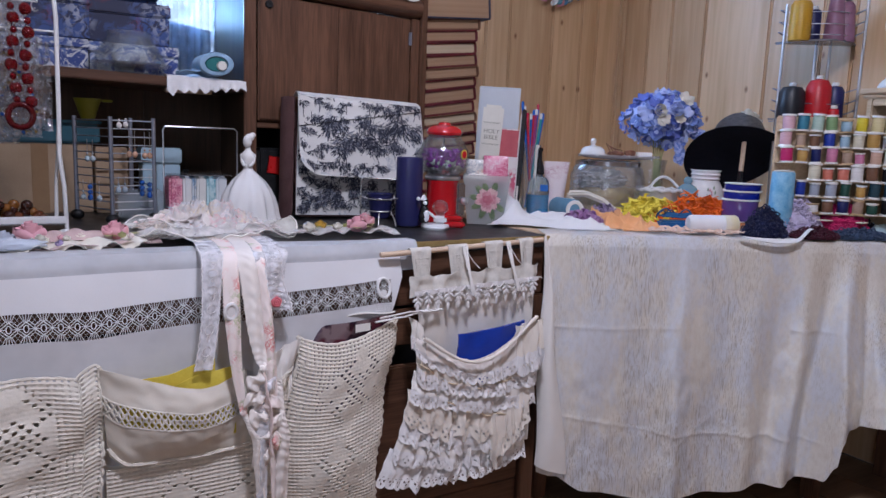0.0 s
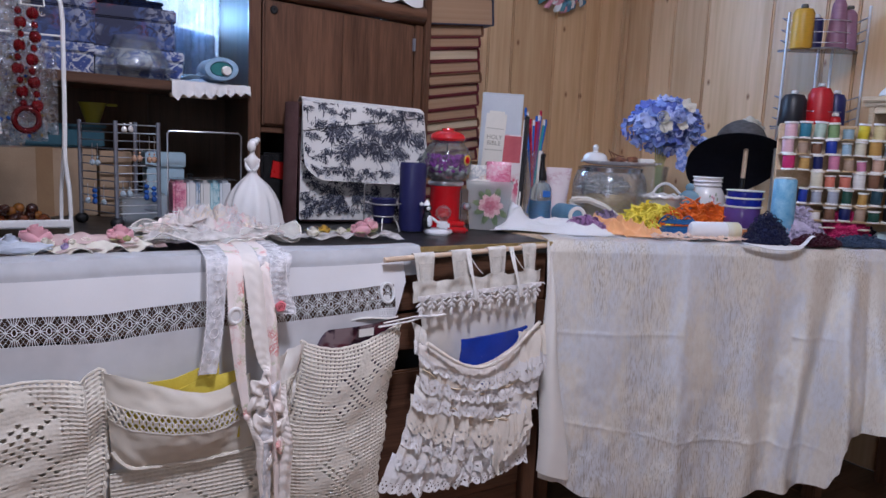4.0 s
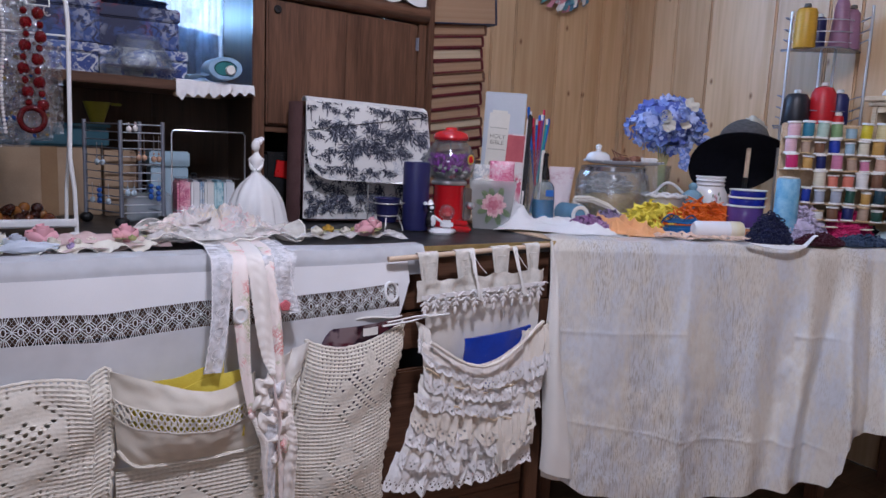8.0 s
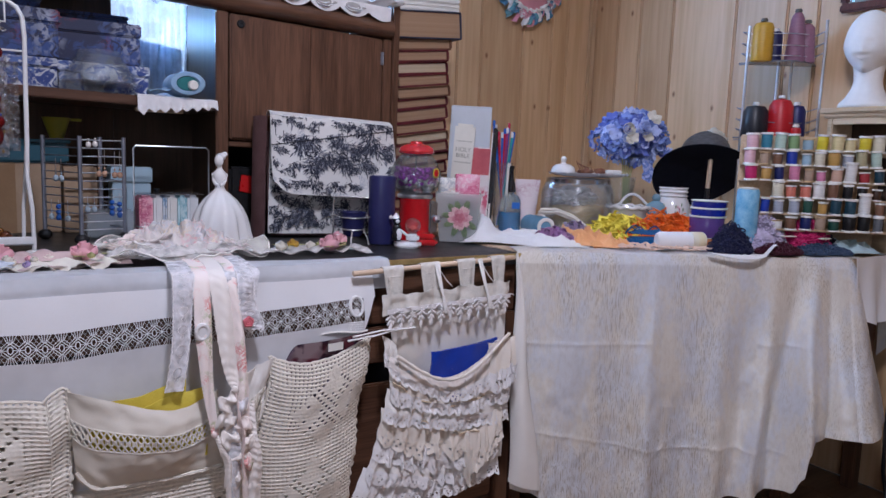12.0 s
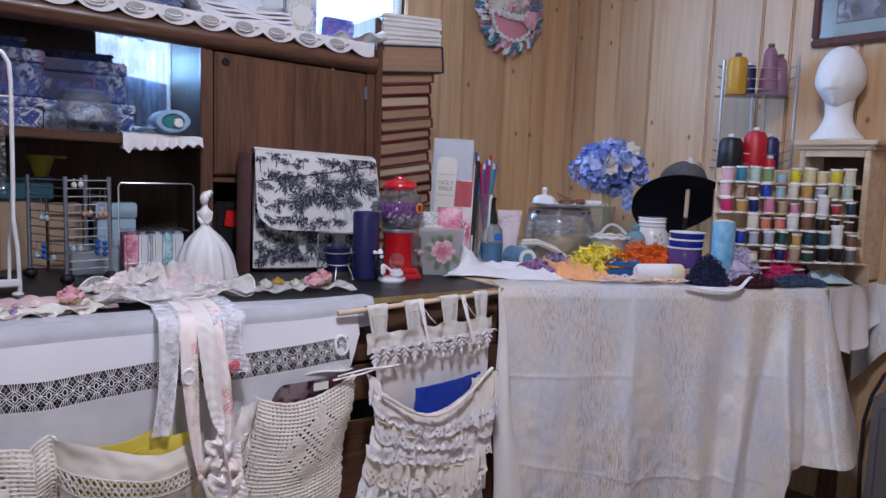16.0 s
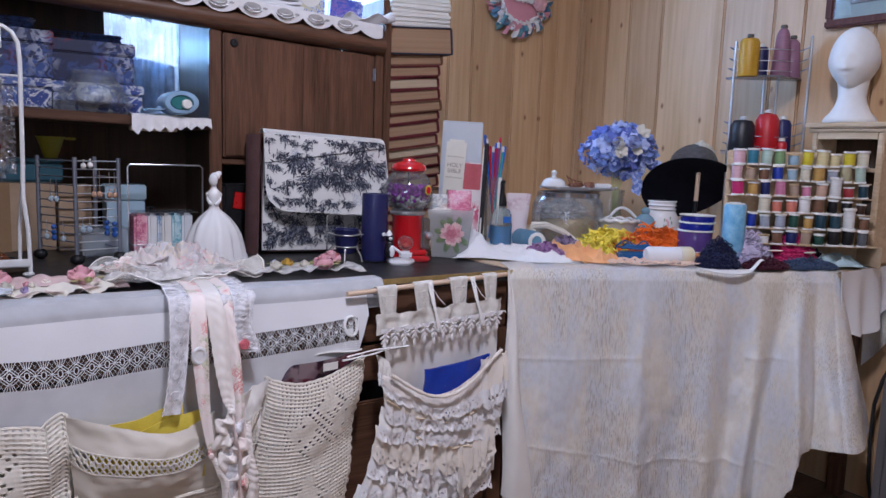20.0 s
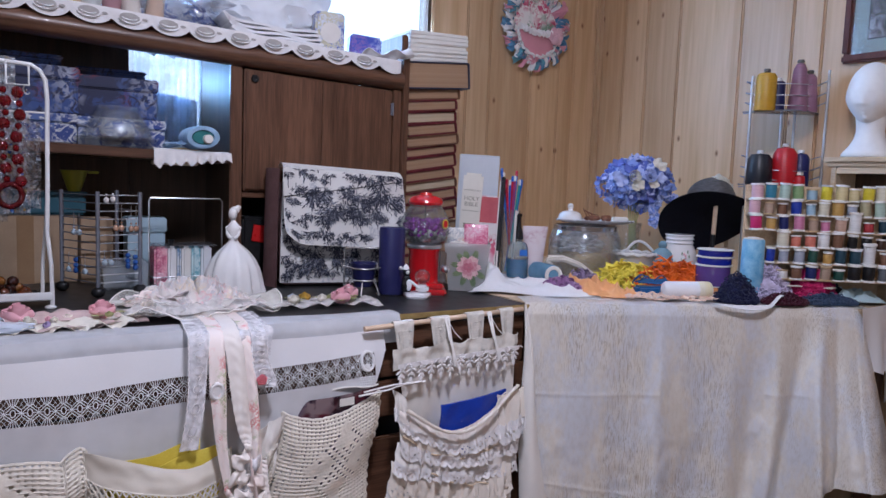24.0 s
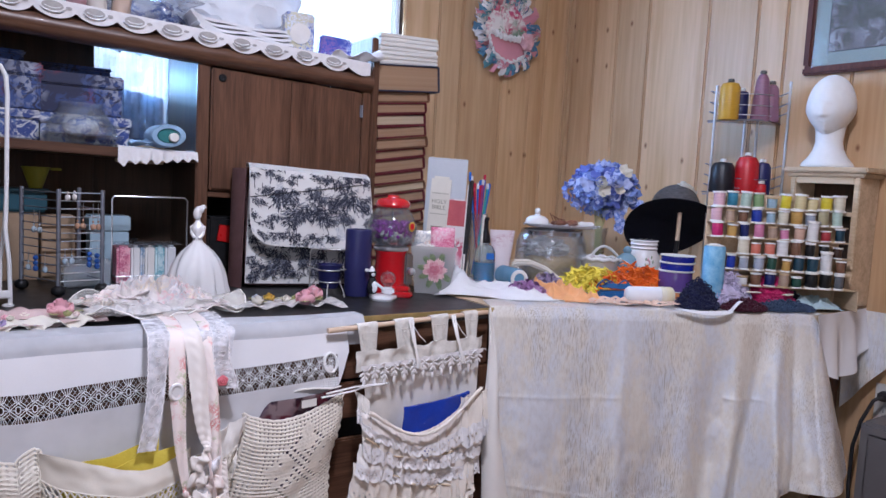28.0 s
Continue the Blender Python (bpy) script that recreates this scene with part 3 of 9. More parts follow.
door = part("door", G().box((0.636, HF - .004, 1.008), (1.108, HF + .016, 1.340), .004), OAK, hutch)
for xa, xb in ((0.640, 0.868), (0.8695, 1.104)):
    part("panel_board", G().box((xa, HF - .009, 1.014), (xb, HF - .0045, 1.335), .0012), OAK, door)
part("lock", G().lathe([(0.011, 0), (0.011, .004), (.009, .006), (.004, .006), (.0035, .003), (0, .003)], (0, 0, 0), 20,
     turn=Matrix.Rotation(radians(90), 3, "X")), BLACK_IRON, door, "dark round lock").location = (0.664, HF - .009, 1.315)
part("hinge", G().box((1.098, HF - .013, 1.262), (1.106, HF - .009, 1.300), .001).tube([(1.104, HF - .014, 1.262), (1.104, HF - .014, 1.300)], .003),
     GREY_WIRE, door)
# Near-black sheet before the back panel, put there as the open cubby's shade.
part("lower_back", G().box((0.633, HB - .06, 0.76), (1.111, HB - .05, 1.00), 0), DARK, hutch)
part("rail", G().box((0.633, HF, 0.99), (1.111, HF + .02, 1.004), .002), OAK_FLAT, hutch)

# ---- desk ----
desk = thing("desk", "dark oak desk with a black top and brass-coloured edge", "desk")
part("top", G().box((-1.0, FRONT_Y, .722), (1.215, 2.40, DESK_Z), .002), LAMINATE, desk, "black laminate top")
part("edge_strip", G().box((-1.0, FRONT_Y - .006, .738), (1.217, FRONT_Y - .0005, .7515), .0015), BRASS_EDGE, desk, "worn brass edge strip")
part("apron", G().box((-1.0, FRONT_Y + .012, .60), (1.208, FRONT_Y + .03, .721), .002), OAK_FLAT, desk)
part("side_panel", G().box((1.180, FRONT_Y + .02, .0), (1.208, 2.38, .598), .003), OAK, desk)
part("front_post", G().box((1.165, FRONT_Y + .004, .0), (1.210, FRONT_Y + .0195, .598), .003), OAK, desk)
part("drawer_front", G().box((0.70, FRONT_Y + .012, .505), (1.160, FRONT_Y + .03, .592), .004), OAK_FLAT, desk)
part("drawer_front", G().box((0.70, FRONT_Y + .012, .10), (1.160, FRONT_Y + .03, .455), .004), OAK_FLAT, desk)
part("plinth", G().box((-1.0, FRONT_Y + .02, .0), (1.164, FRONT_Y + .04, .095), .002), OAK_FLAT, desk)
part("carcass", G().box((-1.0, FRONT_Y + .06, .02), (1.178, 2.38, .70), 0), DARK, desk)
part("left_front", G().box((-1.0, FRONT_Y + .012, .10), (0.696, FRONT_Y + .03, .592), .003), OAK_FLAT, desk)

# ---- cloths hanging on the desk ----
def waver(x, z):
    return .004 * math.sin(x * 11 + 1) + .003 * math.sin(x * 23 + z * 9) + .002 * noise.noise(Vector((x * 6, z * 8, 1)))


RUN_X0, RUN_X1 = -0.75, 0.772
BAND_Z0, BAND_Z1 = 0.612, 0.662


def runner_at(x, z):
    k = max(0, 0.75 - z)
    pull = -.006 * math.exp(-((x - 0.147) / .06) ** 2) + .005 * math.exp(-((x - 0.334) / .06) ** 2) + .012 * max(0, min(1, (x - .50) / .20))
    return Vector((x + k * .04 * (1 if x > .6 else 0), FRONT_Y - .016 - .02 * min(k * 8, 1) - waver(x, z), z + pull * max(0, min(1, (.71 - z) * 25))))


runner = thing("table_runner", "white linen runner with a drawn-thread lace band hanging over the desk", "table runner")
Z_TOP, Z_BOT = 0.722, 0.30
part("linen_panel", G().sheet(lambda u, v: runner_at(RUN_X0 + u * (RUN_X1 - RUN_X0), Z_TOP - v * (Z_TOP - BAND_Z1)), 90, 6, .0012)
     .sheet(lambda u, v: runner_at(.742 + u * (.028 - .034 * v), BAND_Z1 - v * .085), 6, 8, .0012), LINEN, runner)
part("sheer_panel", G().sheet(lambda u, v: runner_at(RUN_X0 + u * (.742 - RUN_X0), BAND_Z0 - v * (BAND_Z0 - Z_BOT)), 90, 20, .0012, keep=lambda u, v: u < .905 or v < .12), SHEER_LINEN, runner)


def hem_at(u, v):
    x = -0.75 + u * 1.57
    s = v * .125
    y = FRONT_Y + .055 - s if s < .062 else FRONT_Y - .007
    z = DESK_Z + .0035 + .0012 * math.sin(x * 17) if s < .062 else DESK_Z + .0035 - (s - .062)
    wob = .012 * math.sin(x * 5 + .6) + .006 * math.sin(x * 14)
    if s < .062:
        y += wob * (1 - s / .062)
    return (x, y - (.012 * min(1, (s - .062) / .02) + waver(x, z) if s >= .062 else 0), z)


part("hem", G().sheet(hem_at, 110, 16, .001), HEM, runner, "sheer grey folded hem")
band = G()
unit, nu = .0262, 57
for k in range(nu):
    xc = .737 - unit * (k + .5)
    c = lambda a, b: runner_at(xc + a * unit, BAND_Z0 + b * (BAND_Z1 - BAND_Z0)) + Vector((0, -.0005, 0))
    r = .00075
    for a in (-.4, -.2, 0, .2, .4):
        band.tube([c(a * .35, .72 + .06 * abs(a)), c(a, 1.02)], r, 4)
        band.tube([c(a * .35, .28 - .06 * abs(a)), c(a, -.02)], r, 4)
    for s in (-1, 1):
        band.tube([c(0, .74), c(s * .5, .5), c(0, .26)], r * 1.5, 4)
        band.tube([c(s * .12, .80), c(s * .5, .62), c(s * .5, .38), c(s * .12, .20)], r, 4)
    band.tube([c(.16 * math.cos(TAU * q / 8), .5 + .13 * math.sin(TAU * q / 8)) for q in range(8)], r * 1.5, 4, closed=True)
    for o in (0,):
        for s in (-1, 1):
            band.tube([c(.5 + s * (.20 + o), .66), c(.5 - s * (.20 - o), .97)], r * .45, 3)
            band.tube([c(.5 + s * (.20 + o), .34), c(.5 - s * (.20 - o), .03)], r * .45, 3)
    band.tube([c(-.5, .5), c(-.16, .5)], r, 4)
    band.tube([c(.16, .5), c(.5, .5)], r, 4)
part("lace_band", band, THREAD_WHITE, runner, "drawn-thread lace band")
ring = G().tube([runner_at(.722 + .016 * math.cos(TAU * q / 16), .646 + .021 * math.sin(TAU * q / 16)) + Vector((0, -.003, 0)) for q in range(16)], .0035, 6, closed=True)
ring.lathe([(0, 0), (.008, .001), (.009, .003), (0, .004)], (.722, FRONT_Y - .04, .646), 14, turn=Matrix.Rotation(radians(90), 3, "X"))
part("worked_ring", ring, THREAD_WHITE, runner)
patch = G()
for k in range(6):
    a = runner_at(.703 + .006 * k, .612, ) + Vector((0, -.001, 0))
    b = runner_at(.703 + .006 * k, .575) + Vector((0, -.001, 0))
    patch.tube([a, b], .0008, 4)
for k in range(8):
    patch.tube([runner_at(.700, .612 - .005 * k) + Vector((0, -.001, 0)), runner_at(.740, .609 - .005 * k) + Vector((0, -.001, 0))], .0008, 4)
part("corner_lace", patch, THREAD_WHITE, runner)


# ---- crocheted pocket bag with three pockets ----
def bulge(u, v, deep):
    return deep * math.sin(math.pi * min(1, max(0, u))) ** .7 * math.sin(math.pi * min(1, .15 + v * .75)) ** .8


bag = thing("pocket_hanger", "cream crocheted hanging organiser with three pockets", "organiser")


def motif_cell(i, j, spots, lobe, half=.92):
    """A filet flower: crossing lines of large eyelets between four closed petals, in a ground of small mesh."""
    for ci, cj in spots:
        di, dj = i - ci, j - cj
        a, b = abs(di) / lobe[0], abs(dj) / lobe[1]
        even = (di + dj) % 2 == 0
        if a + b < .42 or abs(a - b) < .15 and a + b < 1.15 or abs(a + b - half) < .09 and min(a, b) > .12:
            return 2 if even else 0
        if a + b < half + .12:
            return 0
    return 1


def left_pocket(u, v):
    x = -0.30 + u * .452
    top = .556 - .022 * max(0, (u - .7) / .22) ** 1.4 * (u < .93) + .006 * math.sin(u * 9) + (.004 - .018 * abs(u - .985) / .06 if u > .93 else 0)
    z = top - v * (top - .14)
    crumple = .009 * noise.noise(Vector((u * 7, v * 9, 2))) + .005 * math.sin(v * 15 + u * 6)
    return Vector((x + .012 * v * math.sin(v * 7), FRONT_Y - .050 - bulge(u, v, .042) - crumple, z + .004 * noise.noise(Vector((u * 6, v * 5, 7)))))


def left_hole(i, j):
    if j < 2 or i > 33:
        return 1
    return motif_cell(i, j, ((28, 12), (9, 12), (28, 36), (9, 36)), (10, 11))


part("crochet_pocket", G().netting(left_pocket, 41, 50, left_hole, 1), COTTON, bag)
part("pocket_lining", G().sheet(lambda u, v: left_pocket(u, .03 + .97 * v) + Vector((0, .013, 0)), 40, 30, .001), COTTON, bag)
part("crochet_edge", G().tube([left_pocket(1, k / 70) + Vector((.002 * math.sin(k * 1.9), -.002, 0)) for k in range(71)], [.0042 + .0014 * math.sin(k * 2.3) for k in range(71)], 6)
     .tube([left_pocket(k / 60, 0) for k in range(61)], [.0026 + .0006 * math.sin(k * 2.1) for k in range(61)], 6), COTTON, bag)


def band_under(u, v):
    x = .158 + u * .345
    z = .360 + .008 * math.sin(u * 3) - .006 * u - v * .22
    return Vector((x, FRONT_Y - .052 - .018 * math.sin(math.pi * u) - .003 * noise.noise(Vector((u * 5, v * 4, 3))), z))


part("crochet_band", G().netting(band_under, 34, 27, lambda i, j: 1 if j < 3 else motif_cell(i, j, ((12, 13), (28, 12)), (8, 9)), 2), COTTON, bag)
part("band_lining", G().sheet(lambda u, v: band_under(u, v) + Vector((0, .013, 0)), 20, 10, .001), COTTON, bag)


def mid_pocket(u, v):
    top = .556 - .034 * u - .028 * math.sin(math.pi * u ** 1.5)
    bot = .372 - .004 * u + .034 * max(0, 1 - u / .17) ** 2.2
    x = .152 + u * .262 + .010 * v * (1 - u) ** 2 + .008 * v * v * u
    return Vector((x, FRONT_Y - .060 - bulge(u, v, .048) - .010 * math.sin(math.pi * u) * (1 - v) - .007 * noise.noise(Vector((u * 4, v * 3, 6))) - .003 * noise.noise(Vector((u * 11, v * 9, 2))), top + v * (bot - top)))


BAND_V = lambda u: .33 - .03 * u
part("linen_pocket", G().sheet(lambda u, v: mid_pocket(u, v * BAND_V(u)), 44, 12, .0012), CALICO, bag, "pale linen pocket with a lace insert")
part("linen_pocket", G().sheet(lambda u, v: mid_pocket(u, BAND_V(u) + .22 + v * (.78 - BAND_V(u))), 44, 18, .0012), CALICO, bag)
insert = G()
units = 24
lat = lambda a, b: mid_pocket(min(1, max(0, a / units)), BAND_V(a / units) + b * .22) + Vector((0, -.0012, 0))
for k in range(units):
    for s in (0, 1):
        insert.tube([lat(k + s, 0), lat(k + .5, .25), lat(k + 1 - s, .5), lat(k + .5, .75), lat(k + s, 1)], .0015, 5)
    insert.tube([lat(k + .5 + .24 * math.cos(q), .5 + .16 * math.sin(q)) for q in np.linspace(0, TAU, 9)[:-1]], .0012, 4, closed=True)
    insert.tube([lat(k + .13 * math.cos(q), .5 + .12 * math.sin(q)) for q in np.linspace(0, TAU, 7)[:-1]], .0014, 4, closed=True)
for b in (0, 1):
    insert.tube([lat(k / 2, b) for k in range(2 * units + 1)], .0016, 5)
part("lace_insert", insert, LACE_CREAM, bag, "cream lace insert of small diamonds")
part("piping", G().tube([mid_pocket(k / 40, 1) + Vector((0, -.003, -.001)) for k in range(41)], [.0042 + .0010 * math.sin(k * 1.7) for k in range(41)], 6), COTTON, bag)
part("seam_edge", G().tube([mid_pocket(1, k / 24) + Vector((0, -.001, 0)) for k in range(25)], .0022, 5), CALICO, bag)


def right_pocket(u, v):
    top = .574 + .018 * u - .028 * math.sin(math.pi * u ** .8)
    z = top - v * (top - .15)
    lx = .524 - .030 * min(1, max(0, (v - .05) * 2.4)) - .012 * v + .006 * math.sin(v * 9)
    rx = .750 - .040 * min(1, v * 1.45) + .004 * math.sin(v * 14)
    crumple = .005 * noise.noise(Vector((u * 5, v * 8, 4)))
    return Vector((lx + u * (rx - lx), FRONT_Y - .050 - bulge(u, v, .036) - .004 * math.sin(v * 11) - crumple, z))


part("crochet_pocket", G().netting(right_pocket, 26, 52, lambda i, j: motif_cell(i, j, ((15, 13), (13, 37)), (9, 11)), 3), COTTON, bag)
part("pocket_lining", G().sheet(lambda u, v: right_pocket(.02 + u * .95, .40 + .60 * v) + Vector((0, .015, 0)), 20, 20, .001), COTTON, bag)
part("crochet_edge", G().tube([right_pocket(k / 30, 0) for k in range(31)], [.0028 + .0008 * math.sin(k * 2.2) for k in range(31)], 6)
     .tube([right_pocket(1, k / 70) + Vector((.002 * math.sin(k * 1.7), 0, 0)) for k in range(71)], [.0034 + .001 * math.sin(k * 2.1) for k in range(71)], 6)
     .tube([right_pocket(0, k / 70) + Vector((.002 * math.sin(k * 1.9), 0, 0)) for k in range(71)], [.0036 + .001 * math.sin(k * 2.4) for k in range(71)], 6), COTTON, bag)
part("pocket_back", G().sheet(lambda u, v: (-.30 + u * 1.00 - .05 * v, FRONT_Y - .036 - .003 * math.sin(u * 20), .490 - v * .34 + .02 * math.sin(u * 9)), 40, 12, .001), CALICO, bag)


def linen_fold(u, v):
    x = .440 + .082 * u - .026 * u * v
    z = .545 + .034 * u ** 1.3 - v * (.15 - .02 * u)
    return Vector((x, FRONT_Y - .066 - .012 * abs(math.sin(u * 5 + v * 3)) - .004 * noise.noise(Vector((u * 9, v * 6, 4))), z))


part("linen_fold", G().sheet(linen_fold, 26, 26, .001), IVORY, bag, "gathered ivory fold beside the pocket")
part("crochet_scrap", G().netting(lambda u, v: linen_fold(.30 + .62 * u, .42 + .70 * v) + Vector((0, -.004 - .003 * math.sin(u * 6), 0)), 8, 14, lambda i, j: 1 if (i + j // 2) % 3 else 2, 5), COTTON, bag)

# ---- the things in the pockets ----
yellow = surface("yellow_card", (0.66, 0.50, 0.045), (0.80, 0.66, 0.10), 15, 0.6, 0.1)


def folded_paper(x0, x1, z_a, z_b, y, low, seed):
    """A sheet of paper whose upper edge runs from z_a to z_b, with soft creases."""
    return G().sheet(lambda u, v: (x0 + u * (x1 - x0), y - .008 * math.sin(math.pi * u) - .006 * noise.noise(Vector((u * 4, v * 3, seed))) - .010 * v,
                                   (z_a + (z_b - z_a) * u + .004 * math.sin(u * 7 + seed)) * (1 - v) + low * v), 24, 8, .002)


folder_y = thing("yellow_envelope", "bright yellow paper envelope sticking out of the linen pocket", "envelope")
part("back_flap", folded_paper(.184, .352, .518, .549, 1.418, .39, 1), yellow, folder_y)
part("front_flap", folded_paper(.215, .390, .498, .539, 1.404, .40, 4), yellow, folder_y)
part("folded_tab", folded_paper(.328, .353, .546, .556, 1.411, .43, 7), yellow, folder_y)
mag = thing("magazine", "glossy dark magazine in the crocheted pocket", "magazine")
covers = printed("magazine_cover", (0.022, 0.010, 0.016), [(0.05, 0.03, 0.07), (0.10, 0.02, 0.03), (0.22, 0.16, 0.17)], 22, .30, .20, .4, 1.2, 1)
part("cover", G().sheet(lambda u, v: (.563 + u * .188, 1.430 - .015 * math.sin(math.pi * u) - .004 * v, .588 + .012 * u - .030 * max(0, 1 - u / .14) ** 2 - v * .055), 24, 6, .003), covers, mag)
# Dark lilac sheet added behind the crochet so its eyelets look shaded.
part("inner_page", G().sheet(lambda u, v: (.575 + u * .166 - .012 * v, 1.436 - .015 * math.sin(math.pi * u), .545 + .012 * u - v * .15), 16, 6, .003), surface("dim_lilac_shade", (.07, .06, .09), (.12, .10, .15), 20, .6, .1), mag)
part("page_edge", G().sheet(lambda u, v: (.622 + u * .132, 1.432 - .012 * math.sin(math.pi * u) + .010 * v, .602 + .006 * math.sin(u * 5) + .008 * u - .004 * v), 24, 3, .0035), PAPER, mag, "white page edges")
part("barcode_label", G().sheet(lambda u, v: (.650 + u * .034, 1.4105 - .001 * u, .587 + .002 * u - v * .017), 4, 2, .0008), PAPER, mag)

# ---- ruffled tab-top bag on a dowel ----
tab = thing("ruffled_bag", "ivory lace and ruffle hanging bag on a wooden dowel", "hanging bag")
DOWEL = wood("dowel", (0.55, 0.40, 0.28), (0.68, 0.52, 0.38), along=(0.05, 1, 1), rough=.5)
dow = [(.716, FRONT_Y - .037, .731), (1.168, FRONT_Y - .030, .746)]
part("dowel", G().tube(dow, .0062, 12), DOWEL, tab, "slim pale wooden dowel")


def dowel_at(x):
    k = (x - dow[0][0]) / (dow[1][0] - dow[0][0])
    return Vector(dow[0]).lerp(Vector(dow[1]), k)


TAB_CLOTH = cloth("cream_open_weave", (0.80, 0.765, 0.70), .74, 55, bump=.8)
for x, w in ((.813, .0265), (.912, .0265), (1.014, .0265), (1.110, .0215)):
    def loop(u, v, x=x, w=w):
        c = dowel_at(x + (u - .5) * 2 * w)
        if v < .5:
            a = math.pi * (v / .5)
            return c + Vector((0, .0085 * math.cos(a) * 1.0, .0085 * math.sin(a)))
        return c + Vector((.030 * (v - .5) * (.5 - u) + .008 * (v - .5), -.0085 - .004 * (v - .5) - .002 * math.sin(u * 9 + x * 40), -(v - .5) * 2 * .066))
    part("tab_loop", G().sheet(loop, 10, 16, .0012), TAB_CLOTH, tab)
    part("woven_square", G().netting(lambda u, v, loop=loop: Vector(loop(.14 + .72 * u, .60 + .36 * v)) + Vector((0, -.0016, 0)), 7, 7, lambda i, j: 1 if (i * 5 + j * 3) % 4 else 0, 4, .0006), TAB_CLOTH, tab)


def tab_back(u, v):
    x = .802 + u * .331 + (.022 * min(1, v * 3) - .030 * v * v) * (1 - u) + .012 * u * v
    z = .670 + .012 * u - v * .45
    return Vector((x, FRONT_Y - .036 - .006 * math.sin(u * 14) - .004 * math.sin(v * 9), z))


part("back_panel", G().sheet(tab_back, 40, 24, .0015), IVORY, tab)


def top_frill(u, v):
    edge = 1 - min(1, min(u, 1 - u) / .05)
    return (.780 + u * .356, FRONT_Y - .058 - .0035 * math.sin(u * 27 + 2 * v) - .002 * math.sin(u * 61) - .004 * noise.noise(Vector((u * 12, v * 3, 2))) + .004 * edge,
            .680 + .013 * u - v * .046 + .0025 * math.sin(u * 23) + .002 * math.sin(u * 57 + 1) * (1 - v))


part("top_frill", G().sheet(top_frill, 90, 8, .001), TAB_CLOTH, tab)
lace = G()
yy = FRONT_Y - .066
for k in range(13):
    x = .796 + k * .0268
    z = .634 + .012 * (x - .8) / .34 + .003 * math.sin(k * 2.3)
    leafy = [(0, -.0095), (.0030, -.0055), (.0040, .0), (.0028, .006), (0, .0095)]
    for dx, dz, a, sc in ((-.0075, -.003, .95, .85), (.0075, -.003, -.95, .85), (-.005, -.013, .5, .8), (.005, -.013, -.5, .8), (0, -.024 - .004 * (k % 2), .08 * math.sin(k), 1.15)):
        lace.lathe([(r * sc, q * sc) for r, q in leafy], (x + dx, yy - .002 * abs(a), z + dz), 8, turn=Matrix.Rotation(a, 3, "Y") @ Matrix.Diagonal((1, .45, 1)))
    lace.tube([(x + .003 * math.cos(q), yy - .001, z + .006 + .003 * math.sin(q)) for q in np.linspace(0, TAU, 9)[:-1]], .0012, 5, closed=True)
    lace.tube([(x, yy, z + .004), (x, yy - .001, z - .016)], .0012, 5)
    lace.tube([(x + .0134 * t, yy, z + .009 - .005 * math.sin(math.pi * t)) for t in np.linspace(0, 2, 9)], .0014, 5)
lace.sheet(lambda u, v: (.788 + u * .346, yy + .001 - .002 * math.sin(u * 60), .650 + .013 * u - v * .010), 60, 3, .001)
part("leaf_lace", lace, LACE_WHITE, tab, "white leaf-shaped lace edging")
for x0, x1 in ((.925, .945), (1.050, 1.075)):
    g = G()
    for s in (0, .008):
        g.tube([dowel_at(x0 + s) + Vector((0, -.009, .006)), Vector((x0 + s * .5 - .002, FRONT_Y - .068, .70)), Vector((x1 - s, FRONT_Y - .074, .632))], .0028, 5, flat=.4)
    g.tube([dowel_at(x0 + .006) + Vector((.006 * math.cos(a), -.008, .004 * math.sin(a))) for a in np.linspace(0, TAU, 9)[:-1]], .0025, 5, closed=True)
    g.tube([dowel_at(x0 + .004) + Vector((0, -.009, .002)), Vector((x0 + .018, FRONT_Y - .062, .708)), Vector((x0 + .040, FRONT_Y - .056, .690))], .0018, 5, flat=.4)
    part("ribbon_tie", g, gloss("ivory_satin", (0.85, 0.83, 0.80), .3) if x0 < 1 else bpy.data.materials["ivory_satin"], tab, "narrow ivory satin ribbon")


def rim_at(u):
    x = .804 + u * .318
    return x, .545 + .020 * u - .078 * math.sin(math.pi * u ** .93) ** 1.2


bend = lambda a, m, b: (lambda u: a * (1 - u) * (1 - 2 * u) + 4 * m * u * (1 - u) + b * u * (2 * u - 1))


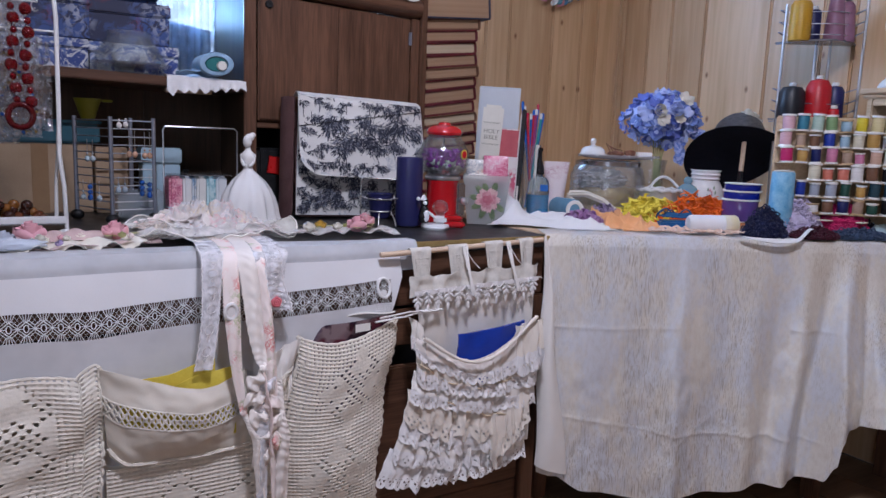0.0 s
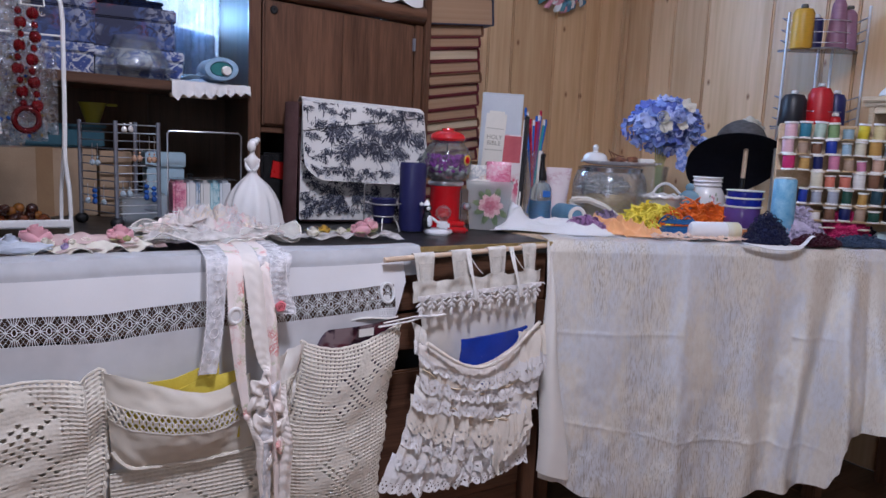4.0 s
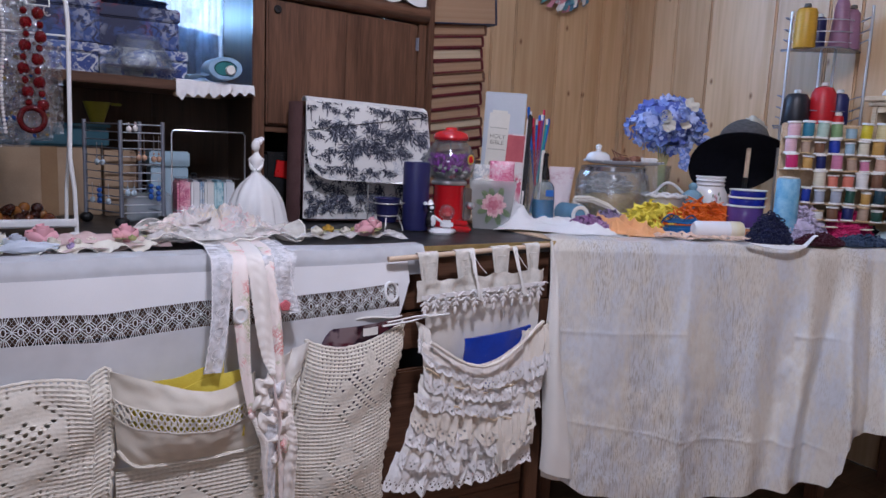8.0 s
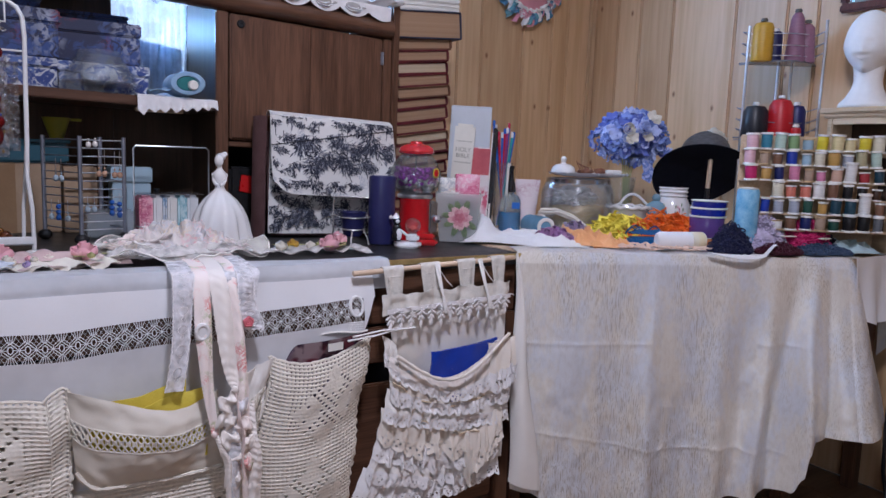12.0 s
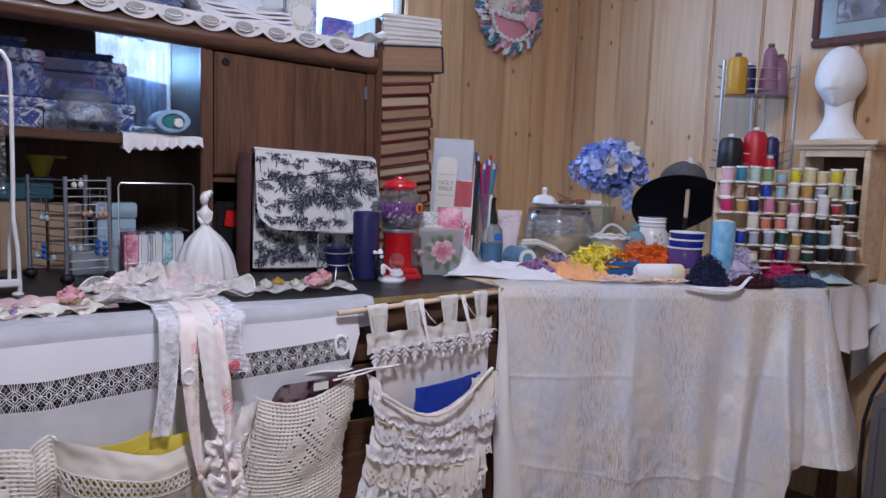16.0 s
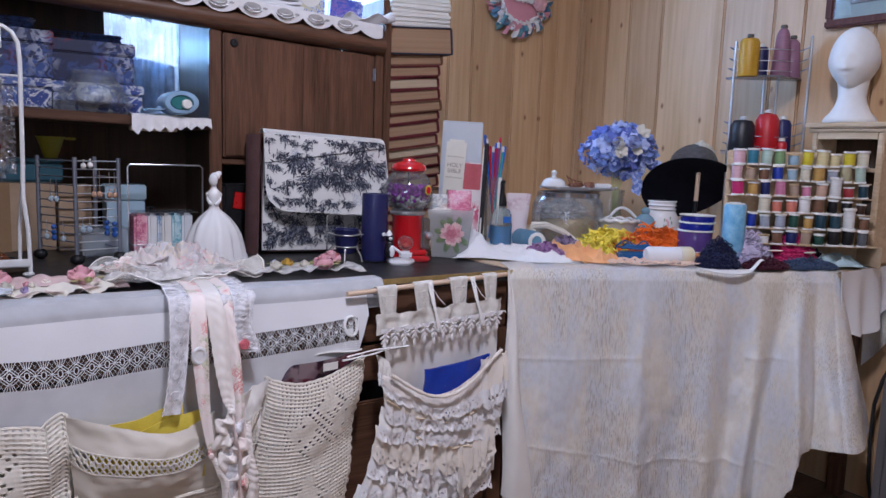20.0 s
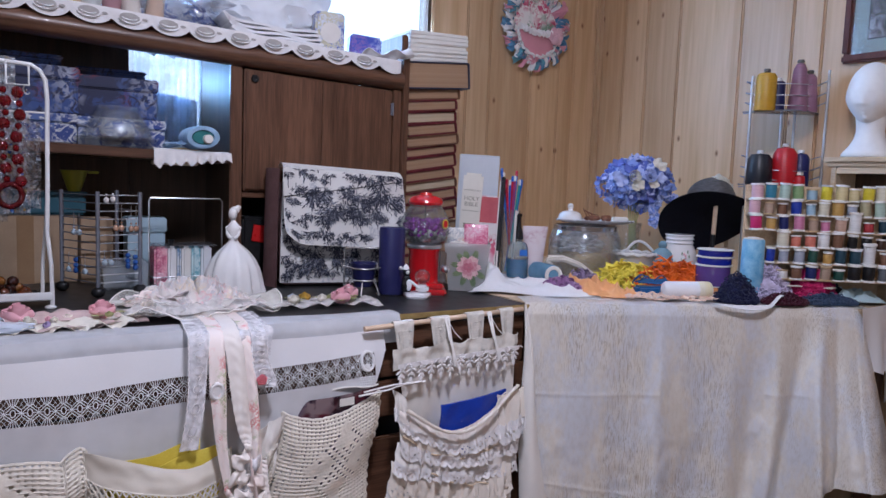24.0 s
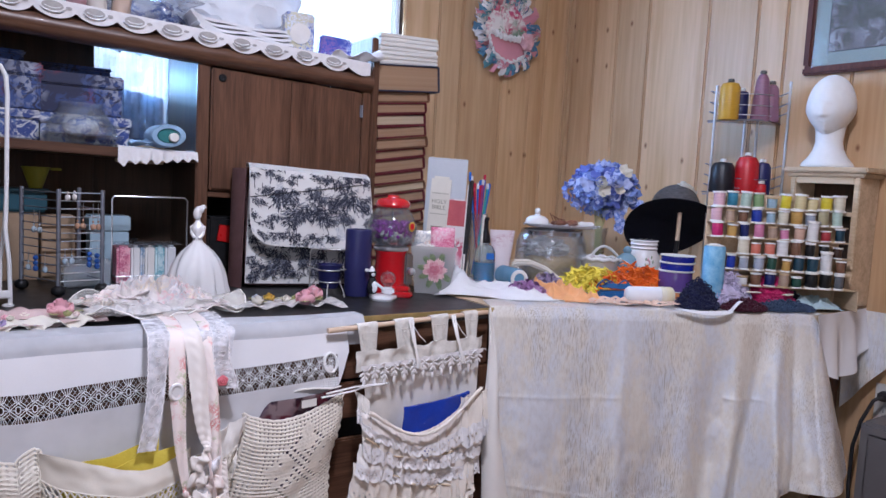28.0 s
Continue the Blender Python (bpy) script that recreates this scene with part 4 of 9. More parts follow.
def flounce(x0, x1, top, low, y, folds, seed, deep=1.0, flare=(0, 0)):
    """A gathered strip: small pleats at its seam open into soft uneven folds at the hem."""
    def fn(u, v):
        ph = TAU * (folds * u + .45 * math.sin(TAU * u * 1.3 + seed) + 1.5 * noise.noise(Vector((u * 3, seed, .5))))
        size = deep * max(.10, .55 + 1.3 * noise.noise(Vector((u * 5, seed + 4, 1.5))))
        wave = math.sin(ph) + .35 * math.sin(2.3 * ph + seed)
        opened = v ** .7
        ends = max(0, 1 - min(u, 1 - u) / .06) ** 2
        pleat = .0008 * max(0, 1 - v * .8) * math.sin(TAU * folds * 3.7 * u + 3 * math.sin(7 * u + seed))
        puff = noise.noise(Vector((u * 9, v * 1.8, seed + 6))) + .6 * noise.noise(Vector((u * 24, v * 4, seed + 3)))
        x = x0 + flare[0] * (1 - v) + u * (x1 + flare[1] * (1 - v) - x0 - flare[0] * (1 - v)) + .004 * opened * size * math.cos(ph) + .003 * puff * v
        z = top(u) - (top(u) - low(u)) * v * (1 + .14 * noise.noise(Vector((u * 6, seed + 9, 0)))) + .003 * opened * size * math.cos(ph + .8)
        return Vector((x, y - .004 - .0062 * opened * size * wave - .008 * math.sin(2.3 * v) - .0070 * puff * (.3 + v) + pleat + .012 * ends, z))
    return fn


def lace_tier(spec, material, hem=None, pitch=.0185, deep=1.25, flare=(0, 0)):
    """One tier: plain gathered cloth, with a scalloped eyelet hem where it has one."""
    x0, x1, top, low, y, folds, seed = spec
    fn = flounce(*spec, deep, flare)
    nu = int((x1 - x0) / .0034)
    part("ruffle", G().sheet(lambda u, v: fn(u, v * (.72 if hem else 1)), nu, 12, .0007), material, tab)
    if not hem:
        return
    n = max(3, int((x1 - x0) / pitch))

    def edge(u, v):
        scallop = .55 * pitch * abs(math.sin(u * n * math.pi)) ** .6
        return fn(u, .62 + .38 * v) + Vector((0, -.0012 - .005 * v * v, -scallop * max(0, v - .35)))

    def eyelet(u, v):
        a, b = abs((u * n) % 1 - .5), v * 16
        return not (a < .10 and 11 < b < 13.5 or .12 < a < .27 and 8 < b < 10.5 or a < .06 and 5 < b < 6.5 or a > .44 and 6 < b < 7.5)

    part("lace_hem", G().sheet(edge, n * 14, 16, .0006, eyelet), hem, tab)


Yr = FRONT_Y - .046
BRAID = cloth("golden_cream_braid", (0.80, 0.66, 0.48))
RIBBON_CREAM = cloth("warm_ivory_cotton", (0.86, 0.795, 0.71), .90, 30)
t1_low, t2_low, t3_low, t4_low, t5_low, t6_low = (bend(.508, .424, .474), bend(.446, .388, .410), bend(.402, .350, .345), bend(.352, .286, .312),
                                                 bend(.308, .246, .258), bend(.262, .210, .205))
under_hem = lambda low, rise: (lambda u: low(u) + rise)
lace_tier((.712, 1.096, under_hem(t6_low, .020), bend(.204, .176, .190), Yr, 9, 8), LACE_WHITE, LACE_WHITE, flare=(.040, .015))
lace_tier((.745, 1.127, under_hem(t5_low, .020), t6_low, Yr - .004, 8, 7), IVORY, LACE_WHITE, flare=(.030, 0))
lace_tier((.766, 1.122, under_hem(t4_low, .022), t5_low, Yr - .008, 8, 6), LACE_WHITE, LACE_WHITE, flare=(.016, 0))
lace_tier((.775, 1.124, under_hem(t3_low, .020), t4_low, Yr - .012, 7, 5), RIBBON_CREAM, RIBBON_CREAM, .027, 1.5, (.012, .012))
lace_tier((.781, 1.148, under_hem(t2_low, .020), t3_low, Yr - .016, 6, 4), IVORY, LACE_WHITE, flare=(.018, -.004))
lace_tier((.798, 1.152, under_hem(t1_low, .022), t2_low, Yr - .020, 9, 3), RIBBON_CREAM, LACE_WHITE, .020, 1.1)
lace_tier((.794, 1.134, lambda u: rim_at(u)[1], t1_low, Yr - .024, 6, 1), SOFT_VOILE, LACE_WHITE, .022, .9)
lace_tier((1.070, 1.146, bend(.545, .552, .560), bend(.430, .440, .462), Yr - .030, 4, 11), RIBBON_CREAM, LACE_WHITE)
lace_tier((1.010, 1.120, bend(.330, .350, .400), bend(.206, .250, .318), Yr - .022, 4, 14), RIBBON_CREAM, RIBBON_CREAM, .026)
lace_tier((.782, .818, bend(.590, .580, .560), bend(.532, .520, .508), Yr - .014, 2, 12), IVORY, LACE_WHITE)
part("pocket_rim", G().tube([(rim_at(u)[0], Yr - .040 - .012 * math.sin(math.pi * u), rim_at(u)[1] + .002) for u in np.linspace(0, 1, 33)], [.0042 + .001 * math.sin(k * 1.9) for k in range(33)], 8), RIBBON_CREAM, tab)
for low, y, x0, x1 in ((t1_low, Yr - .030, .800, 1.060), (t3_low, Yr - .027, .880, 1.060)):
    part("braid_trim", G().tube([(x0 + u * (x1 - x0), y - .004 * math.sin(u * 23), low(.02 + .75 * u) - .016 + .003 * math.sin(u * 17)) for u in np.linspace(0, 1, 60)], [.0016 + .0009 * abs(math.sin(k * 1.3)) for k in range(60)], 6), BRAID, tab, "narrow golden cream braid")
part("ribbon_pin", G().tube([(.690, FRONT_Y - .072, .592), (.76, FRONT_Y - .074, .598), (.80, FRONT_Y - .070, .604), (.86, FRONT_Y - .066, .604)], .0042, 6, flat=.5)
     .tube([(.70, FRONT_Y - .074, .600), (.77, FRONT_Y - .076, .608), (.83, FRONT_Y - .068, .605)], .0025, 5), LACE_WHITE, tab)
pk = thing("blue_packet", "shiny cobalt blue plastic packet in the ruffled pocket", "packet")
part("wrapper", G().sheet(lambda u, v: (.908 + u * .188 + .004 * (1 - v), FRONT_Y - .056 - .012 * math.sin(math.pi * u) - .0008 * math.sin(u * 21 + v * 8) - .006 * noise.noise(Vector((u * 4, v * 3, 3))), .538 + .016 * u - v * .13), 24, 10, .006),
     gloss("cobalt_plastic", (0.012, 0.055, 0.46), .25, .75), pk)
part("drawstring", G().tube([(1.060 + .012 * u * u * 2, FRONT_Y - .078, .515 + .035 * u) for u in np.linspace(0, 1, 8)] + [(1.095, FRONT_Y - .076, .550)], .0014, 5), PAPER, pk)

# ---- ribbons hanging from the lace cap ----
FLORAL = printed("floral_ribbon", (0.88, 0.775, 0.73), [(0.74, 0.30, 0.28), (0.52, 0.54, 0.34)], 62, .10, .6)
LACE_RIBBON = veil("white_lace_ribbon", (0.84, 0.83, 0.86), .58, 2600, vary=.32)
IVORY_SATIN = cloth("gathered_ivory_satin", (0.86, 0.80, 0.75), .93, 50, rough=.6)
PINKISH = cloth("pale_pink_ribbon", (0.86, 0.72, 0.69), .9)
streamers = thing("ribbon_streamers", "pastel lace and floral ribbons hanging over the desk edge", "ribbons")


def glide(pts, s):
    """A smooth line through points (x, y, z, width)."""
    n = len(pts) - 1
    k = min(int(s * n), n - 1)
    t = s * n - k
    p = [pts[min(n, max(0, k + q))] for q in (-1, 0, 1, 2)]
    return [.5 * (2 * b + (c - a) * t + (2 * a - 5 * b + 4 * c - d) * t * t + (3 * b - a - 3 * c + d) * t ** 3) for a, b, c, d in zip(*p)]


def streamer(name, line, material, crimp=0.0, lab="", lacy=False):
    def fn(u, v):
        x, y, z, w = glide(line, v)
        hang = min(1, max(0, (v - .2) * 4))
        return Vector((x + (u - .5) * w * (1 + crimp * .10 * math.sin(v * 130) + .05 * math.sin(v * 11 + w * 90)) + .002 * math.sin(v * 13 + w * 50) * hang,
                       y - .004 * math.sin(math.pi * u) - crimp * .0022 * math.sin(v * 120 + 2 * math.sin(u * 5)) * math.sin(math.pi * u) ** .5 - .003 * math.sin(v * 9 + u * 5) * hang, z))
    ob = part(name, G().sheet(fn, 10, 170, .0006), material, streamers, lab)
    if lacy:
        g = G()
        for e in (.03, .97):
            g.tube([fn(e, k / 80) + Vector((.0012 * math.sin(k * 2.4), -.001, 0)) for k in range(81)], .0011, 4)
        for k in range(9):
            c = .24 + k * .083
            g.tube([fn(.5 + .26 * math.cos(q), c + .020 * math.sin(q)) + Vector((0, -.0015, 0)) for q in np.linspace(0, TAU, 11)[:-1]], .0006, 4, closed=True)
            for s in (-1, 1):
                g.tube([fn(.5 + s * .10 * math.cos(q), c + .034 + .010 * math.sin(q)) + Vector((0, -.0015, 0)) for q in np.linspace(0, TAU, 7)[:-1]], .0005, 4, closed=True)
        part("lace_cord", g, LACE_WHITE, ob)
    return ob


y0 = FRONT_Y - .060
streamer("lace_yoke", [(.43, 1.60, .7605, .15), (.428, 1.47, .7580, .15), (.425, y0 + .010, .742, .15), (.426, y0 + .006, .70, .14)], LACE_RIBBON, .1, "sheer lace under the ribbons")
streamer("ribbon", [(.365, 1.60, .764, .04), (.356, 1.47, .760, .04), (.350, y0, .742, .040), (.345, y0 - .02, .65, .036), (.323, y0 - .03, .540, .032)], LACE_RIBBON, .1, "white lace ribbon", True)
streamer("ribbon", [(.395, 1.60, .765, .03), (.390, 1.47, .762, .03), (.384, y0, .742, .030), (.380, y0 - .025, .65, .029), (.384, y0 - .035, .60, .027), (.388, y0 - .045, .52, .021), (.394, y0 - .05, .450, .013)], FLORAL, 0, "floral ribbon with a button")
streamer("ribbon", [(.424, 1.60, .766, .032), (.420, 1.47, .763, .032), (.414, y0, .742, .032), (.422, y0 - .028, .645, .033), (.430, y0 - .045, .565, .027), (.431, y0 - .055, .536, .010)], IVORY_SATIN, .35, "gathered ivory ribbon")
streamer("ribbon", [(.452, 1.60, .765, .024), (.450, 1.47, .761, .024), (.446, y0 + .004, .735, .023), (.449, y0 - .02, .645, .020), (.452, y0 - .035, .56, .018), (.455, y0 - .045, .51, .022), (.457, y0 - .05, .37, .024), (.462, y0 - .05, .22, .022)], FLORAL, .3)
streamer("ribbon", [(.478, 1.60, .764, .030), (.474, 1.47, .760, .030), (.468, y0, .742, .032), (.472, y0 - .012, .69, .038), (.477, y0 - .018, .640, .044)], LACE_RIBBON, .3, "short scalloped lace ribbon", True)
streamer("cord_tail", [(.431, y0 - .058, .536, .006), (.438, y0 - .066, .49, .005), (.444, y0 - .07, .43, .005), (.446, y0 - .07, .36, .005)], PINKISH)
streamer("ribbon", [(.394, y0 - .05, .455, .010), (.408, y0 - .058, .42, .012), (.420, y0 - .062, .37, .016), (.430, y0 - .06, .24, .018)], IVORY_SATIN, .2)
streamer("ribbon", [(.412, y0 - .045, .520, .020), (.424, y0 - .055, .46, .026), (.432, y0 - .06, .38, .024), (.425, y0 - .06, .20, .022)], LACE_RIBBON, .4)
streamer("ribbon", [(.470, y0 - .03, .50, .016), (.466, y0 - .05, .44, .024), (.474, y0 - .055, .34, .026), (.468, y0 - .05, .16, .024)], IVORY_SATIN, .5)


def ribbon_tuck(x, z, w, h, turn, seed):
    """A crushed tuck of ribbon with a few deep creases."""
    c, s_ = math.cos(turn), math.sin(turn)
    def fn(u, v):
        px, pz = (u - .5) * w * 2.4 * (1 - .3 * abs(2 * v - 1)), (v - .5) * h * 2.6 * (1 + .35 * math.sin(u * 7 + seed))
        fold = math.sin(u * 8 + v * 3 + seed) + .8 * noise.noise(Vector((u * 5, v * 4, seed)))
        rim = math.sin(math.pi * u) ** .5 * math.sin(math.pi * v) ** .5
        return (x + px * c - pz * s_, y0 - .056 - .010 * rim - .0055 * fold * rim, z + px * s_ + pz * c)
    return G().sheet(fn, 26, 14, .0007)


for x, z, w, h, a, mt in ((.420, .512, .018, .012, .5, IVORY_SATIN), (.440, .500, .014, .013, -.4, LACE_RIBBON), (.416, .478, .016, .014, -.7, IVORY_SATIN), (.446, .462, .017, .012, .8, FLORAL),
                          (.424, .438, .018, .013, .2, IVORY_SATIN), (.452, .424, .015, .014, -.6, IVORY_SATIN), (.434, .398, .018, .012, .9, IVORY_SATIN), (.456, .386, .013, .012, .1, FLORAL), (.430, .360, .016, .014, -.3, IVORY_SATIN)):
    part("ribbon_tuck", ribbon_tuck(x, z, w, h, a, x * 90), mt, streamers)
part("ribbon_knot", G().ball((.431, y0 - .060, .536), .007, 2, (1, .8, 1), .3, 9, 2), IVORY_SATIN, streamers)
part("ribbon_knot", G().ball((.394, y0 - .054, .452), .006, 2, (1, .8, 1.2), .3, 9, 5), PINKISH, streamers)
part("button", G().tube([(.378 + .011 * math.cos(a), y0 - .032, .648 + .014 * math.sin(a)) for a in np.linspace(0, TAU, 17)[:-1]], .0042, 8, closed=True)
     .lathe([(0, 0), (.010, 0), (.010, .002), (0, .002)], (.378, y0 - .032, .648), 16, turn=Matrix.Rotation(radians(90), 3, "X")), PORCELAIN, streamers, "white pearl button")
part("rose_button", G().lathe([(0, 0), (.0095, 0), (.0110, .004), (.008, .0065), (.0065, .0045), (.004, .007), (.0028, .0050), (0, .007)], (.468, y0 - .022, .658), 18, turn=Matrix.Rotation(radians(90), 3, "X"), wob=lambda a, z: 1 + .08 * math.sin(5 * a)),
     cloth("coral_rosette", (0.75, 0.20, 0.24)), streamers, "coral rosette")

# ---- brocade cloth over the side table ----
PA, PB = Vector((1.225, 1.462)), Vector((2.045, 1.050))
BROC, bn, bl, bp = nodes_of("cream_slub_brocade")
tc = bn.new("ShaderNodeTexCoord")


def brocade_noise(scale, detail, z, rough=.5):
    mp, no = bn.new("ShaderNodeMapping"), bn.new("ShaderNodeTexNoise")
    mp.inputs["Scale"].default_value = (1, 1, z)
    no.inputs["Scale"].default_value, no.inputs["Detail"].default_value, no.inputs["Roughness"].default_value = scale, detail, rough
    bl.new(tc.outputs["Object"], mp.inputs["Vector"])
    bl.new(mp.outputs["Vector"], no.inputs["Vector"])
    return no.outputs["Fac"]


def brocade_ramp(fac, lo, hi, c0, c1):
    rr = bn.new("ShaderNodeValToRGB")
    e = rr.color_ramp.elements
    e[0].position, e[1].position, e[0].color, e[1].color = lo, hi, (*c0, 1), (*c1, 1)
    bl.new(fac, rr.inputs["Fac"])
    return rr.outputs["Color"]


def brocade_mix(kind, fac, a, b):
    m = bn.new("ShaderNodeMix")
    m.data_type, m.blend_type = "RGBA", kind
    bl.new(fac, m.inputs[0])
    bl.new(a, m.inputs[6])
    bl.new(b, m.inputs[7])
    return m.outputs[2]


# short upright slubs, stronger in patches
slub, crinkle_n, mottle, zones = brocade_noise(560, 3, .035), brocade_noise(90, 5, .6, .6), brocade_noise(11, 6, .45, .66), brocade_noise(6.0, 3, .30)
# mottled cream and cool white ground: yarn colour, with bluish sheen painted in
ground_sheen_tone = brocade_ramp(mottle, .42, .58, (.80, .765, .70), (.72, .745, .80))
slub_tone = brocade_ramp(slub, .36, .50, (.52, .46, .37), (1, 1, 1))
slub_share = brocade_ramp(zones, .42, .58, (.05, .05, .05), (.85, .85, .85))
fleck_tone = brocade_ramp(crinkle_n, .34, .56, (.90, .88, .85), (1, 1, 1))
whole = bn.new("ShaderNodeRGB")
whole.outputs[0].default_value = (.8, .8, .8, 1)
tone = brocade_mix("MULTIPLY", slub_share, ground_sheen_tone, slub_tone)
tone = brocade_mix("MULTIPLY", whole.outputs[0], tone, fleck_tone)
bl.new(tone, bp.inputs["Base Color"])
bp.inputs["Roughness"].default_value, bp.inputs["Specular IOR Level"].default_value, bp.inputs["Metallic"].default_value = .32, 1.0, .12
hm = bn.new("ShaderNodeMix")
hm.inputs[0].default_value = .5
bl.new(slub, hm.inputs[2])
bl.new(crinkle_n, hm.inputs[3])
bb = bn.new("ShaderNodeBump")
bb.inputs["Strength"].default_value, bb.inputs["Distance"].default_value = .34, .003
bl.new(hm.outputs[0], bb.inputs["Height"])
bl.new(bb.outputs["Normal"], bp.inputs["Normal"])


def hem_z(s):
    pts = [(-.05, .14), (.02, .125), (.10, .085), (.30, .055), (.46, .080), (.60, .108), (.69, .116), (.735, .128), (.755, .175), (.768, .240), (.790, .272), (.88, .285), (1.02, .306), (1.3, .31)]
    for (a, za), (b, zb) in zip(pts, pts[1:]):
        if s <= b:
            t = max(0, (s - a) / (b - a))
            return za + (zb - za) * t * t * (3 - 2 * t)
    return pts[-1][1]


FOLDS = [(.12, .05, .006, -.01), (.245, .05, -.008, 0), (.350, .028, .022, -.02), (.46, .05, -.012, -.02), (.555, .036, .024, -.03), (.625, .034, -.016, -.05), (.690, .027, .038, -.06),
         (.742, .024, -.028, -.05), (.800, .022, .046, -.05), (.850, .016, -.030, -.03)]
BD = (PB - PA).normalized()
BO = Vector((BD.y, -BD.x))
S_TURN, BACK = .890, .030


def folds_at(s, k):
    """Soft upright ridges and valleys, deeper towards the hem."""
    f = 0
    for c, w, a, lean in FOLDS:
        d = (s - c - lean * k + .006 * math.sin(k * 7 + c * 30)) / w
        f += a / (1 + d * d) * min(1, .06 + k * 1.3)
    return f


def ridge(d, w):
    return math.exp(-abs(d) / w)


def brocade_at(u, v):
    s = -.025 + u * 1.325
    k = max(0, (v - .05) / .95)
    z0, z1 = DESK_Z + .006, hem_z(s)
    z = z0 - k * (z0 - z1)
    depth = (z0 - z) / .62
    amp = min(1, depth * 1.6)
    near = max(0, min(1, (s - .68) / .24))
    near = near * near * (3 - 2 * near)
    out = .008 * min(1, depth * 22) + depth * (.045 + .120 * near) + folds_at(s, depth)
    out += .0024 * ridge(z - .520 + .004 * math.sin(s * 9), .0035) * (s < .345 or .64 < s < .77)
    out += .0030 * ridge(z - .292 + .17 * min(s, .33) - .02 * max(0, s - .33) * (s < .6) + .10 * max(0, s - .6), .0035) * (s < .85)
    out += .0009 * ridge(s - .347 + .01 * depth, .004) * (z > .25) + .004 * ridge((s - .36) - (z - .225) * 1.4, .006) * ridge(z - .228, .03)
    out += (.005 * noise.noise(Vector((s * 8, z * 5, 3))) + .0034 * noise.noise(Vector((s * 21, z * 13, 8))) + .0024 * noise.noise(Vector((s * 46, z * 30, 5)))) * amp
    if v < .05:
        q = PA + BD * min(s, S_TURN + .05) - BO * (.10 * (1 - v / .05))
        return (q.x, q.y, z0 + .0015 * math.sin(s * 60))
    if s < S_TURN:
        q = PA + BD * s + BO * out
    else:
        R = BACK + out
        arc = .17
        a = min(1, (s - S_TURN) / arc) * math.pi / 2
        back = max(0, s - S_TURN - arc)
        R *= 1 + .10 * depth * math.sin(a * 5 + .5)
        q = PA + BD * S_TURN - BO * BACK + (BO * math.cos(a) + BD * math.sin(a)) * R - BO * back
    return (q.x, q.y, z)


brocade = thing("tablecloth", "cream slubbed brocade tablecloth falling in folds to the floor", "tablecloth")
part("drop", G().sheet(brocade_at, 420, 170, .0014), BROC, brocade)


def return_fold(u, v):
    """The lining, turned out over the front at the cloth's end."""
    z = .752 - v * (.590 + .025 * u)
    s = -.030 - .004 * v + u * (.006 + .078 * v) + .004 * math.sin(v * 9)
    q = PA + BD * s + BO * (.016 + .050 * min(1, v * 1.1) + .020 * math.sin(math.pi * u) ** .6 * min(1, v * 2) + .003 * math.sin(u * 6 + v * 7))
    return (q.x, q.y, z)


part("return", G().sheet(return_fold, 16, 40, .0014), cloth("cream_lining", (.82, .79, .75), .93, 12), brocade, "cream lining turned back at the corner")
under = G().sheet(lambda u, v: (2.025 + u * .31, 1.036 + .02 * u + .014 * math.sin(u * 16) * v - .016 * v, .759 - v * (.15 + .07 * math.sin(math.pi * min(1, u * .9)) - .05 * u)), 30, 16, .0012)
part("white_undercloth", under, LINEN, brocade, "bluish white undercloth at the table end")
part("rear_corner", G().sheet(lambda u, v: (2.345 - .004 * u + .012 * math.sin(u * 9) * v, .98 + u * .14 - .03 * v + .02 * u * v, .752 - v * (.12 + .20 * u)), 14, 16, .0014), BROC, brocade)
top = G()
poly = [(1.217, 1.470), (2.045, 1.052), (2.365, 1.070), (2.365, 2.44), (1.217, 2.44)]
top.v = [Vector((x, y, DESK_Z + .002)) for x, y in poly] + [Vector((x, y, .722)) for x, y in poly]
top.f = [[0, 1, 2, 3, 4], [9, 8, 7, 6, 5]] + [[k, 5 + k, 5 + (k + 1) % 5, (k + 1) % 5] for k in range(5)]
table = thing("side_table", "plain wooden corner table hidden under a cloth", "table")
part("tabletop", top, RAW_PINE, table, smooth=False)
for x, y in ((1.27, 1.53), (1.98, 1.16), (2.33, 1.14), (2.33, 2.38), (1.28, 2.38)):
    part("leg", G().box((x - .02, y - .02, 0), (x + .02, y + .02, .7215), .003), OAK, table)


def flat_cloth(u, v):
    a = Vector((1.30, 1.545)).lerp(Vector((2.30, 1.10)), u)
    b = Vector((1.36, 1.98)).lerp(Vector((2.34, 1.60)), u)
    p = a.lerp(b, v)
    p += Vector((-.05, -.09)) * max(0, math.sin(u * 4.6 + .3)) * (1 - v) * .6
    z = DESK_Z + .0085 + .004 * noise.noise(Vector((u * 9, v * 6, 0))) + .006 * max(0, noise.noise(Vector((u * 5, v * 4, 5))))
    return (p.x, p.y, z)


solo("white_cloth", G().sheet(flat_cloth, 90, 30, .0012), LINEN, "crumpled white cloth spread over the side table", "cloth")

# ---- things in the open bay of the hutch ----
BLUE_FLORAL = printed("navy_floral_box", (0.012, 0.018, 0.065), [(0.03, 0.07, 0.24), (0.18, 0.015, 0.04), (0.05, 0.09, 0.25), (0.34, 0.37, 0.48)], 26, (.45, .06, .35, .30), .5, 1.2, 1.2, 3)
PALE_FLORAL = printed("pale_floral_box", (0.58, 0.60, 0.64), [(0.03, 0.06, 0.24), (0.09, 0.15, 0.38)], 34, .55, .5, 1.4, .9, 3)
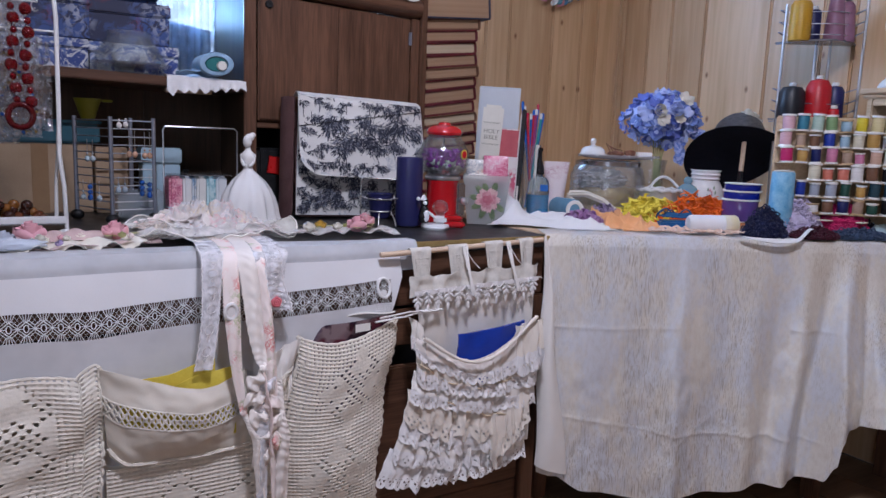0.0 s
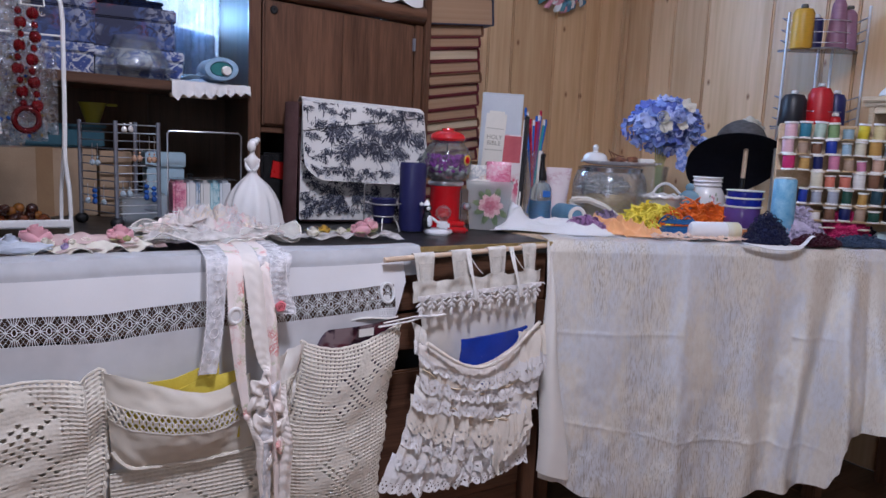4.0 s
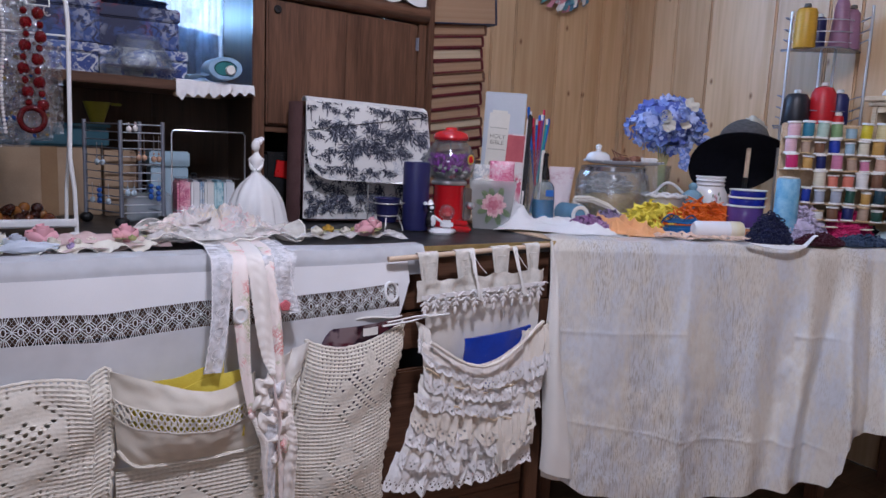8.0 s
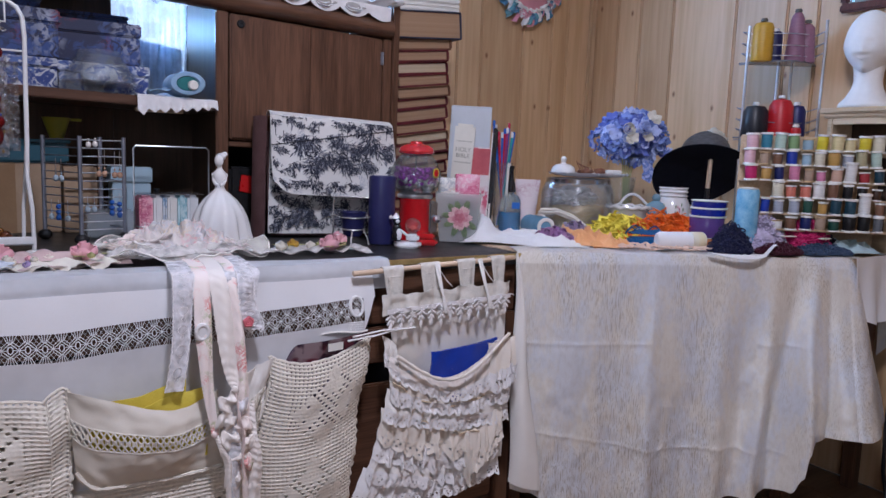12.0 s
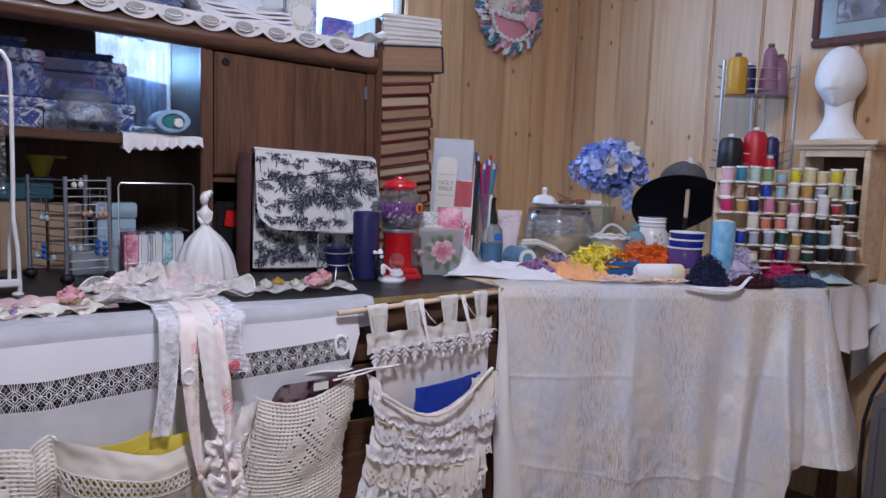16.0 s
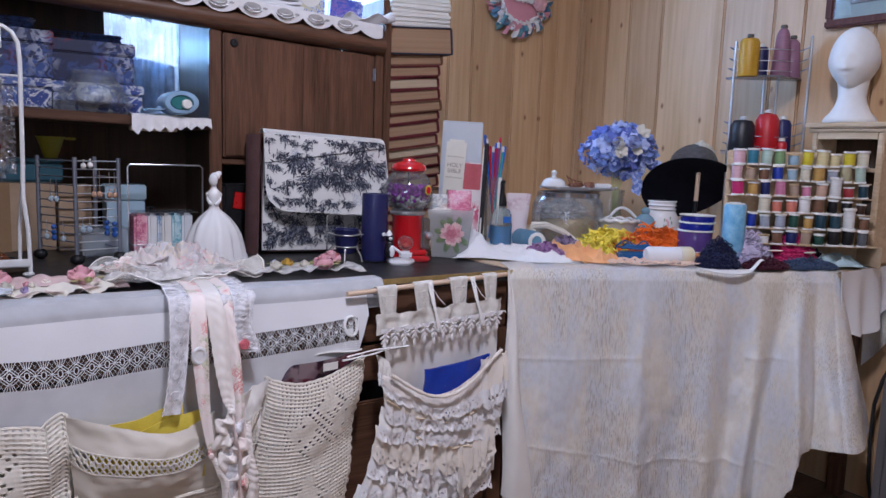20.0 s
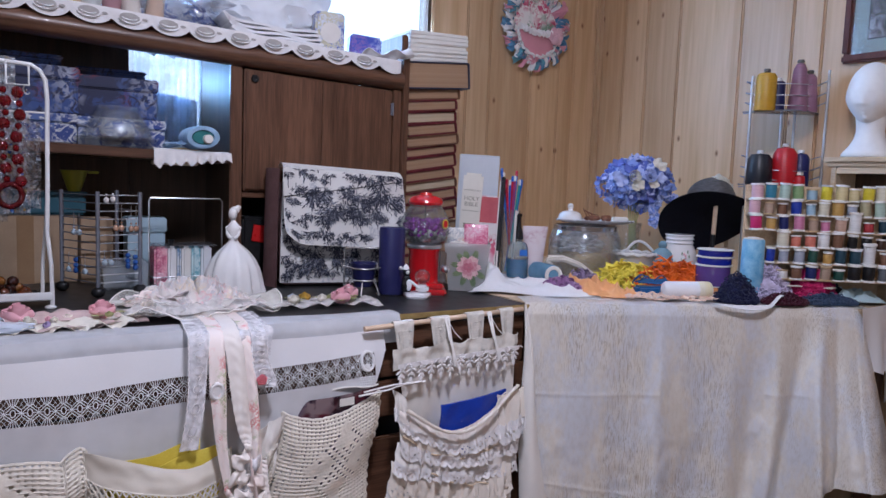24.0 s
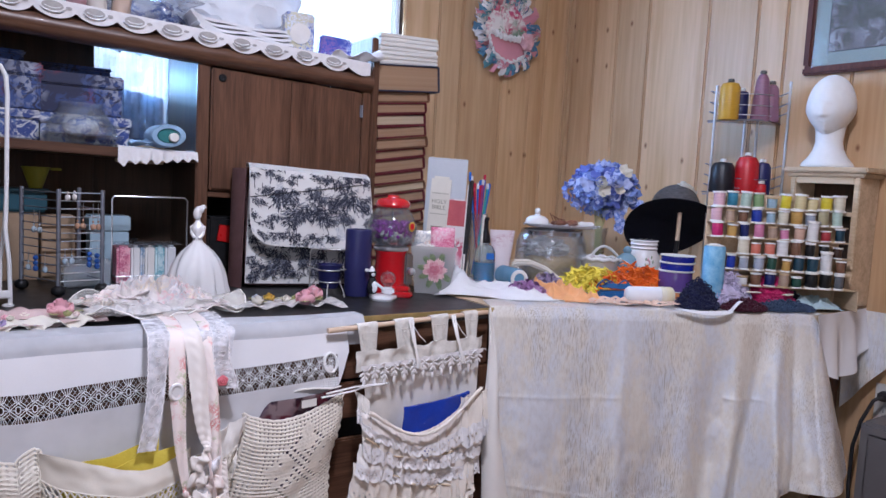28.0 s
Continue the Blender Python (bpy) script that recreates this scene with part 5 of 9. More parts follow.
CARD = surface("brown_card", (0.34, 0.235, 0.15), (0.44, 0.32, 0.21), 15, .8, .1)


def keepsake_box(x, y, z, w, d, h, lid, material, label, rz=0):
    b = thing("keepsake_box", label, "box", (x, y, z), rz, "boxes in the hutch")
    part("body", G().box((-w / 2, -d / 2, 0), (w / 2, d / 2, h - lid), .003), material, b)
    part("lid", G().box((-w / 2 - .004, -d / 2 - .004, h - lid + .001), (w / 2 + .004, d / 2 + .004, h), .004), material, b)
    return b


SH = 1.1045
keepsake_box(.108, 2.21, SH, .228, .14, .075, .025, PALE_FLORAL, "pale blue floral card box on the hutch shelf")
keepsake_box(.335, 2.21, SH, .215, .14, .078, .028, PALE_FLORAL, "white and blue floral card box on the hutch shelf", -2)
keepsake_box(.112, 2.21, SH + .0755, .226, .14, .12, .035, BLUE_FLORAL, "navy floral card box stacked on another", 2)
keepsake_box(.325, 2.22, SH + .0785, .20, .14, .108, .035, BLUE_FLORAL, "navy rose-printed card box stacked on another", -3)
keepsake_box(.315, 2.24, SH + .187, .17, .10, .024, .010, BLUE_FLORAL, "flat dark floral box on top of the stack")
keepsake_box(.10, 2.22, SH + .196, .18, .12, .028, .012, BLUE_FLORAL, "flat dark navy floral box on the stack")
keepsake_box(-.15, 2.21, SH, .22, .14, .19, .04, BLUE_FLORAL, "tall navy floral card box")

dome = thing("glass_cake_dome", "clear glass dome on a footed glass plate", "glass dome", (.318, 2.125, SH))
dome.scale = (1.10, 1.0, 1.0)
part("plate", G().lathe([(0, .004), (.045, .004), (.05, 0), (.052, .002), (.05, .007), (.085, .014), (.096, .024), (.094, .026), (.08, .017), (0, .012)], seg=32), HAZY, dome)
part("cover", G().lathe([(.078, .022), (.080, .030), (.072, .055), (.055, .082), (.048, .094), (.047, .094), (.053, .080), (.070, .053), (.077, .030), (.076, .022)], seg=32), HAZY, dome)
part("neck", G().lathe([(.047, .0945), (.050, .104), (.049, .106), (.044, .097), (0, .096)], seg=24), HAZY, dome)
part("paper_filling", G().ball((0, 0, .046), .03, 2, (1.3, 1.1, .9), .35, 9, 4), PALE_FLORAL, dome)

doily = thing("lace_doily", "white scalloped lace doily hanging over the shelf edge", "doily", (0, 0, 0))


def doily_at(u, v):
    x = .395 + u * .205
    out = v * .12
    sc = .014 * (1 - abs(((u * 7.5) % 1) * 2 - 1))
    if out < .055:
        return (x, 2.115 - out, SH + .003 + .004 * noise.noise(Vector((u * 7, v * 5, 2))))
    k = (out - .055) / .065
    drop = k * (.040 * (1 - .55 * u) + sc * .75 + .006 * noise.noise(Vector((u * 9, 1, 4))))
    return (x, 2.050 - .004 * k - .004 * math.sin(u * 40) * k, SH + .004 - drop)


part("lace", G().sheet(doily_at, 84, 16, .001), LACE_WHITE, doily)
roll = thing("rolled_doily", "pale blue rolled crochet around a white cardboard tube", "rolled cloth", (.500, 2.075, SH + .010))
SKY = cloth("sky_blue_crochet", (0.34, 0.52, 0.72), .75, 40)
roll_turn = Matrix.Rotation(radians(90), 3, "X") @ Matrix.Diagonal((1.25, .85, 1))
part("outer_layer", G().lathe([(.020, -.05), (.034, -.05), (.037, -.044), (.037, .036), (.034, .044), (.024, .045), (.022, .030)], (.018, 0, .030), 32, turn=roll_turn, wob=lambda a, z: 1 + .03 * math.sin(2 * a + 9 * z)), SKY, roll)
part("inner_layer", G().lathe([(.010, -.04), (.024, -.04), (.025, .034), (.021, .040), (.013, .040)], (.018, 0, .030), 28, turn=roll_turn), cloth("teal_crochet", (0.05, 0.22, 0.22), .7, 40), roll)
part("tube_end", G().lathe([(0, -.04), (.0125, -.04), (.0125, .052), (.011, .054), (0, .054)], (.030, 0, .026), 20, turn=Matrix.Rotation(radians(90), 3, "X")), PAPER, roll, "white tube end")
part("lace_tail", G().sheet(lambda u, v: (-.075 + u * .075, -.030 + v * .05 + .004 * math.sin(u * 9), .004 + .030 * u * u + .006 * math.sin(u * 7 + v * 3)), 12, 8, .002), SKY, roll)

# behind, in the lower bay
crate = thing("cardboard_box", "plain brown cardboard box in the hutch bay", "box", (0.155, 2.28, DESK_Z))
part("body", G().box((-.19, -.06, 0), (.075, .07, .185), .003), CARD, crate)
part("tape", G().box((-.07, -.0615, .0), (-.03, -.0603, .184), 0), surface("brown_tape", (.25, .15, .08), (.3, .19, .1), 20, .35, .05), crate)
crate2 = thing("wooden_letter_box", "small slatted light wood box behind the earring stand", "box", (0.285, 2.24, DESK_Z))
for k in range(5):
    part("slat", G().box((-.05, -.05, .012 + k * .034), (.03, -.042, .040 + k * .034), .002), CARD, crate2)
part("body", G().box((-.05, -.0415, 0), (.03, .04, .178), .002), CARD, crate2)
binn = thing("teal_tray", "dark teal plastic tray on the cardboard box", "tray", (0.12, 2.27, DESK_Z + .1855))
TEAL = gloss("dark_teal_plastic", (0.025, 0.10, 0.14), .4)
part("body", G().box((-.24, -.06, .0), (.13, .06, .052), .006), TEAL, binn)
part("rim", G().box((-.246, -.066, .053), (.136, .066, .062), .003), TEAL, binn)
fun = thing("yellow_scoop", "yellow plastic cup standing on the teal tray", "cup", (0.225, 2.24, DESK_Z + .2485))
YEL = gloss("lime_yellow_plastic", (0.42, 0.42, 0.04), .4)
part("cup", G().lathe([(.016, 0), (.034, .055), (.036, .058), (.033, .057), (.015, .003), (0, .003)], seg=20), YEL, fun)
part("handle", G().box((.034, -.007, .050), (.062, .007, .057), .002), YEL, fun)
keepsake_box(.405, 2.24, DESK_Z, .10, .08, .180, .045, gloss("pale_blue_card", (0.42, 0.58, 0.68), .5), "pale blue gift box in the hutch bay")
solo("shelf_strip", G().box((.40, 2.09, 1.066), (.52, 2.12, 1.078), .002), RAW_PINE, "strip of light wood under the hutch shelf", "batten")

# ---- jewellery stand ----
js = thing("jewellery_stand", "white enamelled metal jewellery stand with a base tray", "jewellery stand", (0.133, 1.83, DESK_Z))
post = [(.004, 0, 0), (.004, 0, .02), (.002, 0, .10), (-.005, .002, .17), (-.003, .004, .24), (-.001, .004, .46), (-.004, .004, .500), (-.014, .006, .520), (-.030, .008, .531), (-.10, .010, .535), (-.30, .02, .535)]
part("frame_bar", G().tube(post, .0048, 10), WHITE_METAL, js)
part("inner_post", G().tube([(-.014, .030, .02), (-.012, .030, .10), (-.006, .020, .18), (-.004, .006, .23)], .004, 8), WHITE_METAL, js)
part("top_wire", G().tube([(-.30, .02, .43), (-.003, .004, .43)], .0022, 6), WHITE_METAL, js)
part("hanger_bar", G().tube([(-.078, -.004, .535), (-.078, -.012, .485), (-.036, -.012, .485), (-.036, -.004, .530)], .0022, 6), WHITE_METAL, js)
part("tray", G().box((-.30, -.012, .018), (.004, .0, .036), .003).box((-.30, .0, .016), (.002, .09, .022), .002), WHITE_METAL, js)
part("foot", G().lathe([(.012, 0), (.012, .003), (.007, .006), (0, .006)], (0, 0, 0), 14), WHITE_METAL, js)
part("hook", G().tube([(-.040 + .007 * math.cos(a), -.012, .476 + .010 * math.sin(a)) for a in np.linspace(1.5, 5.6, 9)], .0016, 6), STEEL, js)

REDBEAD = glass("red_glass_bead", (0.34, 0.008, 0.014), .05, 1.5, .75)
PEARL = gloss("pearl_bead", (0.74, 0.70, 0.68), .2)
AMBER = gloss("amber_bead", (0.15, 0.04, 0.012), .12, .4)
foil = surface("crumpled_foil", (.35, .4, .5), (.75, .78, .82), 60, .18, .5, metal=.8)
red = thing("red_necklace", "long necklace of translucent red glass beads with a ring pendant", "necklace", (0, 0, 0))
rnd = random.Random(5)
for side in (0, 1):
    for k in range(9):
        z = 1.222 - k * .0235 - .004 * side
        x = .049 + side * .026 + .004 * math.sin(k)
        part("bead", G().ball((x, 1.818 - .004 * side, z), (.0125 if (k + side) % 2 else .007), 2, (1, 1, 1.1)), REDBEAD, red)
for side in (0, 1):
    for k in range(8):
        part("spacer_bead", G().ball((.051 + side * .024 + .004 * math.sin(k), 1.812, 1.210 - k * .0235 - .004 * side), .0042, 1), foil, red)
part("ring_pendant", G().tube([(.058 + .023 * math.cos(a), 1.812, 1.000 + .024 * math.sin(a)) for a in np.linspace(0, TAU, 25)[:-1]], .0066, 10, closed=True), glass("dark_red_glass", (.12, .004, .008), .06, 1.5, .4), red, "dark red ring pendant")
part("cord", G().tube([(.049, 1.82, 1.24), (.049, 1.82, 1.02)], .0008, 4).tube([(.075, 1.818, 1.24), (.073, 1.818, 1.02)], .0008, 4), BLACK_IRON, red)
pl = thing("pearl_necklace", "string of pearls hanging on the jewellery stand", "necklace")
for k in range(34):
    part("bead", G().ball((.008 + .004 * math.sin(k * .2), 1.84, 1.245 - k * .0083), .0042, 1), PEARL, pl)
bagp = thing("bead_bags", "clear plastic bags of bright beads hanging behind the necklaces", "plastic bags")
def crinkle(x0, x1, z0, z1, y, seed):
    return G().sheet(lambda u, v: (x0 + u * (x1 - x0), y + .012 * noise.noise(Vector((u * 7, v * 9, seed))) + .011 * noise.noise(Vector((u * 19, v * 22, seed))), z1 - v * (z1 - z0)), 26, 34)
part("bag", crinkle(-.06, .098, .955, 1.17, 1.85, 1), FILM, bagp)
part("bag", crinkle(-.10, .055, .94, 1.25, 1.87, 2), FILM, bagp)
part("bag", crinkle(-.16, .075, 1.13, 1.30, 1.885, 3), thin_glass("pale_green_plastic", (.86, .94, .90), .16, .16, haze=.28), bagp)
part("bag", crinkle(.005, .120, .97, 1.16, 1.862, 5), FILM, bagp)
GLITTER = [foil, gloss("blue_glitter", (.04, .12, .40), .12, .6, metal=.5), gloss("gold_glitter", (.55, .38, .12), .15, .6, metal=.6)]
for q, mt in enumerate(GLITTER):
    fb = G()
    for k in range(120):
        fb.ball((-.08 + rnd.random() * .175, 1.842 + rnd.random() * .03, .955 + rnd.random() * (.20 if q else .28)), .0016 + .0038 * rnd.random() ** 2, 1)
    tagged(part("beads", fb, mt, bagp), kind="stuff")
am = thing("amber_beads", "heap of brown amber wooden beads in the stand tray", "beads")
AMBERS = [AMBER, gloss("tiger_bead", (0.26, 0.10, 0.02), .15, .5), gloss("dark_amber_bead", (0.05, 0.014, 0.008), .15, .5)]
for k in range(46):
    r = .008 + .006 * rnd.random()
    part("bead", G().ball((-.12 + rnd.random() * .215, 1.845 + rnd.random() * .06, .774 + r * .6 + rnd.random() * .030 * (k % 3 > 0)), r, 2), AMBERS[k % 3], am)
am2 = thing("dark_beads", "small dark beads scattered in the stand tray", "beads")
g = G()
for k in range(40):
    g.ball((.06 + rnd.random() * .06, 1.84 + rnd.random() * .06, .777), .005, 1)
tagged(part("bead_heap", g, BLACK_IRON, am2), kind="stuff")

# ---- earring stand ----
es = thing("earring_stand", "grey wire earring stand hung with earrings", "earring stand", (0.285, 2.0, DESK_Z), 0)
es.matrix_world = pose(0.285, 1.985, DESK_Z, 0, 0, -8)
corners = [(-.118, .070), (-.034, -.055), (.062, -.020), (.01, .11)]
for x, y in corners:
    part("post", G().tube([(x, y, .018), (x, y, .258)], .0052, 10), GREY_WIRE, es)
    part("foot", G().ball((x, y, .013), .017, 2, (1, 1, .8)), BLACK_IRON, es)
for k in range(12):
    z = .035 + k * .0195
    for (a, b) in ((0, 1), (1, 2)):
        part("wire", G().tube([(*corners[a], z), (*corners[b], z)], .0016, 6), STEEL if b == 2 else GREY_WIRE, es)
    if k % 3 == 0:
        part("wire", G().tube([(*corners[2], z), (*corners[3], z)], .0016, 6), GREY_WIRE, es)
BLUEBEAD = glass("blue_glass_bead", (0.05, 0.16, 0.55), .05, 1.5, .4)
GOLDBEAD = gloss("copper_bead", (0.50, 0.30, 0.20), .25)
ICE = glass("ice_bead", (0.70, 0.84, 0.95), .08, 1.5, .5)
for i, (u, z, ln, mt, sd) in enumerate(((.2, .25, .012, PEARL, 1), (.35, .25, .010, PEARL, 1), (.42, .225, .055, GOLDBEAD, 1), (.55, .225, .055, GOLDBEAD, 1),
                                       (.78, .222, .055, GOLDBEAD, 1), (.90, .222, .055, GOLDBEAD, 1), (.70, .12, .045, BLUEBEAD, 1), (.88, .12, .05, BLUEBEAD, 1),
                                       (.15, .115, .03, ICE, 1), (.3, .115, .03, ICE, 1), (.35, .20, .045, ICE, 0), (.5, .20, .045, ICE, 0),
                                       (.2, .10, .04, ICE, 0), (.4, .10, .04, BLUEBEAD, 0), (.65, .10, .04, ICE, 0))):
    a, b = (corners[1], corners[2]) if sd else (corners[0], corners[1])
    x, y = a[0] + (b[0] - a[0]) * u, a[1] + (b[1] - a[1]) * u - .006
    ear = thing("earring", "dangling beaded earring on a wire hook", "earring", (0, 0, 0), 0, "earrings on the stand")
    ear.matrix_world = es.matrix_world.copy()
    part("hook_wire", G().tube([(x, y + .006, z), (x, y, z + .002), (x, y, z - ln)], .0009, 5), STEEL, ear)
    nb = 3 if mt is BLUEBEAD else 2
    for q in range(nb):
        part("bead", G().ball((x, y, z - ln + .013 * q), .0066 if q == 0 or nb == 3 else .0026, 2, (1, 1, 1.25 if q == 0 else 1)), mt, ear)
pouch = thing("plastic_tub", "clear plastic tub of craft bits behind the wire stand", "tub", (.330, 2.07, DESK_Z))
part("tub", G().box((-.06, -.03, 0), (.05, .04, .075), .006), glass("milky_plastic", (.8, .88, .95), .25, 1.3, .7), pouch)
part("contents", G().ball((0, 0, .034), .03, 2, (1.4, .8, .9), .3, 9, 3), PALE_FLORAL, pouch)

# ---- ribbon rolls in a wire holder ----
wf = thing("wire_holder", "thin steel wire frame standing behind the ribbon rolls", "wire frame", (0.475, 2.085, DESK_Z))
part("hoop", G().tube([(-.086, 0, .0), (-.086, 0, .232), (-.080, 0, .240), (.102, -.0, .240), (.110, 0, .232), (.110, 0, .0)], .0024, 8), STEEL, wf)
part("cross_wire", G().tube([(-.082, -.038, .028), (.055, -.038, .028)], .0018, 6).tube([(-.082, -.038, .028), (-.086, 0, .028)], .0018, 6), STEEL, wf)
RIB = [printed("pink_print_ribbon", (0.86, 0.40, 0.48), [(0.88, 0.66, 0.70), (0.55, 0.12, 0.22)], 60, .6), cloth("white_ribbon", (0.88, 0.87, 0.86)),
       printed("blue_print_ribbon", (0.72, 0.76, 0.80), [(0.20, 0.36, 0.55)], 60, .8), cloth("cream_ribbon", (0.86, 0.84, 0.80)),
       printed("aqua_print_ribbon", (0.58, 0.74, 0.76), [(0.16, 0.42, 0.50)], 60, .7), cloth("grey_ribbon", (0.80, 0.83, 0.85))]
x = -.078
for k, (w, mt) in enumerate(zip((.036, .024, .012, .026, .026, .030), RIB)):
    rr = thing("ribbon_roll", "flat roll of pastel printed ribbon standing on edge", "ribbon", (0.475 + x, 2.09, DESK_Z + .002), 0, "ribbon rolls")
    part("coil", G().box((0, -.035, 0), (w - .0015, .045, .108), .006), mt, rr)
    x += w
case = thing("ribbon_case", "clear plastic case round the ribbon rolls", "case", (0.475, 2.09, DESK_Z))
part("lid", G().box((-.082, -.040, .1115), (.088, .05, .114), .001), FILM, case)
part("handle", G().lathe([(.008, 0), (.005, .004), (.009, .012), (0, .015)], (-.03, -.01, .114), 12), BLACK_IRON, case)

# ---- porcelain lady (plain figure) ----
def skirt(a, z):
    k = max(0, 1 - z / .145)
    return 1 + k ** .7 * (.20 * (abs(math.sin(4.5 * a + .6 + 7 * z + math.sin(2 * a))) - .6) + .05 * math.sin(13 * a - 10 * z) + .05 * math.sin(3 * a + 9 * z))


lady = G()
lady.lathe([(0, .002), (.062, 0), (.080, .003), (.082, .010), (.077, .024), (.074, .045), (.068, .070), (.058, .092), (.044, .111), (.028, .125), (.0155, .135), (.0125, .142),
            (.0135, .150), (.0175, .160), (.0190, .168), (.0170, .177), (.0095, .184), (.0068, .189), (.0068, .194)], seg=72, wob=skirt)
lady.ball((-.0015, -.003, .206), .0140, 3, (.88, 1.0, 1.12))
lady.ball((.004, .005, .216), .0130, 3, (1.0, 1.05, .75), .10, 9, 1)
lady.ball((.012, .009, .222), .0075, 3, (1.15, 1.0, .9), .10, 9, 2)
for sd in (-1, 1):
    lady.ball((sd * .0150, -.001, .171), .0072, 3, (1, 1.1, .85), .1, 9, 4)
    lady.tube([(sd * .0150, -.002, .168), (sd * .0148, -.008, .157), (sd * .0100, -.014, .149), (sd * .003, -.017, .146)], [.0056, .0052, .0046, .0040], 12)
lady.sheet(lambda u, v: (-.026 - .058 * v + .012 * math.cos(u * 5), -.02 + .05 * u, .105 - v * .102 + .004 * math.sin(u * 12)), 16, 16, .004)
solo("porcelain_figurine", lady, PORCELAIN, "glossy white porcelain figurine in a wide gown", "figurine", (0.552, 1.866, DESK_Z), -20, sharp=1.2).scale = (.92, .92, 1.02)
rt = thing("red_black_case", "small red and black case beside the hutch", "case", (.672, 2.11, DESK_Z))
part("body", G().box((-.03, -.03, 0), (.05, .04, .19), .008), BLACK_IRON, rt)
part("red_panel", G().box((-.024, -.034, .118), (.022, -.0305, .168), .002, Matrix.Rotation(.15, 4, "Y")), gloss("red_plastic", (0.62, 0.02, 0.02), .3), rt)

# ---- toile handbag leaning on the hutch ----


def toile_cotton():
    """White cotton with leafy vignettes: broken strokes in grey and navy ink, gathered in clusters."""
    m, n, l, p = nodes_of("toile_cotton")
    tc = n.new("ShaderNodeTexCoord")

    def field(scale, detail, rough, warp, at, lo, hi, stretch=(1, 1, 1)):
        mp, no, mr = n.new("ShaderNodeMapping"), n.new("ShaderNodeTexNoise"), n.new("ShaderNodeMapRange")
        mp.inputs["Location"].default_value, mp.inputs["Scale"].default_value = at, stretch
        no.inputs["Scale"].default_value, no.inputs["Detail"].default_value = scale, detail
        no.inputs["Roughness"].default_value, no.inputs["Distortion"].default_value = rough, warp
        mr.inputs["From Min"].default_value, mr.inputs["From Max"].default_value = lo, hi
        l.new(tc.outputs["Object"], mp.inputs["Vector"])
        l.new(mp.outputs["Vector"], no.inputs["Vector"])
        l.new(no.outputs["Fac"], mr.inputs["Value"])
        return mr.outputs["Result"]

    def times(a, b):
        k = n.new("ShaderNodeMath")
        k.operation = "MULTIPLY"
        l.new(a, k.inputs[0])
        l.new(b, k.inputs[1])
        return k.outputs[0]

    def over(fac, colour, ink):
        k = n.new("ShaderNodeMix")
        k.data_type = "RGBA"
        l.new(fac, k.inputs[0])
        l.new(colour, k.inputs[6])
        k.inputs[7].default_value = (*ink, 1)
        return k.outputs[2]

    base = n.new("ShaderNodeRGB")
    base.outputs[0].default_value = (0.73, 0.715, 0.695, 1)
    clusters = field(15, 3, .55, .7, (.4, 0, .2), .57, .64)
    colour = over(times(clusters, field(110, 4, .62, 2.0, (3, 1, 2), .45, .55)), base.outputs[0], (.40, .42, .47))
    l.new(colour, p.inputs["Base Color"])
    p.inputs["Roughness"].default_value = .8
    weave, bp_ = n.new("ShaderNodeTexNoise"), n.new("ShaderNodeBump")
    weave.inputs["Scale"].default_value = 500
    l.new(tc.outputs["Object"], weave.inputs["Vector"])
    bp_.inputs["Strength"].default_value, bp_.inputs["Distance"].default_value = .2, .0006
    l.new(weave.outputs["Fac"], bp_.inputs["Height"])
    l.new(bp_.outputs["Normal"], p.inputs["Normal"])
    return m


TOILE = toile_cotton()
TOILE_INK = surface("navy_print_ink", (0.012, 0.014, 0.028), (0.035, 0.040, 0.065), 60, .8, .1)
TOILE_GREY = surface("grey_print_ink", (0.13, 0.14, 0.18), (0.30, 0.31, 0.36), 60, .8, .1)
SUEDE = surface("brown_leather", (0.095, 0.045, 0.045), (0.15, 0.08, 0.078), 25, .6, .3, 200)
hb = thing("handbag", "black and white toile handbag with brown leather sides", "handbag", (0.712, 1.945, DESK_Z), -14)


def bag_body(u, v):
    x = -.004 + u * .300 * (1.14 - .14 * abs(u)) + .006 * v
    z = .012 + v * .330 - .012 * u * v
    return (x, .012 + .018 * v - .022 * math.sin(math.pi * u) * math.sin(math.pi * v), z)


part("front", G().sheet(bag_body, 24, 24, .003), TOILE, hb)
part("body", G().box((-.004, .020, .004), (.325, .09, .305), .012), SUEDE, hb)
part("gusset", G().sheet(lambda u, v: (-.014 - .030 * math.sin(math.pi * u) + .006 * v, .004 + u * .100, .004 + v * .332 - .03 * (u - .35) ** 2 - .004 * math.sin(u * 3)), 12, 20, .004), SUEDE, hb, "brown leather side")


def flap(u, v):
    w = .338
    x = -.002 + u * w
    if v < .24:
        k = v / .24
        return (x, .100 - .100 * k, .338 + .008 * math.sin(math.pi * k) - .016 * u)
    k = (v - .24) / .76
    rad = .055
    z = .336 - k * (.210 - .006 * u) - .016 * u
    y = -.012 - .020 * math.sin(math.pi * u) - .010 * k + .004 * math.sin(u * 7 + k * 4)
    e = 0
    edge = min(u, 1 - u) * w
    if k > .72 and edge < rad:
        e = ((rad - edge) / rad) ** 2 * .035 * (k - .72) / .28
    return (x + (.008 + .016 * u) * k, y, z + e)


part("flap", G().sheet(flap, 36, 36, .004), TOILE, hb, "toile flap with rounded corners")



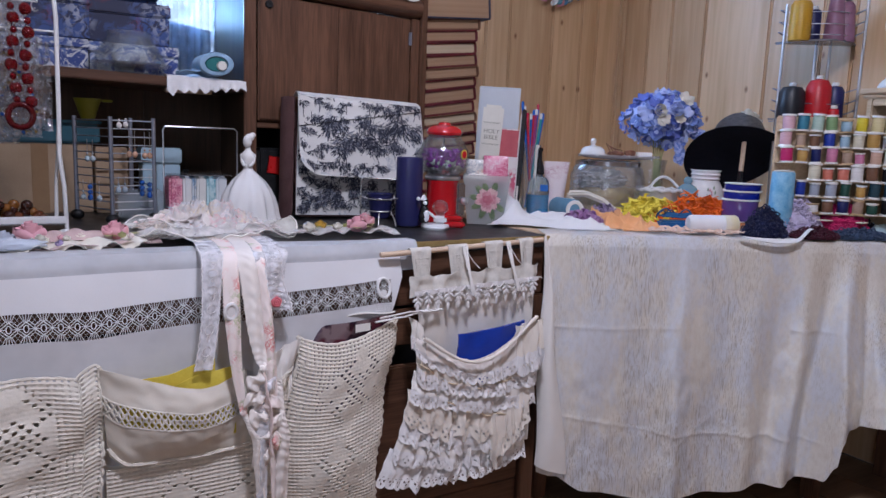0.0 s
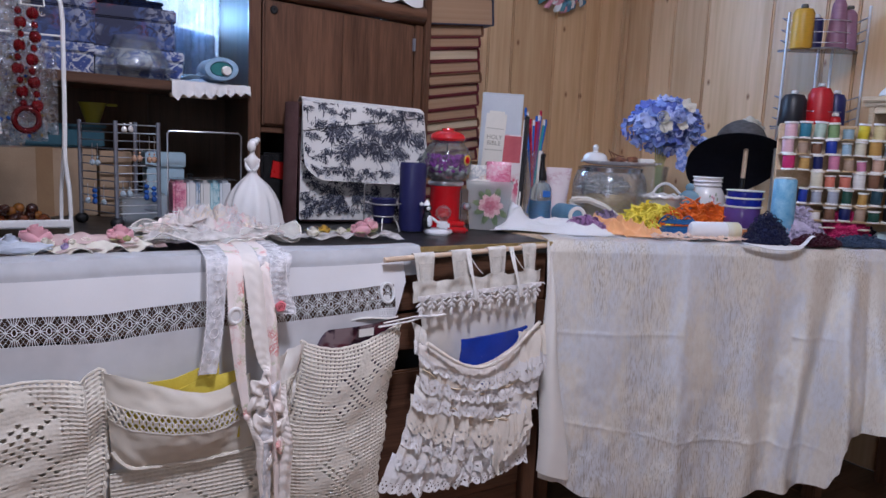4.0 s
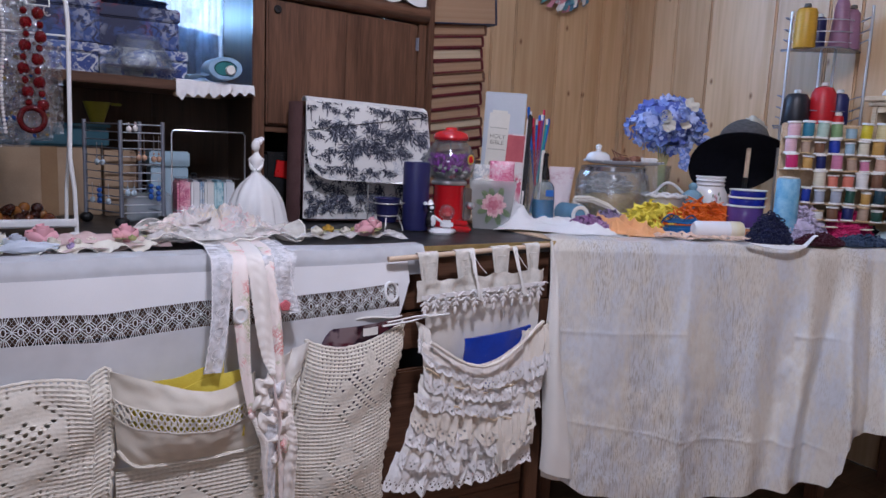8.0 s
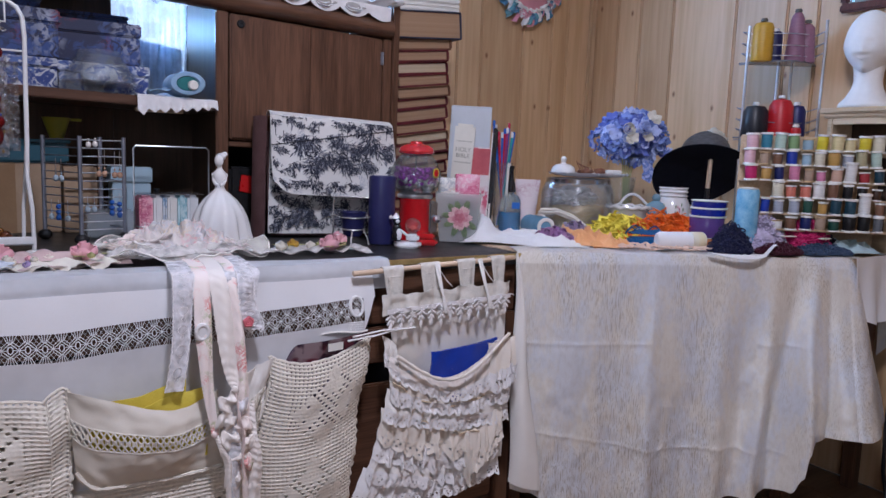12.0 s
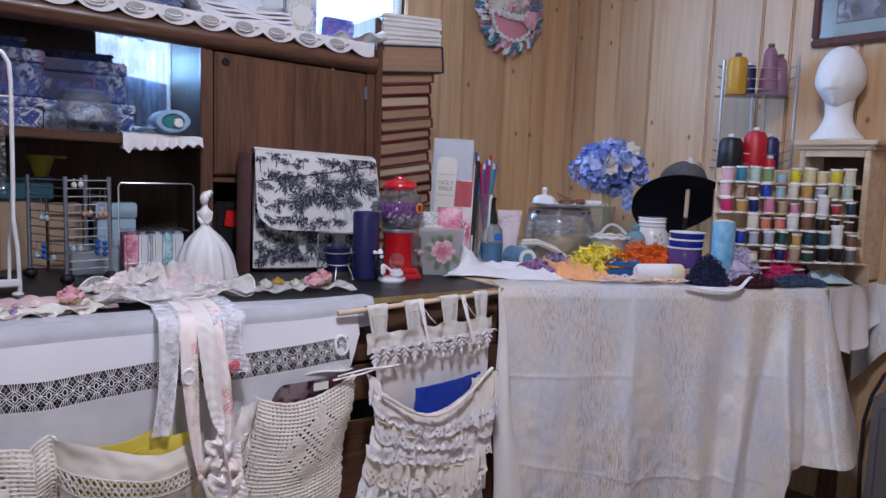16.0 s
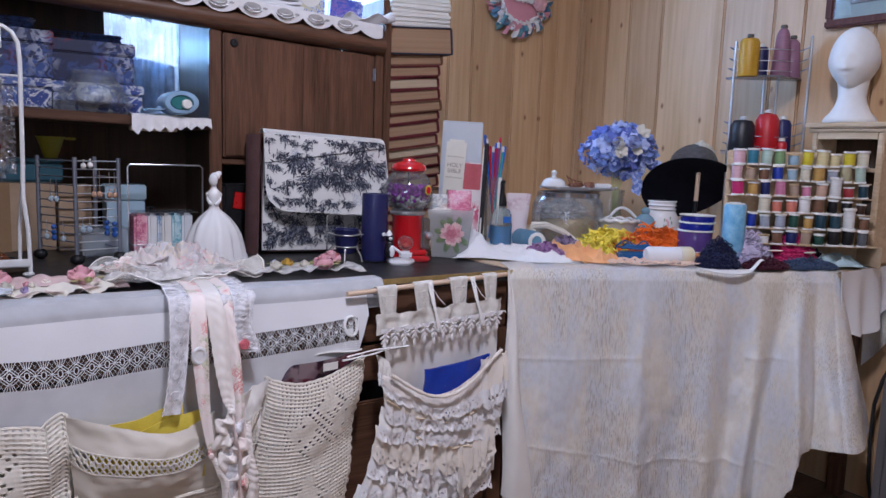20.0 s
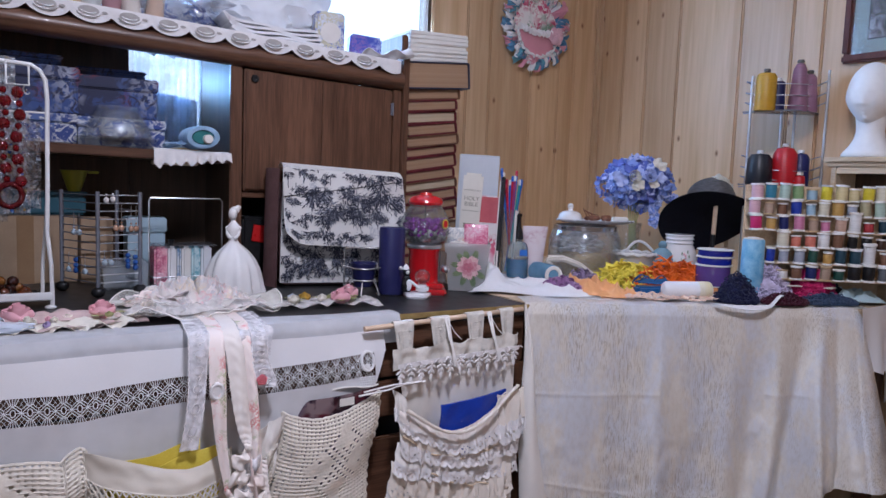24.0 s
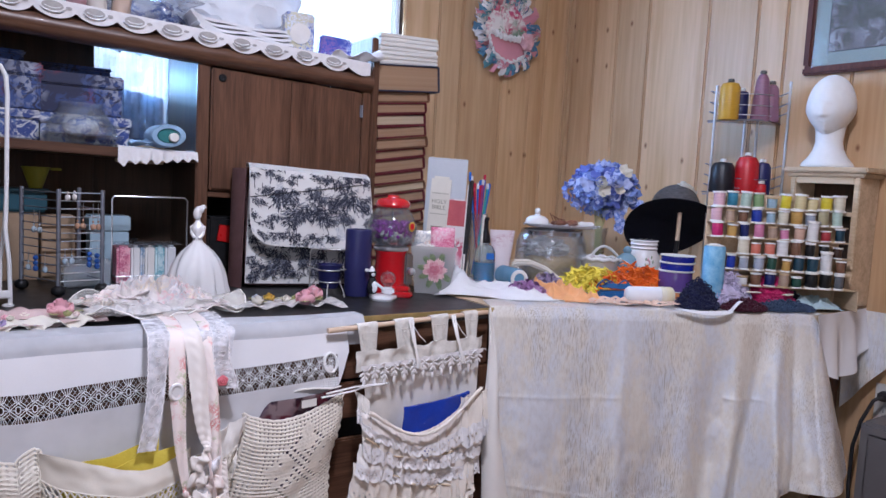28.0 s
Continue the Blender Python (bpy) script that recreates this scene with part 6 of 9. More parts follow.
def vignette(dark, pale, fn, c, su, sv, size, rnd, tree=False):
    """A printed clump of foliage: fans of curved leaf strokes hanging from a few boughs, laid on the cloth."""
    at = lambda p: Vector(fn(min(.995, max(.005, c[0] + p.x * su)), min(.995, max(.005, c[1] - p.y * sv)))) + Vector((0, -.0056, 0))

    def stroke(g, p, a, l, w):
        d, e = Vector((math.cos(a), math.sin(a))), Vector((-math.sin(a), math.cos(a)))
        k = rnd.uniform(-.35, .35) * l
        n = len(g.v)
        g.v += [at(p), at(p + d * l * .35 + e * (w + k * .4)), at(p + d * l * .75 + e * (w * .7 + k * .8)), at(p + d * l + e * k), at(p + d * l * .7 + e * (k * .8 - w * .6)), at(p + d * l * .3 + e * (k * .4 - w))]
        g.f.append([n, n + 5, n + 4, n + 3, n + 2, n + 1])

    lean = rnd.uniform(-.25, .25)
    for k in range(9 if tree else 4):
        stroke(dark, Vector((lean * .012 * k * .3, -size * (.15 + (.17 if tree else .10) * k))), 1.57 + lean, size * .3, .0011)
    for clump in range(rnd.randint(5, 7) if size > .028 else 3):
        a0 = rnd.uniform(0, TAU)
        q = Vector((math.cos(a0) * 1.2, math.sin(a0) * .75)) * size * rnd.uniform(.1, .75)
        droop = -1.57 + rnd.uniform(-.8, .8)
        stroke(pale, q + Vector((-.3, .15)) * size, rnd.uniform(-.5, .5), size * .6, size * .05)
        stroke(dark, q + Vector((-.35, .2)) * size, rnd.uniform(-.6, .4), size * .8, size * .022)
        for k in range(21):
            w = rnd.gauss(0, .36)
            p = q + Vector((w, rnd.gauss(0, .34))) * size * .6
            stroke(dark if rnd.random() < .78 else pale, p, droop + 1.3 * w + rnd.uniform(-.3, .3), size * rnd.uniform(.22, .50), .0006 + size * rnd.uniform(.014, .034))


rt2 = random.Random(23)
ink, grey = G(), G()
for cu, cv, size, tree in ((.10, .16, .034, 0), (.28, .14, .030, 0), (.43, .10, .026, 0), (.72, .30, .036, 0), (.62, .20, .020, 0), (.24, .54, .044, 0), (.42, .60, .048, 0), (.33, .72, .036, 1),
                           (.52, .46, .030, 0), (.68, .52, .034, 1), (.84, .44, .046, 0), (.92, .56, .032, 0), (.74, .66, .028, 1), (.58, .70, .028, 1), (.30, .90, .026, 0), (.12, .76, .020, 0),
                           (.95, .74, .026, 0), (.80, .86, .020, 0), (.06, .44, .024, 0), (.20, .32, .018, 0), (.32, .33, .016, 0), (.90, .24, .018, 0), (.45, .88, .016, 0), (.64, .90, .018, 0)):
    vignette(ink, grey, flap, (cu + rt2.uniform(-.012, .012), cv), 1 / .338, 3.6, size * 1.04, rt2, tree)
for i in range(7):
    for j in range(5):
        vignette(ink, grey, flap, (.06 + .147 * i + rt2.uniform(-.05, .05), .10 + .198 * j + rt2.uniform(-.05, .05)), 1 / .338, 3.6, rt2.uniform(.014, .027), rt2, j % 2)
tagged(part("flap_print", ink, TOILE_INK, hb, smooth=False), "navy leafy toile print", kind="stuff")
tagged(part("flap_print", grey, TOILE_GREY, hb, smooth=False), "grey leafy toile print", kind="stuff")
ink, grey = G(), G()
for cu, cv, size in ((.10, .90, .026), (.30, .78, .034), (.22, .70, .022), (.42, .90, .022), (.55, .80, .030), (.66, .74, .026), (.80, .84, .030), (.90, .72, .028), (.10, .68, .022), (.04, .48, .024), (.05, .58, .022), (.20, .86, .024), (.34, .92, .022), (.46, .70, .026), (.62, .90, .024), (.72, .92, .020), (.05, .80, .022), (.94, .90, .024), (.50, .62, .022)):
    vignette(ink, grey, lambda u, v: bag_body(u, 1 - v), (cu, cv), 1 / .31, 3.0, size * 1.2, rt2)
tagged(part("front_print", ink, TOILE_INK, hb, smooth=False), "navy leafy toile print", kind="stuff")
tagged(part("front_print", grey, TOILE_GREY, hb, smooth=False), "grey leafy toile print", kind="stuff")
part("elastic_cord", G().tube([Vector(flap(u, .53 - .24 * u)) + Vector((0, -.006, 0)) for u in np.linspace(0, 1, 20)], .0011, 5), BLACK_IRON, hb)
part("side_cord", G().tube([(-.004, .010, .250), (-.022, .05, .225), (-.018, .09, .190)], .0012, 5), BLACK_IRON, hb)
part("seam", G().tube([Vector(flap(.56, .80 + .18 * k / 8)) + Vector((0, -.002, 0)) for k in range(9)], .0010, 4), BLACK_IRON, hb)

# ---- candles and small ornaments ----
PEWTER = surface("pewter_wire", (0.34, 0.33, 0.33), (0.46, 0.45, 0.44), 8, 0.4, 0.0, metal=.5)
NAVY = gloss("navy_wax", (0.018, 0.020, 0.105), .45, .8, .1)
nc = thing("navy_candle", "tall navy blue pillar candle on a thin glass plate", "candle", (0.947, 1.738, DESK_Z))
part("pillar", G().lathe([(0, .004), (.034, .004), (.0355, .010), (.0355, .178), (.034, .184), (.026, .182), (0, .178)], seg=32), NAVY, nc)
part("plate", G().lathe([(.034, 0), (.040, .002), (.041, .0035), (0, .0035)], seg=32), CLEAR, nc)
ch = thing("candle_holder", "grey wire chair-shaped holder with a navy candle cup", "candle holder", (0.882, 1.775, DESK_Z), -32)
part("back_frame", G().tube([(-.055, .012, .016), (-.055, .012, .118), (-.050, .012, .124), (.050, .012, .124), (.056, .012, .118), (.056, .012, .016)], .0022, 8), PEWTER, ch)
part("seat_hoop", G().tube([(.034 * math.cos(a), -.008 + .034 * math.sin(a), .072) for a in np.linspace(0, TAU, 25)[:-1]], .0020, 6, closed=True), PEWTER, ch)
part("seat_hoop", G().tube([(.030 * math.cos(a), -.008 + .030 * math.sin(a), .040) for a in np.linspace(0, TAU, 25)[:-1]], .0020, 6, closed=True), PEWTER, ch)
part("arm_wire", G().tube([(-.055, .012, .082), (-.055, -.02, .078), (-.034, -.014, .072)], .002, 6), PEWTER, ch)
part("arm_wire", G().tube([(.055, .012, .082), (.058, -.02, .078), (.034, -.014, .072)], .002, 6), PEWTER, ch)
for x, y in ((-.042, -.030), (.042, -.030), (-.055, .012), (.056, .012), (.0, -.045)):
    part("leg", G().tube([(x * .7, y * .7, .040), (x, y, .016), (x * 1.08, y * 1.15, .002)], .002, 6), PEWTER, ch)
part("cup", G().lathe([(0, .022), (.022, .022), (.027, .032), (.034, .082), (.036, .086), (.033, .086), (.026, .040), (0, .034)], (0, -.008, 0), 28), NAVY, ch, "navy blue tapered cup")
sg = thing("snow_globe", "tiny black and white figurine beside a little glass globe", "snow globe", (0.985, 1.672, DESK_Z), -32)
WHITEP = gloss("white_glaze", (0.80, 0.81, 0.84), .2)
BLACKP = gloss("black_glaze", (0.012, 0.012, 0.016), .2)
part("base", G().lathe([(0, 0), (.034, 0), (.037, .006), (.034, .013), (.02, .016), (0, .016)], (.006, 0, 0), 24, wob=lambda a, z: 1 + .08 * math.sin(5 * a)), WHITEP, sg)
part("plinth", G().box((.002, -.018, .014), (.036, .016, .036), .006), WHITEP, sg)
part("globe", G().ball((.018, -.002, .057), .0215, 3), CLEAR, sg)
part("globe_scene", G().ball((.018, -.002, .048), .011, 2, (1, 1, .8), .4, 9, 3), gloss("red_speck", (.5, .05, .04), .4), sg)
part("penguin_body", G().lathe([(0, .014), (.012, .016), (.015, .032), (.012, .050), (.008, .058), (.011, .066), (.010, .074), (.005, .080), (0, .082)], (-.024, 0, 0), 18), BLACKP, sg, "black glazed figure")
part("penguin_front", G().ball((-.019, -.009, .034), .010, 2, (1, .6, 1.7)).ball((-.022, -.007, .068), .006, 2), WHITEP, sg)
part("cap", G().lathe([(.010, 0), (.007, .008), (.002, .014), (0, .015)], (-.026, 0, .075), 12).ball((-.040, -.002, .078), .006, 1), WHITEP, sg)
part("arm", G().tube([(-.014, -.01, .045), (.0, -.014, .036), (.008, -.014, .030)], .004, 8), WHITEP, sg)

# ---- gumball machine ----
RED = gloss("red_enamel", (0.62, 0.012, 0.018), .16, .85, .6)
gm = thing("gumball_machine", "small red gumball machine filled with purple and silver beads", "gumball machine", (1.066, 1.765, DESK_Z), -32)
part("lid", G().lathe([(.038, .243), (.047, .246), (.050, .252), (.047, .262), (.036, .270), (.018, .274), (.016, .279), (.010, .281), (0, .281)], seg=36), RED, gm)
part("globe", G().lathe([(.040, .133), (.057, .146), (.068, .166), (.071, .186), (.067, .206), (.057, .227), (.043, .244), (.041, .243), (.055, .226), (.065, .205), (.069, .186), (.066, .167), (.055, .147), (.038, .135)], seg=48), CLEAR, gm, "clear globe")
part("collar", G().lathe([(.048, .124), (.050, .128), (.049, .134), (.040, .137), (0, .137)], seg=36), gloss("silver_collar", (.6, .6, .62), .3, metal=.8), gm)
part("body", G().lathe([(.043, .0), (.046, .004), (.045, .020), (.043, .115), (.046, .120), (.046, .1235), (0, .1235)], seg=36), RED, gm)
part("chute", G().box((-.012, -.088, .0), (.066, -.02, .016), .006).box((.0, -.070, .0165), (.060, -.03, .030), .006), RED, gm)
part("coin_plate", G().box((.026, -.052, .030), (.050, -.040, .118), .004, Matrix.Rotation(.35, 4, "Z")), gloss("chrome_plate", (.45, .46, .5), .2, metal=.9), gm, "dark chrome coin plate")
part("knob", G().lathe([(.009, 0), (.010, .006), (.006, .012), (0, .013)], (.062, -.040, .070), 14, turn=Matrix.Rotation(radians(90), 3, "X")), STEEL, gm)
part("rod", G().tube([(0, 0, .138), (0, 0, .244)], .0022, 6), BLACK_IRON, gm)
PURPLE = gloss("purple_pearl", (0.34, 0.03, 0.42), .12, .5)
SILVER = gloss("silver_bead", (0.52, 0.50, 0.52), .25)
rb = random.Random(11)
for nm, mt, n, z0, z1 in (("purple_bead_fill", PURPLE, 230, .160, .206), ("pale_bead_fill", SILVER, 150, .140, .176)):
    g = G()
    for k in range(n):
        z = z0 + rb.random() * (z1 - z0)
        R = math.sqrt(max(.0001, 1 - ((z - .186) / .058) ** 2)) * .059
        a = rb.random() * TAU
        q = R * (rb.random() ** .25)
        g.ball((q * math.cos(a), q * math.sin(a), z), .0056, 2)
    tagged(part(nm, g, mt, gm), kind="stuff")
part("sticker", G().lathe([(0, 0), (.014, 0), (.014, .001), (0, .001)], (.056, -.040, .195), 18, turn=Matrix.Rotation(radians(55), 3, "Z") @ Matrix.Rotation(radians(90), 3, "X")), gloss("yellow_sticker", (.75, .55, .05), .4), gm)
part("sticker_centre", G().lathe([(0, 0), (.010, 0), (.010, .001), (0, .001)], (.0566, -.0408, .195), 18, turn=Matrix.Rotation(radians(55), 3, "Z") @ Matrix.Rotation(radians(90), 3, "X")), RED, gm)

# ---- rose box, Bible, folder, binder ----
MILKY = glass("frosted_plastic", (0.90, 0.92, 0.92), .14, 1.2, .72)
rbx = thing("rose_planter", "square frosted plastic tub with a painted pink rose", "tub", (1.205, 1.755, DESK_Z + .0015), -33)


def tub(w0, w1, h):
    g = G()
    for (w, z) in ((w0, 0), (w1, h), (w1 - .003, h), (w0 - .003, .003)):
        n = len(g.v)
        g.v += [Vector((sx * w, sy * w, z)) for sx, sy in ((-1, -1), (1, -1), (1, 1), (-1, 1))]
        if n:
            g.f += [[n - 4 + k, n - 4 + (k + 1) % 4, n + (k + 1) % 4, n + k] for k in range(4)]
    g.f += [[3, 2, 1, 0], [12, 13, 14, 15]]
    return g


part("tub", tub(.050, .066, .138), MILKY, rbx, smooth=False)
def painted_petal(x, z, a, length, wide, lift):
    """A flat painted petal or leaf on the slanting front of the tub, with a ruffled end."""
    def fn(u, v):
        w = wide * math.sin(math.pi * min(1, .12 + .80 * v)) ** .7 * (u - .5) * 2
        r = length * v * (1 + .10 * math.sin(u * 9))
        px, pz = x + r * math.cos(a) - w * math.sin(a), z + r * math.sin(a) + w * math.cos(a)
        return (px, -.0512 - .116 * pz - lift - .0006 * math.sin(math.pi * u), pz)
    return G().sheet(fn, 6, 6, .0006)


LEAF_PAINT = surface("leaf_paint", (.07, .12, .06), (.22, .28, .15), 60, .6, .1)
for x, z, a, q in ((-.010, .058, 3.5, .030), (-.014, .072, 2.9, .030), (-.008, .086, 2.3, .028), (.000, .050, 4.3, .034), (.016, .046, 4.9, .032), (.030, .056, 5.6, .026), (.020, .092, 1.3, .026), (.000, .094, 1.8, .022)):
    part("painted_leaf", painted_petal(x, z, a, q, .0085, .0004), LEAF_PAINT, rbx)
for ring_, (n, r, q, w) in enumerate(((9, .010, .024, .010), (7, .004, .020, .009), (5, .001, .013, .007))):
    paint = surface("rose_paint", ((.62, .34, .37), (.52, .18, .24), (.46, .10, .16))[ring_], ((.78, .58, .58), (.70, .38, .42), (.62, .26, .30))[ring_], 120, .6, .1)
    for k in range(n):
        a = k * TAU / n + ring_ * .5
        part("painted_petal", painted_petal(.006 + r * math.cos(a), .070 + r * math.sin(a), a + .25 * math.sin(k * 2.3), q * (1 + .15 * math.sin(k * 3.1)), w, .0012 + .0008 * ring_), paint, rbx)


def pillow_pack(x0, x1, z0, z1, y, puff):
    """A heat-sealed film pack, plump in the middle, with crinkled ends."""
    bulge_ = lambda u, v: puff * (math.sin(math.pi * u) * math.sin(math.pi * v)) ** .5 + .0015 * math.sin(u * 40) * (abs(v - .5) > .4)
    side = lambda d: (lambda u, v: (x0 + u * (x1 - x0), y + d * bulge_(u, v) + .0008 * noise.noise(Vector((u * 9, v * 9, x0 * 50))), z0 + v * (z1 - z0)))
    return G().sheet(side(-1), 24, 20, .0006).sheet(side(1), 24, 20, .0006)


HEART = printed("pink_heart_pack", (0.80, 0.36, 0.48), [(0.84, 0.62, 0.68), (0.66, 0.16, 0.28)], 80, .5, .10)
sw = thing("candy_packs", "small clear packs of pink and cream trinkets in the tub", "candy packs", (1.205, 1.755, DESK_Z + .004), -33)
part("pack", pillow_pack(-.010, .058, .098, .190, -.046, .012), HEART, sw)
part("pack", pillow_pack(-.058, -.004, .096, .178, -.040, .010), printed("cream_pack", (.72, .70, .66), [(.35, .38, .42), (.6, .35, .25)], 40, .5, .12), sw)
part("blue_wrap", pillow_pack(.014, .050, .010, .098, -.036, .008), gloss("steel_blue_wrap", (.16, .28, .42), .3), sw)
for k in range(7):
    part("trinket", G().tube([(-.045 + k * .010 + .008 * math.cos(a), -.052, .128 + .008 * math.sin(a) + .003 * (k % 2)) for a in np.linspace(0, TAU, 9)[:-1]], .003, 6, closed=True), IVORY, sw)
part("filling", G().ball((-.014, .006, .050), 1, 3, (.030, .034, .044), .25, 7, 5), cloth("pale_tissue", (.74, .74, .72)), sw)

bb_ = thing("bible", "cream leatherbound book with gilt lettering on its spine", "book", (1.262, 1.865, DESK_Z + .19), -36)
bb_.matrix_world = pose(1.283, 1.880, DESK_Z + .002, 0, 3.5, -36)
CREAM = gloss("cream_leather", (0.78, 0.74, 0.66), .5)
part("cover", G().box((-.031, -.012, .0), (.031, .10, .340), .008), CREAM, bb_)
GILT = surface("dull_gilt", (.22, .20, .15), (.34, .31, .24), 60, .5, .1, metal=.3)


def lettering(body, size, at, parent, material, name="lettering", turn=None):
    cu = bpy.data.curves.new(name, "FONT")
    cu.body, cu.size, cu.extrude, cu.align_x = body, size, .0004, "CENTER"
    tmp = new(name + "_curve", cu)
    me = bpy.data.meshes.new_from_object(tmp.evaluated_get(bpy.context.evaluated_depsgraph_get()))
    bpy.data.objects.remove(tmp)
    ob = new(name, me)
    ob.data.materials.append(material)
    ob.parent = parent
    ob.matrix_local = turn if turn else pose(*at, 90, 0, 0)
    return ob


lettering("HOLY", .018, (0, -.0135, .256), bb_, GILT)
lettering("BIBLE", .018, (0, -.0135, .238), bb_, GILT)
for z in (.222, .224, .286, .288):
    part("gilt_line", G().box((-.026, -.0128, z), (.026, -.0121, z + .0008), 0), GILT, bb_)
part("emblem", G().box((-.018, -.0128, .170), (.018, -.0121, .185), 0), GILT, bb_)

bk = thing("booklet", "red and pink patterned booklet leaning on the folder", "booklet", (0, 0, 0))
bk.matrix_world = pose(1.338, 1.858, DESK_Z + .003, 0, 2, -38)
part("cover", G().box((-.030, 0, 0), (.034, .012, .270), .003), printed("pink_dot_card", (.78, .72, .72), [(.66, .28, .36), (.60, .12, .20)], 34, (.30, .22), .5, 1.0, 1.0, 1), bk)
part("top_band", G().box((-.029, -.0012, .186), (.033, -.0002, .266), 0), surface("dusty_red", (.45, .08, .10), (.55, .12, .14), 30, .6, .1), bk)
fo = thing("folder", "upright pale grey-blue card folder", "folder", (0, 0, 0))
fo.matrix_world = pose(1.352, 1.915, DESK_Z, -3, 1.5, -38)
part("back_sheet", G().box((-.075, .0, 0), (.054, .004, .402), .0015), surface("grey_blue_card", (.42, .46, .52), (.55, .59, .64), 8, .5, .05), fo)
part("front_sheet", G().box((-.073, -.004, 0), (.052, -.0008, .396), .0012), surface("grey_card", (.48, .51, .56), (.60, .63, .67), 8, .5, .05), fo)
bi = thing("binder", "black binder standing edge on with worn paper label", "binder", (0, 0, 0))
bi.matrix_world = pose(1.394, 1.862, DESK_Z, 0, 2, -40)
part("spine", G().box((-.004, -.02, 0), (.005, .10, .335), .003), DARK, bi)
part("sheet_edges", G().box((-.008, -.018, 0), (-.0045, .10, .320), .001), PAPER, bi)
part("label_strip", G().box((-.002, -.0212, .02), (.004, -.0202, .10), 0), PAPER, bi)

# ---- stack of books beside the hutch ----
PAGES = surface("old_pages", (.30, .18, .10), (.42, .27, .165), 8, .85, .4, 500, stretch=(.02, .02, 9))
PALE_PAGES = surface("pale_pages", (.44, .34, .22), (.58, .47, .33), 8, .85, .4, 500, stretch=(.02, .02, 9))
WINE = surface("wine_cloth", (.11, .012, .018), (.17, .022, .030), 40, .6, .3)
NAVYC = surface("navy_cloth", (.03, .035, .07), (.05, .055, .10), 40, .6, .3)
TANC = surface("brown_cloth", (.14, .06, .03), (.2, .09, .05), 40, .6, .3)
zb = DESK_Z
rbk = random.Random(3)
spec = [.032, .030, .034, .030, .028, .036, .030, .034, .030, .034, .040, .030, .034, .036, .036, .034, .034]
k_fit = (1.360 - DESK_Z) / sum(spec)
for k, h in enumerate(spec):
    h *= k_fit
    w = .196 + .008 * rbk.random() - (.012 if k > 6 else 0)
    lean = min(k, 5) / 5 * 8.5 - max(0, k - 11) * .6 + rbk.uniform(-.4, .4)
    bo = thing("book", "old hardback lying in a leaning stack with brown page edges", "book", (0, 0, 0), 0, "stacked books")
    bo.matrix_world = pose(1.176 + .006 * rbk.random(), 2.075 + .006 * rbk.random(), zb - .1 * math.sin(radians(lean)) * .5, 0, -lean, rbk.uniform(-6, 0))
    cov = WINE if k % 4 else TANC
    pg = PALE_PAGES if k in (8, 14) else PAGES
    part("cover", G().box((0, -.004, 0), (w, .15, .0052), .0018).box((0, -.004, h - .0056), (w, .15, h - .0004), .0018).box((w - .005, -.004, .0053), (w + .001, .15, h - .0057), .001), cov, bo)
    part("page_block", G().box((.002, .002, .0053), (w - .0052, .148, h - .0057), .001), pg, bo)
    zb += h
bo = thing("large_book", "thick navy hardback lying on the stack", "book", (0, 0, 0), 0, "stacked books")
bo.matrix_world = pose(1.168, 2.065, zb - .006, 0, -4.5, -3)
part("cover", G().box((0, -.002, 0), (.232, .17, .004), .0015).box((0, -.002, .082), (.232, .17, .0858), .0015).box((.228, -.002, .0041), (.232, .17, .0818), .001), NAVYC, bo)
part("page_block", G().box((.002, .004, .0041), (.2275, .168, .0818), .001), PAGES, bo)
zb += .086
for k in range(7):
    pd = thing("pattern_pad", "thin cream paper booklet on the book stack", "booklet", (0, 0, 0), 0, "paper booklets")
    pd.matrix_world = pose(1.170 + .005 * rbk.random(), 2.07, zb - .004, 0, -4 + .35 * k, rbk.uniform(-5, -1))
    part("paper_block", G().box((0, 0, 0), (.222 - .006 * rbk.random(), .16, .0135), .003), PAPER, pd)
    zb += .0142

# ---- on top of the hutch ----
tr = thing("lace_trim", "white scalloped lace trim along the hutch top", "lace trim")


SCALLOP = .094


def trim_at(u, v):
    x = -.93 + u * 2.05
    drop = .020 + .022 * abs(math.sin(math.pi * (x + .93) / SCALLOP)) ** .6
    if v < .3:
        return (x, HF + .05 - v / .3 * .078, 1.429)
    k = (v - .3) / .7
    return (x, HF - .030 - .003 * math.sin(x * 60) * k, 1.429 - k * drop)


part("edging", G().sheet(trim_at, 420, 10, .001), LACE_WHITE, tr)
NET = surface("beige_net", (.36, .34, .33), (.48, .46, .44), 60, .9, .6, 700)
motif, cords = G(), G()
upright = Matrix.Rotation(radians(90), 3, "X")
for k in range(21):
    x = -.93 + SCALLOP * (k + .5)
    for dx, r in ((-.006, .021), (.030, .006)):
        motif.lathe([(0, 0), (r, .0002), (r, .0008), (0, .0010)], (x + dx, HF - .0325, 1.414), 18, turn=Matrix.Diagonal((1.15, 1, .52)) @ upright)
    cords.tube([(x - .006 + .027 * math.cos(a), HF - .0345, 1.412 + .013 * math.sin(a)) for a in np.linspace(3.3, 6.1, 14)], [.0040 * (.35 + math.sin(math.pi * q / 13)) for q in range(14)], 6, flat=.5)
    cords.tube([(x - .006 + .020 * math.cos(a), HF - .0345, 1.416 + .008 * math.sin(a)) for a in np.linspace(3.6, 5.8, 9)], .0016, 5)
part("net_oval", motif, NET, tr, "beige net ovals")
part("scroll_motif", cords, cloth("white_cord", (.86, .86, .86)), tr)
wc = thing("white_scarf", "white knotted napkin lying at the hutch corner", "napkin")
